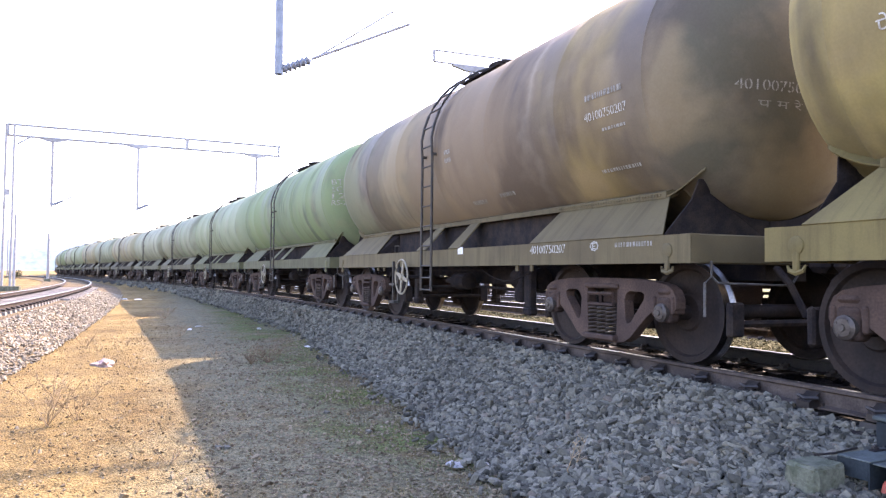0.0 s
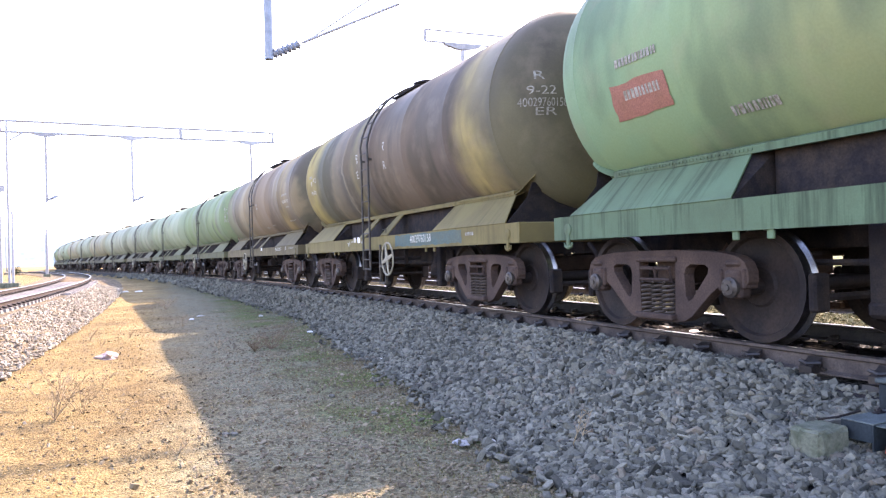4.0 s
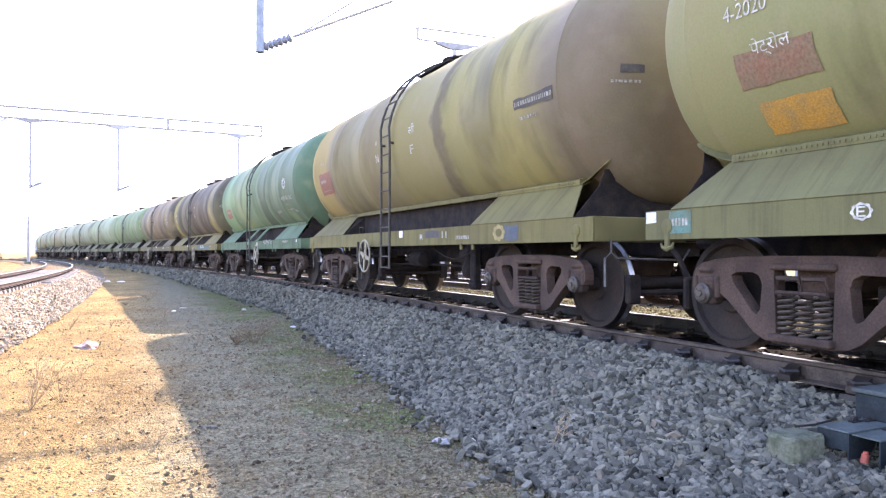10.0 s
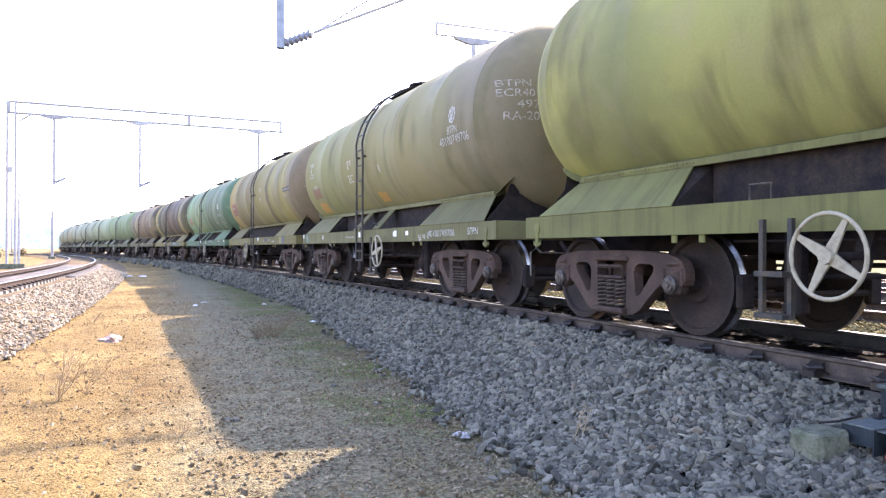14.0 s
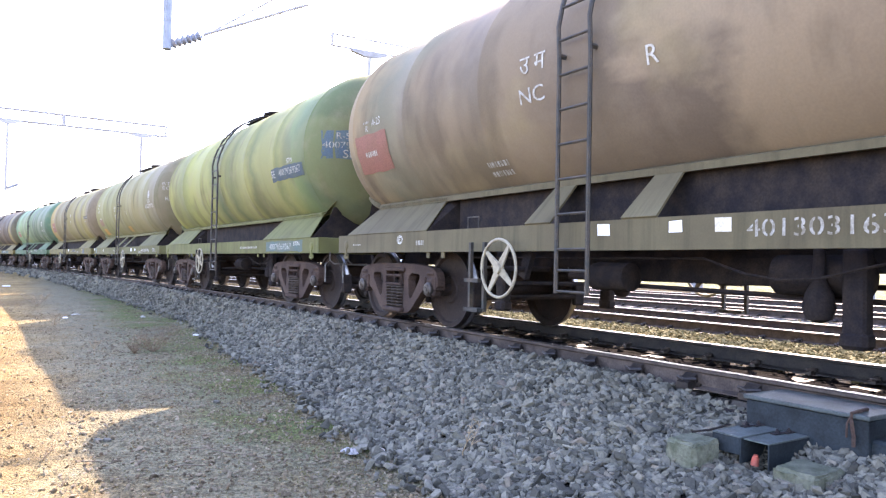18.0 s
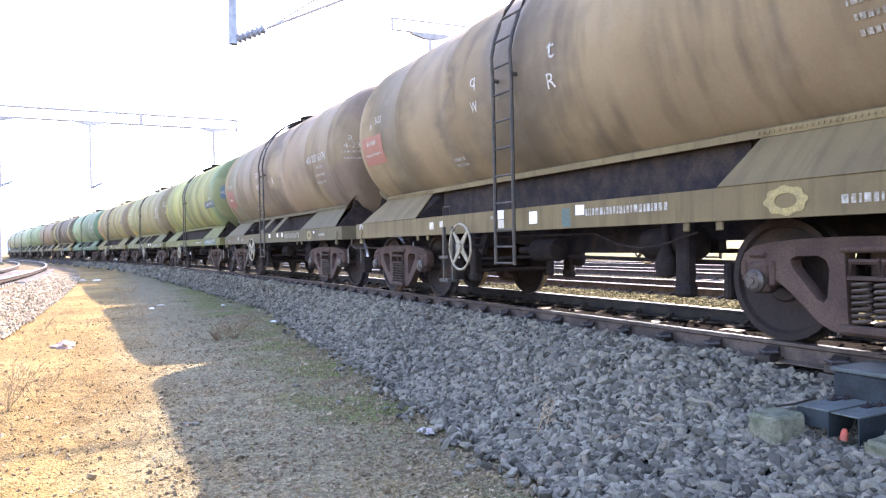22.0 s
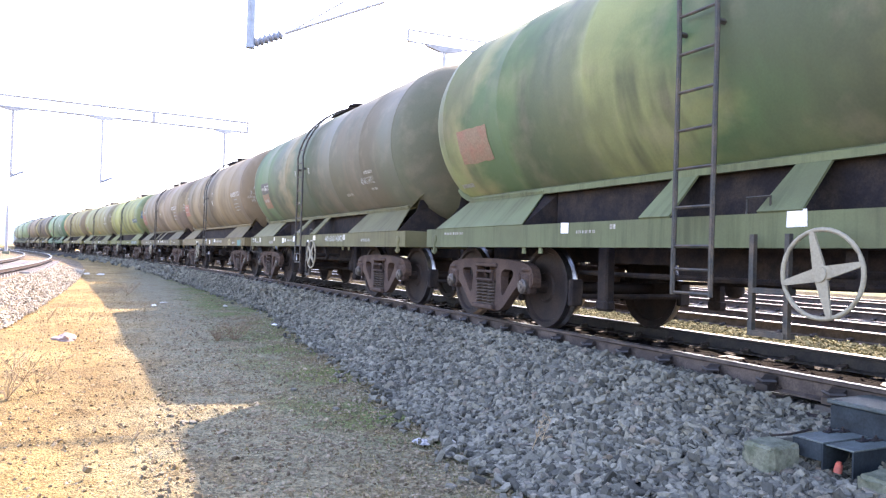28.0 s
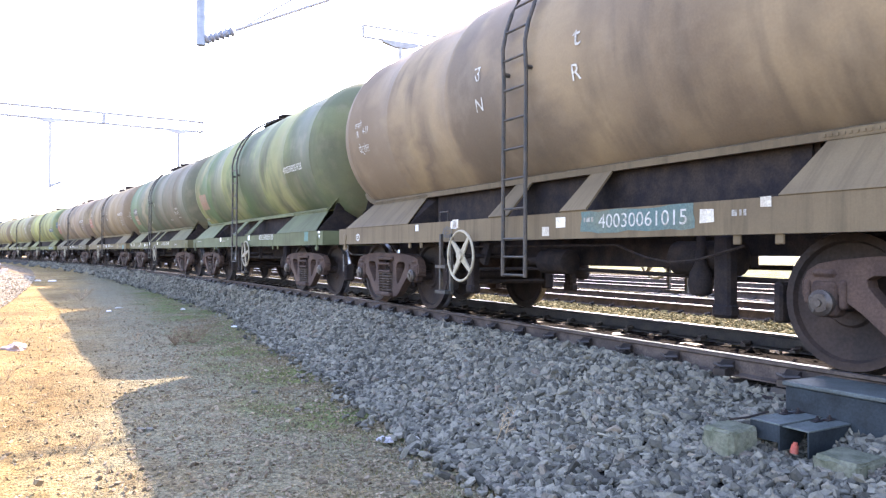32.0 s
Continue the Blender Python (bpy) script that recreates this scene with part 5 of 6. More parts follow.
def mark(i, surf, a, b, w, h, kind, text=""):
    if surf == "d":
        a = max(a, -1.3 + w / 2)
    seed = int(abs(a) * 100 + abs(b) * 10)
    if kind == "text":
        v, f = letters(text, w, h, i in (0, 2, 5, 8) or (i == 6 and surf == "s"))
        put_mark(i, "lettering", v, f, FADED if surf == "d" or (i == 6 and surf == "s") else WHITEISH, surf, a, b, 0.005, "worn white lettering " + text)
    elif kind == "bars":
        rng = random.Random(seed)
        rows = max(1, round(h / 0.12))
        v, f = [], []
        for r in range(rows):
            z0 = h / 2 - (r + 0.78) * h / rows
            z1 = h / 2 - (r + 0.22) * h / rows
            x = -w / 2
            while x < w / 2 - 0.02:
                d = min(rng.uniform(0.015, 0.05), w / 2 - x)
                k = len(v)
                v += [(x, z0), (x + d, z0), (x + d, z1), (x, z1)]
                f.append((k, k + 1, k + 2, k + 3))
                x += d + rng.uniform(0.012, 0.022)
        put_mark(i, "lettering", v, f, FADED, surf, a, b, 0.005, "worn white illegible stencil lines")
    elif kind in ("ring", "ringdark"):
        v, f = ring_of(w, h, 1, 0.78)
        for z0, z1, x0, x1 in ((0.22, 0.32, -0.2, 0.2), (-0.05, 0.05, -0.2, 0.14), (-0.32, -0.22, -0.2, 0.2), (-0.32, 0.32, -0.24, -0.14)):
            k = len(v)
            v += [(x0 * w, z0 * h), (x1 * w, z0 * h), (x1 * w, z1 * h), (x0 * w, z1 * h)]
            f.append((k, k + 1, k + 2, k + 3))
        put_mark(i, "emblem_ring", v, f, WHITEISH if kind == "ring" else PAINTS["dark"], surf, a, b, 0.007, "painted round emblem")
    elif kind == "gear":
        v, f = ring_of(w, h, 1, 0.55)
        put_mark(i, "emblem", v, f, PAINTS["gear"], surf, a, b, 0.006, "yellow gear-shaped emblem")
    elif kind == "orangedisc":
        v, f = ring_of(w, h, 0, 0.3)
        put_mark(i, "emblem", v, f, PAINTS["orange"], surf, a, b, 0.006, "orange round emblem")
    else:
        v, f = grid(w, h, max(1, int(w / 0.12)), max(1, int(h / 0.06)), 0.012 if w > 0.3 else 0.004, seed)
        small = kind in ("white", "cream")
        put_mark(i, "paper_label" if small else "paint_patch", v, f, PAINTS[kind], surf, a, b, 0.005 if small else 0.003, {"white": "white paper label", "cream": "torn cream paper label", "dark": "blacked-out dark patch", "redfade": "faded red paint blotch"}.get(kind, kind + " paint patch"))


mark(-1, "d", -1.17, 0.28, 0.5, 0.129, "text", "BTPN")
mark(-1, "d", -1.17, 0.1, 0.5, 0.129, "text", "SC400")
mark(-1, "d", -1.16, -0.07, 0.5, 0.129, "text", "122")
mark(-1, "d", -1.16, -0.24, 0.5, 0.129, "text", "RS-202")
mark(0, "t", -4.56, -10.9, 0.72, 0.093, "text", "40100750207")
mark(0, "t", -4.56, -2.8, 0.64, 0.114, "bars")
mark(0, "t", -4.66, -17.7, 0.39, 0.058, "bars")
mark(0, "t", -4.53, -35.6, 0.66, 0.075, "bars")
mark(0, "t", -1.1, -38.9, 0.44, 0.124, "bars")
mark(0, "t", -1.99, -37, 0.42, 0.112, "bars")
mark(0, "t", -0.55, -6.1, 0.22, 0.256, "bars")
mark(0, "d", -0.41, -0.21, 1.01, 0.1, "text", "40100750207")
mark(0, "d", -0.42, -0.37, 0.5, 0.092, "text", "प म रे")
mark(0, "s", -3.39, 1.166, 0.78, 0.1, "text", "40100750207")
mark(0, "s", -4.34, 1.175, 0.14, 0.099, "ring")
mark(0, "s", -4.98, 1.175, 0.57, 0.083, "bars")
mark(0, "s", -0.95, 1.209, 0.18, 0.101, "white")
mark(1, "t", 4.72, 3.7, 0.3, 0.119, "bars")
mark(1, "t", 4.36, -0.5, 0.31, 0.12, "text", "9-22")
mark(1, "t", 4.66, -2.8, 0.12, 0.112, "text", "R")
mark(1, "t", 4.57, -13, 0.44, 0.175, "text", "पेट्रोल")
mark(1, "t", 0.81, -10.8, 0.11, 0.154, "text", "E")
mark(1, "s", 1.71, 1.145, 0.18, 0.101, "text", "पूरे")
mark(1, "s", 1.25, 1.218, 0.16, 0.101, "cream")
mark(1, "s", 0.97, 1.211, 0.17, 0.115, "white")
mark(1, "s", 1.45, 1.183, 0.16, 0.076, "bars")
mark(1, "s", 0.77, 1.163, 0.09, 0.093, "bars")
mark(1, "t", -0.86, -10.3, 0.13, 0.151, "text", "R")
mark(1, "t", -0.87, 3.5, 0.12, 0.164, "text", "र")
mark(1, "t", 0.78, 2.3, 0.17, 0.193, "text", "पू")
mark(1, "s", -2.44, 1.14, 0.93, 0.131, "text", "40029760158")
mark(1, "s", -2.65, 1.123, 2.84, 0.2, "teal")
mark(1, "s", -4.36, 1.149, 0.3, 0.085, "bars")
mark(1, "d", -1.02, 0.32, 0.14, 0.114, "text", "R")
mark(1, "d", -1, 0.12, 0.36, 0.114, "text", "9-22")
mark(1, "d", -0.98, -0.04, 0.61, 0.115, "text", "40029760158")
mark(1, "d", -0.95, -0.16, 0.27, 0.104, "text", "ER")
mark(2, "t", -4.2, -1.8, 0.35, 0.282, "ring")
mark(2, "t", -4.25, -18.1, 1.06, 0.123, "text", "40039961262")
mark(2, "t", -4.13, -25.3, 0.35, 0.064, "bars")
mark(2, "t", -4.31, -31.8, 0.49, 0.066, "bars")
mark(2, "t", -4.7, -34.9, 0.24, 0.081, "text", "70800")
mark(2, "t", -2.98, -32.3, 0.47, 0.146, "bars")
mark(2, "s", -2.12, 1.2, 1.14, 0.135, "text", "40039961262")
mark(2, "s", -4.18, 1.184, 0.59, 0.116, "bars")
mark(2, "s", -5.34, 1.19, 0.07, 0.07, "white")
mark(2, "s", 0.8, 1.2, 0.21, 0.095, "white")
mark(2, "s", -0.66, 1.149, 0.17, 0.108, "cream")
mark(2, "t", 4.17, -20.6, 0.83, 0.362, "red")
mark(2, "t", 4.12, -18.6, 0.52, 0.171, "bars")
mark(2, "t", 4.12, -5.6, 0.63, 0.142, "bars")
mark(2, "t", 2.89, -35.5, 0.52, 0.17, "bars")
mark(2, "t", 1.28, -34.7, 0.48, 0.22, "bars")
mark(2, "s", 0.77, 1.191, 0.16, 0.105, "white")
mark(3, "t", 4.3, -16, 0.9, 0.5, "red")
mark(3, "t", 4.45, -13.5, 0.42, 0.12, "bars")
mark(3, "t", 4.38, -22.5, 0.55, 0.05, "bars")
mark(3, "t", 4.4, 3, 0.28, 0.12, "bars")
mark(3, "t", -4.66, -6.5, 0.86, 0.137, "dark")
mark(3, "t", -4.67, -6.5, 0.82, 0.097, "bars")
mark(3, "t", -4.53, -13.7, 0.38, 0.073, "bars")
mark(3, "t", -0.92, -10.8, 0.15, 0.15, "text", "F")
mark(3, "t", 0.74, -9.5, 0.13, 0.15, "text", "N")
mark(3, "t", 0.74, 2.0, 0.12, 0.15, "bars")
mark(3, "t", -0.94, 2.7, 0.26, 0.164, "text", "सी")
mark(3, "d", -0.91, -0.01, 0.26, 0.093, "dark")
mark(3, "d", -0.98, -0.15, 0.31, 0.054, "bars")
mark(3, "s", -3.78, 1.12, 0.29, 0.2, "gear")
mark(3, "s", -4.09, 1.115, 0.34, 0.2, "blue")
mark(3, "s", -1.66, 1.146, 0.59, 0.115, "dark")
mark(3, "s", -1.25, 1.115, 0.12, 0.084, "text", "R")
mark(3, "s", -2.11, 1.135, 0.16, 0.1, "text", "11")
mark(3, "s", -2.73, 1.082, 0.44, 0.094, "bars")
mark(3, "s", -0.35, 1.18, 0.16, 0.116, "white")
mark(4, "t", 4.54, 8.9, 0.32, 0.13, "text", "वापसी")
mark(4, "t", 4.56, 2.5, 0.09, 0.112, "text", "R")
mark(4, "t", 4.52, -3.1, 0.43, 0.124, "text", "4-2020")
mark(4, "t", 4.32, -22.1, 0.74, 0.297, "redfade")
mark(4, "t", 4.32, -16, 0.37, 0.159, "text", "पेट्रोल")
mark(4, "t", 4.27, -39.3, 0.65, 0.321, "orange")
mark(4, "s", 5.31, 1.133, 0.28, 0.197, "aqua")
mark(4, "s", 5.31, 1.133, 0.2, 0.118, "bars")
mark(4, "s", 5.69, 1.185, 0.14, 0.103, "white")
mark(4, "s", 3.57, 1.133, 0.15, 0.112, "ring")
mark(4, "s", 1.46, 1.137, 0.1, 0.058, "bars")
mark(4, "t", 1.13, -4.8, 0.32, 0.184, "text", "पू म")
mark(4, "t", 1.12, -17.1, 0.34, 0.18, "text", "EC")
mark(4, "t", -0.43, -39.5, 0.45, 0.256, "orange")
mark(4, "t", -0.84, -15.2, 0.1, 0.155, "text", "R")
mark(4, "s", 0.48, 1.152, 0.14, 0.111, "white")
mark(4, "s", 1.2, 1.106, 0.64, 0.061, "bars")
mark(4, "s", -1.76, 1.135, 0.16, 0.111, "white")
mark(4, "t", -4.44, 3.3, 0.23, 0.241, "ring")
mark(4, "t", -4.44, 3.3, 0.13, 0.139, "text", "NR")
mark(4, "t", -4.43, -5.6, 0.34, 0.119, "text", "BTPN")
mark(4, "t", -4.44, -11.8, 1.05, 0.139, "text", "40100749706")
mark(4, "d", -1.16, 0.35, 0.44, 0.099, "text", "BTPN")
mark(4, "d", -0.96, 0.21, 0.85, 0.111, "text", "ECR401007")
mark(4, "d", -0.79, 0.05, 0.54, 0.112, "text", "49706")
mark(4, "d", -0.89, -0.12, 0.67, 0.122, "text", "RA-2020")
mark(4, "s", -3.16, 1.054, 0.49, 0.141, "text", "पू म रे")
mark(4, "s", -3.89, 1.103, 1.07, 0.11, "text", "40100749706")
mark(4, "s", -5.06, 1.115, 0.33, 0.102, "text", "BTPN")
mark(4, "s", -1.72, 1.126, 0.16, 0.081, "white")
mark(4, "s", -2.37, 1.132, 0.13, 0.076, "white")
mark(5, "t", -4.25, -14.5, 1.6, 0.248, "navy")
mark(5, "t", -3.55, -13.9, 0.18, 0.133, "text", "SE")
mark(5, "t", -4.39, -13.8, 1.08, 0.126, "text", "40079269267")
mark(5, "t", -4.47, -6.6, 0.26, 0.09, "text", "BTPN")
mark(5, "d", -0.84, 0, 1, 0.5, "navy")
mark(5, "d", -0.89, 0.15, 0.41, 0.111, "text", "R-5-21")
mark(5, "d", -0.84, -0.01, 0.97, 0.111, "text", "40079269267")
mark(5, "d", -0.89, -0.16, 0.19, 0.144, "text", "SE")
mark(5, "d", -0.3, -0.85, 0.26, 0.24, "orangedisc")
mark(5, "s", -3.94, 1.107, 1.14, 0.116, "text", "40079269267")
mark(5, "s", -4.12, 1.111, 1.9, 0.2, "teal")
mark(5, "s", -4.79, 1.151, 0.28, 0.075, "text", "BTPN")
mark(5, "s", -2.08, 1.104, 1.09, 0.082, "bars")
mark(6, "t", 4.7, 0.7, 0.21, 0.061, "bars")
mark(6, "t", 4.39, -0.2, 0.26, 0.108, "text", "A-23")
mark(6, "t", 4.68, -2.9, 0.08, 0.085, "text", "R")
mark(6, "t", 4.6, -17.5, 1, 0.571, "red")
mark(6, "t", 4.64, -17.7, 0.36, 0.138, "bars")
mark(6, "t", 1.78, -39.6, 0.39, 0.255, "bars")
mark(6, "s", 3.69, 1.148, 0.15, 0.113, "ring")
mark(6, "s", 3.14, 1.099, 0.21, 0.105, "bars")
mark(6, "s", 5.08, 1.097, 0.26, 0.036, "bars")
mark(6, "t", -4.39, -3.7, 1.27, 0.161, "text", "40130316374")
mark(6, "t", -4.57, -12.1, 0.37, 0.094, "bars")
mark(6, "t", -4.49, -18.3, 0.64, 0.095, "bars")
mark(6, "t", -4.43, -24.8, 0.59, 0.098, "bars")
mark(6, "t", -0.73, -10.7, 0.13, 0.162, "text", "R")
mark(6, "t", 0.82, 0.1, 0.41, 0.166, "text", "उ म")
mark(6, "t", 0.86, -12, 0.39, 0.158, "text", "NC")
mark(6, "s", -2.23, 1.129, 1.26, 0.125, "text", "40130316374")
mark(6, "s", -3.65, 1.106, 0.31, 0.194, "gear")
mark(6, "s", -4.53, 1.104, 0.41, 0.094, "bars")
mark(6, "s", -0.16, 1.161, 0.15, 0.1, "white")
mark(6, "s", -0.96, 1.163, 0.13, 0.092, "white")
mark(6, "s", -1.4, 1.161, 0.14, 0.105, "cream")
mark(6, "s", -3.99, 1.163, 0.1, 0.043, "white")
mark(6, "d", -1.14, 0.17, 0.08, 0.131, "text", "R")
mark(6, "d", -1.12, 0.03, 0.3, 0.107, "text", "4-23")
mark(6, "d", -1.11, -0.1, 0.68, 0.071, "bars")
mark(6, "d", -1.06, -0.23, 0.38, 0.071, "bars")
mark(7, "t", 4.37, 5.6, 0.28, 0.123, "text", "3-23")
mark(7, "t", 4.68, 2.2, 0.09, 0.085, "text", "R")
mark(7, "t", 4.73, -13.6, 0.94, 0.497, "red")
mark(7, "t", 4.75, -8.3, 0.41, 0.134, "bars")
mark(7, "t", 4.75, -16.3, 0.71, 0.071, "bars")
mark(7, "t", 1.83, -36.1, 0.34, 0.19, "bars")
mark(7, "s", 5.48, 1.179, 0.18, 0.123, "ring")
mark(7, "s", 2.41, 1.116, 0.14, 0.105, "cream")
mark(7, "s", 2.08, 1.128, 0.11, 0.086, "cream")
mark(7, "s", 0.41, 1.19, 0.15, 0.11, "white")
mark(7, "s", 0.40, 1.072, 0.14, 0.1, "cream")
mark(7, "s", 0.60, 1.16, 0.11, 0.07, "bars")
mark(7, "s", -0.31, 1.125, 0.165, 0.14, "white")
mark(7, "t", -4.39, -6.3, 1.24, 0.153, "text", "40089867231")
mark(7, "t", -4.47, -13.1, 0.39, 0.081, "bars")
mark(7, "t", -4.41, -18.8, 0.63, 0.082, "bars")
mark(7, "t", -4.44, -23.1, 0.62, 0.082, "bars")
mark(7, "t", -4.4, -27.5, 0.52, 0.085, "bars")
mark(7, "t", -0.79, 1.8, 0.14, 0.176, "text", "t")
mark(7, "t", -0.76, -10.8, 0.15, 0.165, "text", "R")
mark(7, "t", 0.96, 1.4, 0.13, 0.165, "text", "q")
mark(7, "t", 0.97, -10, 0.17, 0.145, "text", "W")
mark(7, "s", -1.18, 1.162, 0.15, 0.105, "white")
mark(7, "s", -0.94, 1.095, 0.15, 0.194, "teal")
mark(7, "s", -1.86, 1.134, 1.18, 0.128, "bars")
mark(7, "s", -3.62, 1.105, 0.34, 0.2, "gear")
mark(7, "s", -4.25, 1.088, 0.39, 0.11, "bars")
mark(7, "s", -5.01, 1.083, 0.47, 0.2, "aqua")
mark(7, "d", -1.11, -0.01, 0.08, 0.108, "text", "R")
mark(7, "d", -1.1, -0.16, 0.3, 0.108, "text", "3-23")
mark(7, "d", -1.26, -0.3, 0.54, 0.083, "text", "40089867231")
mark(7, "d", -1.08, -0.41, 0.22, 0.096, "text", "WR")
mark(8, "t", 3.83, -9.5, 0.46, 0.139, "text", "06-22")
mark(8, "t", 4.26, -9.8, 0.3, 0.129, "bars")
mark(8, "t", 4, -9.8, 0.86, 0.3, "dark")
mark(8, "t", 4.08, -23.4, 0.45, 0.145, "bars")
mark(8, "t", 4.06, -24.5, 0.7, 0.42, "redfade")
mark(8, "t", 1.26, -32.7, 0.33, 0.152, "bars")
mark(8, "s", 5.42, 1.149, 0.2, 0.113, "ring")
mark(8, "s", 5.17, 1.157, 0.12, 0.1, "cream")
mark(8, "s", 4.77, 1.096, 0.53, 0.057, "bars")
mark(8, "s", 4.54, 1.156, 0.15, 0.131, "cream")
mark(8, "s", 3.22, 1.086, 0.48, 0.135, "bars")
mark(8, "s", 2.88, 1.167, 0.14, 0.114, "cream")
mark(8, "s", 1.98, 1.13, 0.15, 0.119, "white")
mark(8, "s", 1.76, 1.131, 0.13, 0.09, "cream")
mark(8, "s", 1.34, 1.127, 0.44, 0.083, "bars")
mark(8, "s", 0.88, 1.175, 0.17, 0.11, "white")
mark(8, "t", -3.77, -25.1, 0.65, 0.138, "text", "40160314302")
mark(8, "t", -3.93, -18.9, 0.44, 0.109, "bars")
mark(8, "t", -3.94, -32.3, 0.31, 0.083, "bars")
mark(8, "t", -0.33, -5.2, 0.12, 0.139, "text", "R")
mark(8, "t", 0.79, -4.3, 0.13, 0.157, "text", "W")
mark(8, "t", -2.57, -33.8, 0.39, 0.112, "bars")
mark(8, "s", -2.11, 1.144, 1.15, 0.122, "text", "40160314302")
mark(8, "s", -3.98, 1.102, 0.49, 0.096, "bars")
mark(8, "s", -0.75, 1.172, 0.19, 0.109, "cream")
mark(8, "s", -0.26, 1.076, 0.12, 0.096, "white")
mark(8, "s", 0.95, 1.147, 0.16, 0.109, "white")
mark(8, "s", -2.76, 1.166, 0.14, 0.105, "cream")
mark(9, "t", 4.35, -19.8, 0.85, 0.476, "redfade")
mark(9, "t", 5, -41.8, 0.36, 0.121, "bars")
mark(9, "s", 2.11, 1.191, 0.14, 0.112, "white")
mark(9, "s", 4.82, 1.172, 0.62, 0.062, "bars")
mark(9, "s", 1.73, 1.143, 0.34, 0.057, "bars")
mark(9, "s", 1.3, 1.187, 0.09, 0.086, "bars")
mark(9, "t", -4.1, -11, 1.16, 0.136, "text", "40059805928")
mark(9, "s", -2.19, 1.188, 1.12, 0.128, "text", "40059805928")
mark(9, "s", -4.88, 1.158, 0.23, 0.2, "aqua")
mark(9, "s", -0.77, 1.196, 0.17, 0.125, "white")
mark(9, "s", -5.59, 1.225, 0.1, 0.045, "white")
mark(9, "s", -5.61, 1.147, 0.05, 0.051, "white")
mark(9, "d", 0.18, -1, 0.29, 0.242, "orangedisc")
mark(10, "t", 4.45, -1.9, 0.23, 0.118, "text", "4-19")
mark(10, "t", 4.74, 3.1, 0.29, 0.118, "text", "वापसी")
mark(10, "t", 4.76, -3, 0.09, 0.104, "text", "R")
mark(10, "t", 4.57, -13.3, 0.41, 0.196, "text", "पेट्रोल")
mark(10, "s", 1.61, 1.204, 0.15, 0.111, "cream")
mark(10, "s", 1.81, 1.103, 0.24, 0.138, "ringdark")
mark(10, "s", 4.88, 1.09, 0.15, 0.115, "ring")
mark(10, "s", 2.69, 1.182, 0.09, 0.086, "white")
mark(10, "t", -0.84, 2.5, 0.12, 0.158, "text", "t")
mark(10, "t", -0.81, -10.2, 0.13, 0.157, "text", "R")
mark(10, "t", 0.99, 3.8, 0.13, 0.168, "text", "उ")
mark(10, "t", 0.98, -10.4, 0.15, 0.154, "text", "N")
mark(10, "s", -1.54, 1.134, 1.39, 0.2, "teal")
mark(10, "s", -1.63, 1.137, 1.06, 0.128, "text", "40030061015")
mark(10, "s", -2.36, 1.134, 0.14, 0.107, "cream")
mark(10, "s", -2.66, 1.144, 0.13, 0.085, "bars")
mark(10, "s", -2.89, 1.211, 0.09, 0.073, "cream")
mark(10, "s", -0.96, 1.157, 0.15, 0.076, "bars")
mark(10, "s", -0.53, 1.144, 0.15, 0.103, "cream")
mark(10, "s", -0.28, 1.064, 0.12, 0.094, "cream")
mark(10, "s", 1.65, 1.192, 0.15, 0.094, "white")

# ---- overhead line ----
PORTAL_A, PORTAL_B = 14.2, 46.0


def drop_arm(parent, x, y, top, bottom, r, material):
    """A pipe hung from the portal's boom, with a cross piece at its head."""
    bm = bmesh.new()
    turned(bm, [(bottom, r), (top, r)], 14, (x, y, 0), "z")
    arm = part("drop_arm", bm, material, parent, "", 50)
    bm = bmesh.new()
    prism(bm, [(x - 0.75, top), (x + 0.75, top), (x + 0.7, top - 0.07), (x + 0.2, top - 0.2), (x - 0.2, top - 0.2), (x - 0.7, top - 0.07)], y - 0.08, y + 0.08)
    part("head_plate", bm, material, arm)
    return arm


def bracket(parent, x, y, z, reach, material):
    """A cantilever: insulator, tube and stay towards the track's middle."""
    s = 1 if reach > 0 else -1
    bm = bmesh.new()
    a, b = Vector((x, y, z)), Vector((x + s * 0.75, y, z + 0.36))
    d = (b - a).normalized()
    tube(bm, [a, a + d * 0.08], 0.05, 8)
    pts, rad = [], []
    for i in range(13):
        pts.append(a + d * (0.08 + 0.05 * i))
        rad.append(0.10 if i % 2 else 0.06)
    tube(bm, pts, rad, 10)
    arm = part("insulator", bm, M_INSUL, parent, "ribbed grey-blue insulator", 50)
    bm = bmesh.new()
    tube(bm, [b - d * 0.12, (x + reach, y, z + 0.48 * abs(reach))], 0.03, 6)
    tube(bm, [b, (x + reach * 0.86, y, z + 0.56 * abs(reach))], 0.018, 6)
    tube(bm, [(x + reach * 0.86, y, z + 0.41 * abs(reach)), (x + reach * 0.86, y, z + 0.56 * abs(reach))], 0.014, 6)
    part("cantilever_tube", bm, material, arm)


def boom(bm, x0, x1, y, z, depth, r, skew=0.0):
    y1 = y + skew * (x1 - x0)
    tube(bm, [(x0, y, z), (x1, y1, z)], r, 6)
    tube(bm, [(x0, y, z - depth), (x1, y1, z - depth)], r, 6)
    k = 0
    while x0 + 9.5 * k <= x1:
        xx = x0 + 9.5 * k
        yy = y + skew * (xx - x0)
        tube(bm, [(xx, yy, z), (xx, yy, z - depth)], r * 1.6, 6)
        k += 1


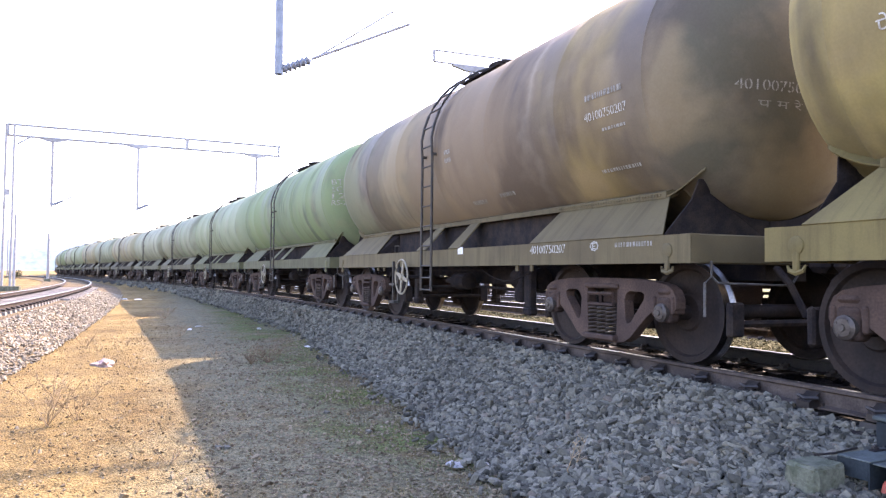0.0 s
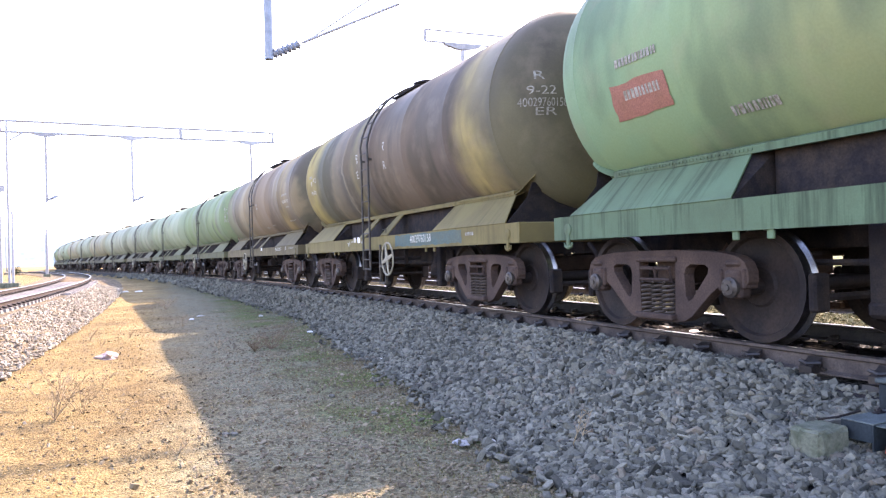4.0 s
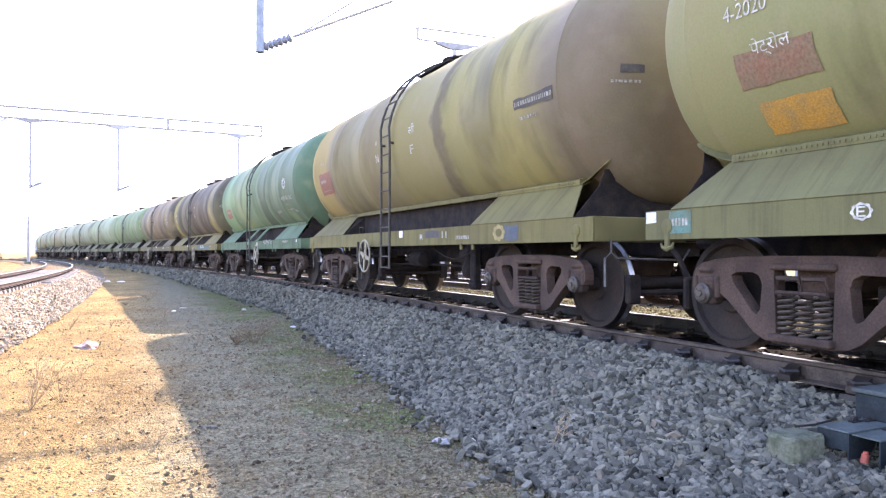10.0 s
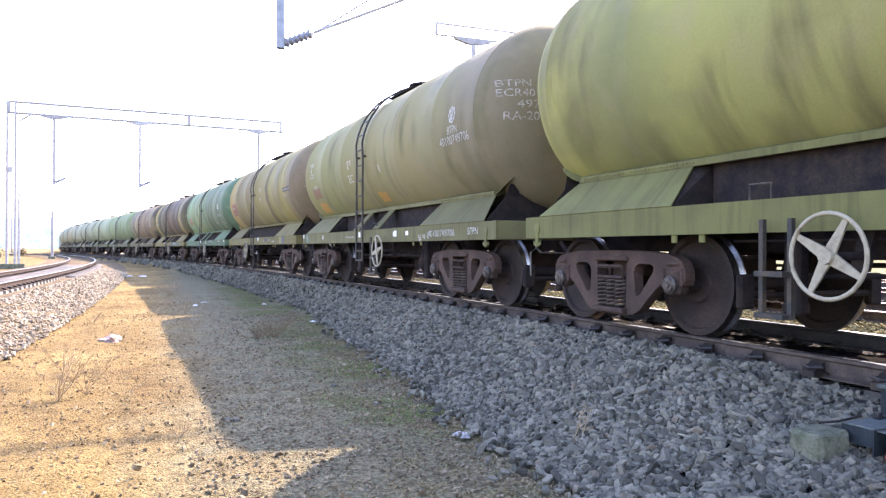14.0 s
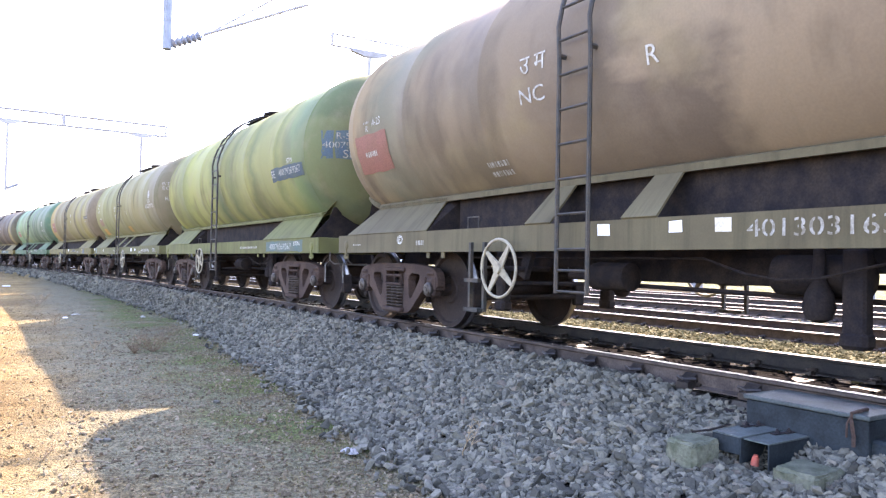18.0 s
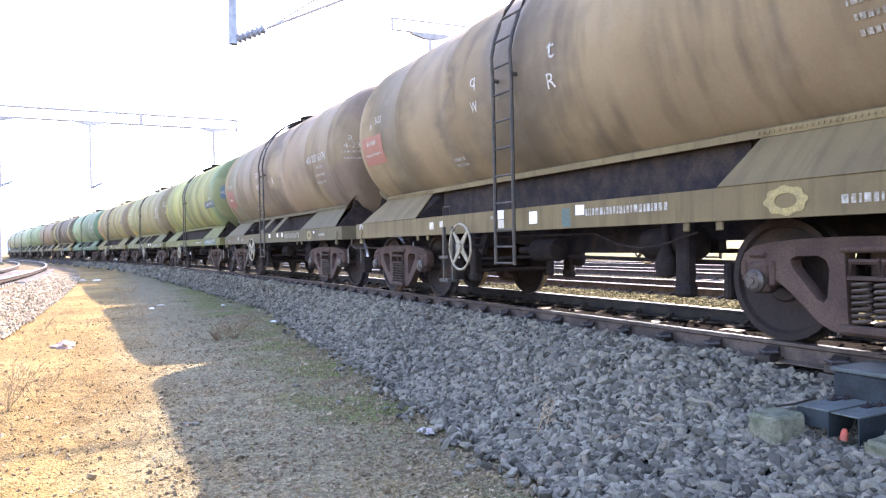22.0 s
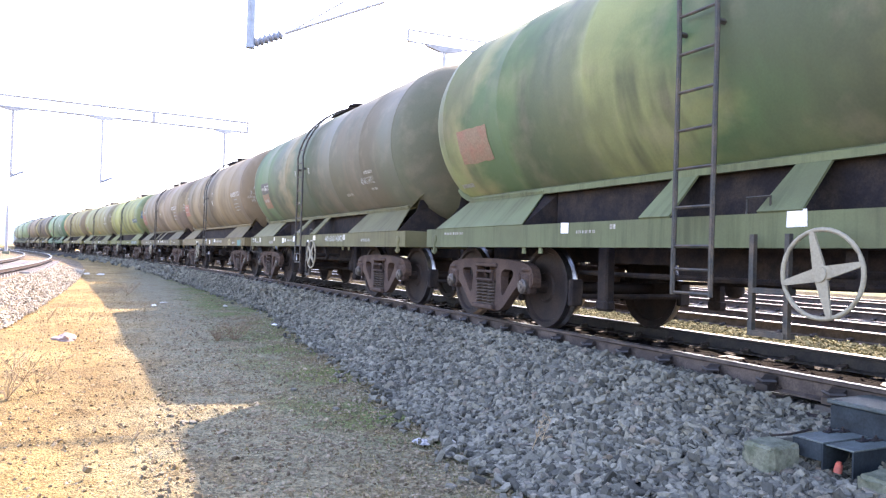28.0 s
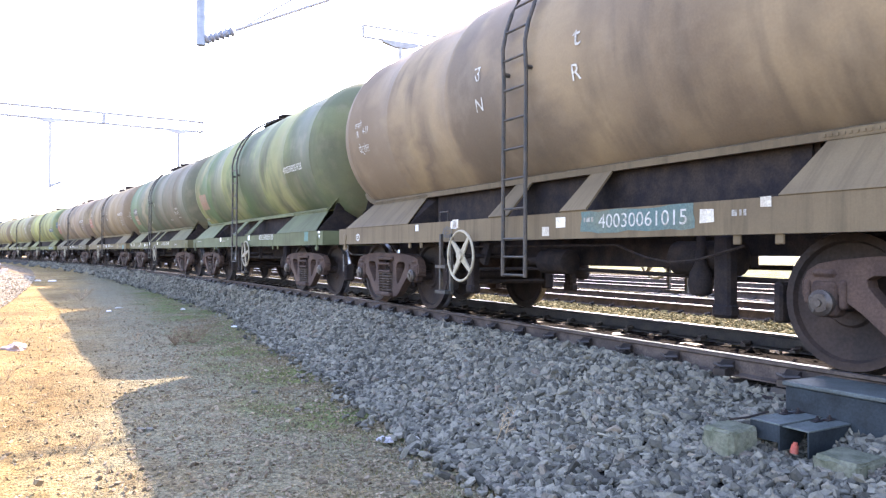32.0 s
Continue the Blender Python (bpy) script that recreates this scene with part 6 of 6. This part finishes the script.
near = thing("overhead_portal", "blue-grey steel portal hanging an overhead-line arm beside the track", "overhead portal")
bm = bmesh.new()
boom(bm, -13.0, 19.0, PORTAL_A, 9.6, 0.2, 0.035)
part("boom", bm, M_GALV, near)
for x in (-13.0, 19.0):
    bm = bmesh.new()
    for dx, dy in ((-0.2, 0), (0.2, 0), (-0.2, 0.5), (0.2, 0.5)):
        box(bm, x + dx - 0.05, x + dx + 0.05, PORTAL_A + dy - 0.05, PORTAL_A + dy + 0.05, -0.6, 9.6)
    part("upright", bm, M_GALV, near)
drop_arm(near, -3.88, PORTAL_A, 9.4, 4.75, 0.085, M_MAST)
bracket(near, -3.88, PORTAL_A, 4.82, 2.7, M_WIRE)

far = thing("overhead_portal", "slender grey twin-tube portal spanning the yard tracks with hanging arms", "overhead portal")
bm = bmesh.new()
boom(bm, -14.2, 1.0, PORTAL_B, 9.0, 0.62, 0.07, 0.07)
part("boom", bm, M_GALV, far)
bm = bmesh.new()
for dx in (-0.2, 0.2):
    box(bm, -14.05 + dx - 0.055, -14.05 + dx + 0.055, PORTAL_B - 0.07, PORTAL_B + 0.07, -0.35, 9.0)
tube(bm, [(-13.7, PORTAL_B, 7.9), (-13.0, PORTAL_B, 8.4)], 0.05, 6)
tube(bm, [(0.9, PORTAL_B + 1.06, 8.36), (0.9, PORTAL_B + 1.06, 9.02)], 0.07, 6)
box(bm, -14.26, -13.98, PORTAL_B - 0.12, PORTAL_B - 0.06, 5.0, 5.35)
part("upright", bm, M_GALV, far)
bm = bmesh.new()
box(bm, -15.1, -13.7, PORTAL_B - 0.6, PORTAL_B + 0.6, -0.5, -0.05, 0.03)
part("footing", bm, M_CONCRETE, far, "concrete footing")
for x in (-11.95, -7.45, -0.5):
    yy = PORTAL_B + 0.07 * (x + 14.2)
    drop_arm(far, x, yy, 8.38, 4.45, 0.075, M_GALV)
    bracket(far, x, yy, 4.55, 2.2, M_WIRE)

side = thing("overhead_portal", "grey twin-tube boom showing above the tank wagons", "overhead portal")
bm = bmesh.new()
boom(bm, 3.1, 22.0, 24.2, 9.0, 0.42, 0.035)
part("boom", bm, M_GALV, side)
bm = bmesh.new()
box(bm, 21.8, 22.2, 24.0, 24.4, -0.4, 9.0)
part("upright", bm, M_GALV, side)
drop_arm(side, 4.55, 24.2, 8.56, 5.0, 0.075, M_GALV)
bracket(side, 4.55, 24.2, 5.1, 2.3, M_WIRE)

wires = thing("overhead_wire", "thin copper contact and catenary wires over the train's track", "wire")
for x_of, z, sag in ((lambda y: line_x(y) - 0.1, 5.62, 0.0), (lambda y: line_x(y) - 0.1, 6.6, 0.7)):
    bm = bmesh.new()
    pts = []
    for i in range(-6, 60):
        y = i * 4.0
        f = ((y - PORTAL_A) / 32.0) % 1.0
        pts.append((x_of(y), y, z - sag * 4 * f * (1 - f)))
    tube(bm, pts, 0.009, 4)
    part("wire", bm, M_WIRE, wires)

# slim posts by the side track and far along it
for x, y, h, r in ((-13.33, 44.0, 4.2, 0.07), (-16.5, 80.0, 4.8, 0.14), (-27.0, 120.0, 6.0, 0.1)):
    p = thing("line_post", "slim pale post beside the side track", "post", "line posts", Matrix.Translation((x, y, ground_z(x, y) - 0.1)))
    bm = bmesh.new()
    turned(bm, [(0, r), (h, r * 0.8)], 10, axis="z")
    part("shaft", bm, M_GALV, p, "", 50)
    bm = bmesh.new()
    box(bm, -0.3, 0.3, -0.3, 0.3, 0, 0.35, 0.03)
    part("footing", bm, M_CONCRETE, p)

# ---- point machine and concrete blocks by the rail ----
pm = thing("point_machine", "long grey-green steel point machine box beside the rail", "point machine", at=pose(-1.26, 2.995, -0.05, 0, 0, 2.5))
bm = bmesh.new()
box(bm, -0.215, 0.215, -0.42, 0.42, -0.36, -0.032, 0.008)
box(bm, -0.17, 0.2, -0.8, -0.4, -0.36, -0.15, 0.02)
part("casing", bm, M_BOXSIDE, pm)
bm = bmesh.new()
box(bm, -0.23, 0.23, -0.435, 0.435, -0.03, 0.0, 0.006)
part("lid", bm, M_BOX, pm, "flat lid, paler than the casing")
bm = bmesh.new()
tube(bm, [(-0.05, -0.33, 0.012), (-0.16, -0.335, 0.01), (-0.235, -0.33, 0.004), (-0.245, -0.335, -0.05), (-0.238, -0.345, -0.14), (-0.25, -0.35, -0.2)], 0.012, 5)
tube(bm, [(-0.236, -0.335, 0.0), (-0.25, -0.31, -0.06), (-0.24, -0.30, -0.15)], 0.007, 5)
part("strap", bm, M_BOGIE, pm, "frayed hanging strap")
bm = bmesh.new()
for yy in (0.36, 0.42):
    tube(bm, [(-0.222, yy, -0.19), (-0.25, yy, -0.20), (-0.25, yy, -0.26)], 0.007, 5)
tube(bm, [(-0.25, 0.36, -0.2), (-0.25, 0.42, -0.2)], 0.007, 5)
part("hasp", bm, M_CAP, pm, "small bright steel hasp")
bm = bmesh.new()
tube(bm, [(0.1, 0.42, -0.22), (0.12, 1.25, -0.22), (0.36, 1.3, -0.20)], 0.022, 8)
part("detector_rod", bm, M_BLACK, pm, "dark rod to the point blades")


def cover(x, y, z, turn, sx, sy, front, label):
    """A folded steel cover, open towards the path where front is false."""
    c = thing("steel_cover", label, "cover", "steel covers", pose(x, y, z, 0, 0, turn))
    bm = bmesh.new()
    box(bm, -sx, sx, -sy, sy, 0.0, 0.010, 0.002)
    part("plate", bm, M_BOX, c)
    bm = bmesh.new()
    box(bm, -sx + 0.002, sx, -sy + 0.002, -sy + 0.012, -0.16, -0.002)
    if front:
        box(bm, -sx + 0.002, -sx + 0.012, -sy + 0.014, sy, -0.11, -0.002)
    box(bm, sx - 0.02, sx - 0.01, -sy + 0.014, sy, -0.16, -0.002)
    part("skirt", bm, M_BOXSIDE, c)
    for dx, dy in ((0.35, 0.55), (0.8, 0.35)):
        bm = bmesh.new()
        box(bm, dx * sx - 0.05, dx * sx + 0.05, dy * sy - 0.022, dy * sy + 0.022, 0.011, 0.019, 0.003)
        turned(bm, [(0.019, 0.014), (0.032, 0.014), (0.033, 0.007), (0.045, 0.007)], 6, (dx * sx, dy * sy, 0), "z")
        part("bolt", bm, M_BLACK, c)


cover(-1.71, 3.228, -0.255, 3, 0.225, 0.108, True, "flat grey steel cover plate over the point rods")
cover(-1.695, 3.015, -0.26, 3, 0.225, 0.09, False, "flat grey steel cover plate with folded skirt")
bm = bmesh.new()
tube(bm, [(-2.05, 3.40, -0.262), (-1.95, 3.33, -0.242), (-1.72, 3.36, -0.235)], 0.008, 5)
tagged(part("cable", bm, M_BLACK, None), "thin black cable lying over block and cover", "cable")


def block(x, y, z, turn, sx, sy, sz, label):
    rng = random.Random(int(x * 100))
    bm = bmesh.new()
    box(bm, -sx, sx, -sy, sy, -sz, 0, 0.025)
    bmesh.ops.subdivide_edges(bm, edges=bm.edges[:], cuts=3, use_grid_fill=True)
    for v in bm.verts:
        v.co += Vector((rng.uniform(-1, 1), rng.uniform(-1, 1), rng.uniform(-1, 1))) * 0.007
    ob = part("concrete_block", bm, M_CONCRETE, None, "", 30, pose(x, y, z, 2, -2, turn))
    tagged(ob, label, "concrete block", "concrete blocks")


block(-2.085, 3.36, -0.29, 2, 0.135, 0.12, 0.3, "weathered concrete block half sunk in the ballast")
block(-1.88, 2.67, -0.335, 4, 0.165, 0.14, 0.3, "mossy concrete block beside the point machine")
bm = bmesh.new()
turned(bm, [(-0.03, 0.026), (0.022, 0.021), (0.026, 0.015), (0.038, 0.015)], 14, (0, 0, 0), "z")
tagged(part("red_plug", bm, M_RED, None, "", 40, pose(-1.885, 3.035, -0.385, 6, 4, 0)), "small red plug under the steel cover", "plug")

# ---- litter, twigs and scrub on the path ----
M_PLASTIC = worn("crumpled_plastic", (0.36, 0.265, 0.235), (0.26, 0.20, 0.17), 0.6)
M_PLASTICBLUE = worn("pale_plastic_wrapper", (0.40, 0.385, 0.38), (0.24, 0.25, 0.29), 0.45, 0, 20)
M_CARD = worn("dirty_card", (0.46, 0.45, 0.40), (0.32, 0.30, 0.26), 0.8, 0, 18)


def crumple(name, label, category, x, y, size, material, seed, tall=0.35):
    rng = random.Random(seed)
    bm = bmesh.new()
    bmesh.ops.create_icosphere(bm, subdivisions=3, radius=1)
    for v in bm.verts:
        d = 1 + 0.55 * noise.noise(v.co * 1.7 + Vector((seed, 0, 0))) + 0.3 * noise.noise(v.co * 4.1)
        v.co = Vector((v.co.x * d * size, v.co.y * d * size * 0.7, max(v.co.z * d, -0.2) * size * tall))
    ob = part(name, bm, material, None, "", 20, pose(x, y, path_z(x, y) + size * 0.05 + (0.03 if x > -4 else 0), 0, 0, rng.uniform(0, 180)))
    tagged(ob, label, category)


crumple("plastic_bag", "crumpled pale plastic bag on the dry dirt", "bag", -6.83, 13.68, 0.2, M_PLASTIC, 3, 0.5)
crumple("wrapper", "crumpled pale blue plastic wrapper by the ballast", "wrapper", -3.62, 5.56, 0.07, M_PLASTICBLUE, 5, 0.5)
crumple("wrapper", "flattened white wrapper by the ballast", "wrapper", -3.40, 5.47, 0.06, M_CARD, 8, 0.5)
crumple("paper_scrap", "small white scrap on the shaded path", "scrap", -3.0, 15.4, 0.08, M_WHITE, 9, 0.3)
crumple("paper_scrap", "small white scrap among dirt", "scrap", -5.2, 21.0, 0.09, M_WHITE, 12, 0.3)
stones("pebble", [(-6.13, 5.45, path_z(-6.13, 5.45) + 0.02)], 0.05, M_CLOD, "lone brown pebble on the lit dirt", "pebble")


def twig_bush(x, y, h, seed, label, count=7, spread=1.0, material=M_TWIG):
    rng = random.Random(seed)
    b = thing("dry_weed", label, "weed", "dry weeds", Matrix.Translation((x, y, path_z(x, y) - 0.01)))
    for _ in range(count):
        bm = bmesh.new()
        a, lean = rng.uniform(0, 6.28), rng.uniform(0.3, 1.3) * spread
        pts = [Vector((0, 0, 0))]
        for i in range(5):
            pts.append(pts[-1] + Vector((math.cos(a) * lean * rng.uniform(0.1, 0.3), math.sin(a) * lean * rng.uniform(0.1, 0.3), rng.uniform(0.14, 0.24))) * h)
            a += rng.uniform(-0.6, 0.6)
        tube(bm, pts, [0.0045, 0.004, 0.0032, 0.0028, 0.0022, 0.0012], 5)
        for i in (2, 3, 4):
            for _k in range(4):
                e = pts[i] + Vector((rng.uniform(-1, 1), rng.uniform(-1, 1), rng.uniform(0.3, 1))) * 0.16 * h
                tube(bm, [pts[i], (pts[i] + e) / 2 + Vector((0, 0, 0.01)), e], [0.0024, 0.002, 0.001], 4)
        tagged(part("stem", bm, material, b), kind="stuff")


twig_bush(-7.01, 8.55, 0.58, 1, "leafless dry weed standing in the lit dirt", 9, 0.55)
twig_bush(-6.75, 8.75, 0.45, 2, "small dry weed beside a larger one", 5, 0.6)
twig_bush(-4.12, 13.2, 0.32, 3, "dry twiggy weed in the train's shade", 22, 1.5, M_TWIGSHADE)
twig_bush(-4.42, 13.1, 0.2, 4, "low dry weed in the train's shade", 16, 1.3, M_TWIGSHADE)
twig_bush(-3.0, 4.75, 0.42, 5, "single dry stalk rising from the ballast foot", 2)
twig_bush(-7.4, 17.0, 0.3, 6, "low dry weed on the sunny path", 6)
twig_bush(-5.5, 19.0, 0.35, 7, "brown dry weed on the path", 8)
for i in range(7):
    rng = random.Random(40 + i)
    twig_bush(rng.uniform(-8, -4.6), rng.uniform(6, 26), rng.uniform(0.12, 0.22), 50 + i, "tiny dry weed on the trodden path", 4)

twig_bush(-5.83, 25.8, 0.42, 8, "brown dry weed spread over the far path", 18)


def stick(pts, r, label):
    bm = bmesh.new()
    tube(bm, [(x, y, path_z(x, y) + r * 0.8 + h) for x, y, h in pts], [r * (1 - 0.12 * i) for i in range(len(pts))], 6)
    tagged(part("stick", bm, M_STICK, None, "", 50), label, "stick", "fallen sticks")


M_STICK = worn("weathered_stick", (0.11, 0.085, 0.06), (0.18, 0.145, 0.10), 0.9)
stick([(-4.74, 6.36, 0), (-4.62, 6.19, 0.012), (-4.50, 6.06, 0.004), (-4.36, 5.87, 0.01), (-4.26, 5.73, 0)], 0.006, "thin dark stick lying on the shaded path")
stick([(-4.98, 5.80, 0), (-4.88, 5.79, 0.008), (-4.74, 5.75, 0)], 0.006, "short dark stick on the shaded path")
stick([(-5.60, 6.30, 0), (-5.45, 6.22, 0.006), (-5.36, 6.10, 0)], 0.005, "short dark stick on the shaded path")
for x, y, r, m in ((-2.85, 10.4, 0.05, M_CARD), (-4.92, 21.9, 0.10, M_CARD), (-3.41, 20.4, 0.09, M_CARD), (-7.7, 39.8, 0.16, M_WHITE), (-7.05, 39.1, 0.16, M_WHITE), (-8.2, 41.6, 0.16, M_WHITE), (-2.94, 6.2, 0.022, M_WHITE)):
    crumple("paper_scrap", "pale paper scrap on the ground beside the track", "scrap", x, y, r, m, int(-x * 10), 0.35)
for x, y in ((-5.40, 6.89), (-5.33, 6.84), (-3.83, 4.48), (-3.70, 4.55), (-3.58, 6.09), (-4.1, 8.3), (-3.9, 7.2)):
    stones("loose_stone", [(x, y, path_z(x, y) - 0.012)], 0.045, M_STONE, "grey ballast stone lying loose on the path", "stone")

clods = []
rng = random.Random(77)
for _ in range(7600):
    y = 3 + 24 * rng.random() ** 1.7
    x = rng.uniform(-8.6, line_x(y) - toe(y) + 0.4)
    clods.append((x, y, path_z(x, y)))
stones("dirt_clod", clods[:3700], 0.010, M_CLOD, "small dirt clods and grit strewn over the path", "grit", 0.55)
stones("dirt_clod", clods[3700:], 0.014, M_CLOD, "pebbles and clods strewn over the path", "grit", 0.6)

coarse = []
for _ in range(1500):
    y = 3.2 + 19 * rng.random() ** 1.6
    x = rng.uniform(-8.4, line_x(y) - toe(y) + 0.2)
    coarse.append((x, y, path_z(x, y)))
stones("dirt_clod", coarse, 0.015, M_LITTER, "dark brown clods and dry leaf litter strewn over the path", "litter", 0.65)

grit = []
for _ in range(5000):
    y = 3 + 13 * rng.random() ** 1.5
    x = line_x(y) - toe(y) + 0.25 - rng.expovariate(1.3)
    if x > -7.5:
        grit.append((x, y, path_z(x, y)))
stones("path_gravel", grit, 0.011, M_GRIT, "fine grey gravel trodden into the path beside the ballast", "gravel", 0.35)
lumps = []
for _ in range(4200):
    y = 3 + 15 * rng.random() ** 1.5
    x = line_x(y) - toe(y) + 0.1 - 2.6 * rng.random() ** 1.3
    lumps.append((x, y, path_z(x, y)))
stones("path_gravel", lumps, 0.0165, M_GRIT, "coarse grey-brown gravel and crumbs pressed into the shaded path", "gravel", 0.55)


def blades(name, spots, h, material, label):
    rng = np.random.default_rng(len(spots))
    k = len(spots)
    p = np.array(spots)
    a = rng.random(k) * 6.283
    hh = h * (0.4 + rng.random(k))
    lean = rng.normal(0, 0.5, (k, 2)) * hh[:, None]
    w = 0.0035 + 0.003 * rng.random(k)
    side = np.stack([np.cos(a) * w, np.sin(a) * w, np.zeros(k)], 1)
    tip = p + np.concatenate([lean, hh[:, None]], 1)
    mid = p + np.concatenate([lean * 0.35, hh[:, None] * 0.6], 1)
    v = np.stack([p - side, p + side, mid + side * 0.7, mid - side * 0.7, tip], 1).reshape(-1, 3)
    f = []
    for i in range(k):
        b = i * 5
        f += [(b, b + 1, b + 2, b + 3), (b + 3, b + 2, b + 4)]
    me = bpy.data.meshes.new(name)
    me.from_pydata(v.tolist(), [], f)
    me.materials.append(material)
    tagged(new(name, me), label, "grass", "", "stuff")


tufts = []
rng = random.Random(5)
for _ in range(300):
    y = 4.2 + 15 * rng.random() ** 1.3
    x = line_x(y) - toe(y) + 0.2 - rng.expovariate(1.1)
    if x < -7.5:
        continue
    for _k in range(26):
        xx, yy = x + rng.gauss(0, 0.16), y + rng.gauss(0, 0.16)
        tufts.append((xx, yy, path_z(xx, yy) - 0.004))
blades("grass", tufts, 0.02, M_GRASS, "sparse short dry and green grass along the ballast foot")

# ---- distance ----
def scrub(x, y, h, seed):
    rng = random.Random(seed)
    b = thing("bush", "dark far-off scrub bush beyond the side track", "bush", "far bushes", Matrix.Translation((x, y, ground_z(x, y) - 0.05)))
    bm = bmesh.new()
    for _ in range(5):
        a = rng.uniform(0, 6.28)
        tube(bm, [(0, 0, 0), (math.cos(a) * 0.2 * h, math.sin(a) * 0.2 * h, 0.45 * h), (math.cos(a) * 0.45 * h, math.sin(a) * 0.45 * h, 0.8 * h)], [0.05 * h, 0.03 * h, 0.012 * h], 5)
    part("trunk", bm, M_TWIG, b)
    bm = bmesh.new()
    for _ in range(420):
        c = Vector((rng.gauss(0, 0.38), rng.gauss(0, 0.38), abs(rng.gauss(0.55, 0.25)))) * h
        u = Vector((rng.uniform(-1, 1), rng.uniform(-1, 1), rng.uniform(-1, 1))).normalized() * 0.09 * h
        v = u.cross(Vector((rng.uniform(-1, 1), rng.uniform(-1, 1), rng.uniform(-1, 1)))).normalized() * 0.05 * h
        bm.faces.new([bm.verts.new(c + q) for q in (u, v, -u, -v)])
    part("crown", bm, M_LEAF, b)


for i, (x, y, h) in enumerate(((-25, 98, 1.2), (-26.6, 103, 1.4), (-28.5, 100, 1.1), (-34, 110, 1.3), (-39, 120, 1.4), (-24.6, 112, 1.1), (-46, 118, 1.5), (-55, 130, 1.6))):
    scrub(x, y, h, i)


def hills():
    bm = bmesh.new()
    prev = None
    for i in range(60):
        a = radians(-70 + i * 2.4)
        d = 1500
        h = 42 + 26 * noise.noise((i * 0.16, 2.0, 0)) + 7 * noise.noise((i * 0.6, 5.0, 0)) + 40 * (1 - smooth(18, 32, i))
        x, y = EYE[0] + d * math.sin(a), d * math.cos(a)
        ring = [bm.verts.new((x, y, -3)), bm.verts.new((x * 1.04, y * 1.04, h * 0.6)), bm.verts.new((x * 1.12, y * 1.12, h)), bm.verts.new((x * 1.3, y * 1.3, -3))]
        if prev:
            for j in range(3):
                bm.faces.new((prev[j], ring[j], ring[j + 1], prev[j + 1]))
        prev = ring
    tagged(part("hills", bm, M_HILL, None, "", 60), "low pale hills far beyond the yard", "hills", "", "structure")


# distance haze is mixed into this bluish hillside colour
M_HILL = worn("hazed_hillside", (0.27, 0.34, 0.37), (0.22, 0.29, 0.32), 0.95, 0, 0.01, 0.08, gloss=0.0)
hills()


def motions():
    """The train rolls away along its track; the wheels of the wagons that pass turn."""
    for i, (w, back) in WAGONS.items():
        rows = []
        for t in range(0, 33):
            y = 5.23 + HALF - PITCH * i + gone(t)
            rows.append((t, pose(line_x(y), y, 0, 0, 0, line_turn(y) + (180 if back else 0))))
        walk(w, rows)
        if i < -1 or i > 10:
            continue
        for bog in w.children:
            for ws in bog.children:
                if ws.name.startswith("wheelset"):
                    y = ws.matrix_basis.translation.y
                    rows = []
                    for k in range(193):
                        t = k / 6
                        turn = -math.degrees(gone(t) / 0.497) * (-1 if back else 1)
                        rows.append((t, Matrix.Translation((0, y, 0.5)) @ Matrix.Rotation(radians(turn), 4, "X")))
                    walk(ws, rows)


motions()
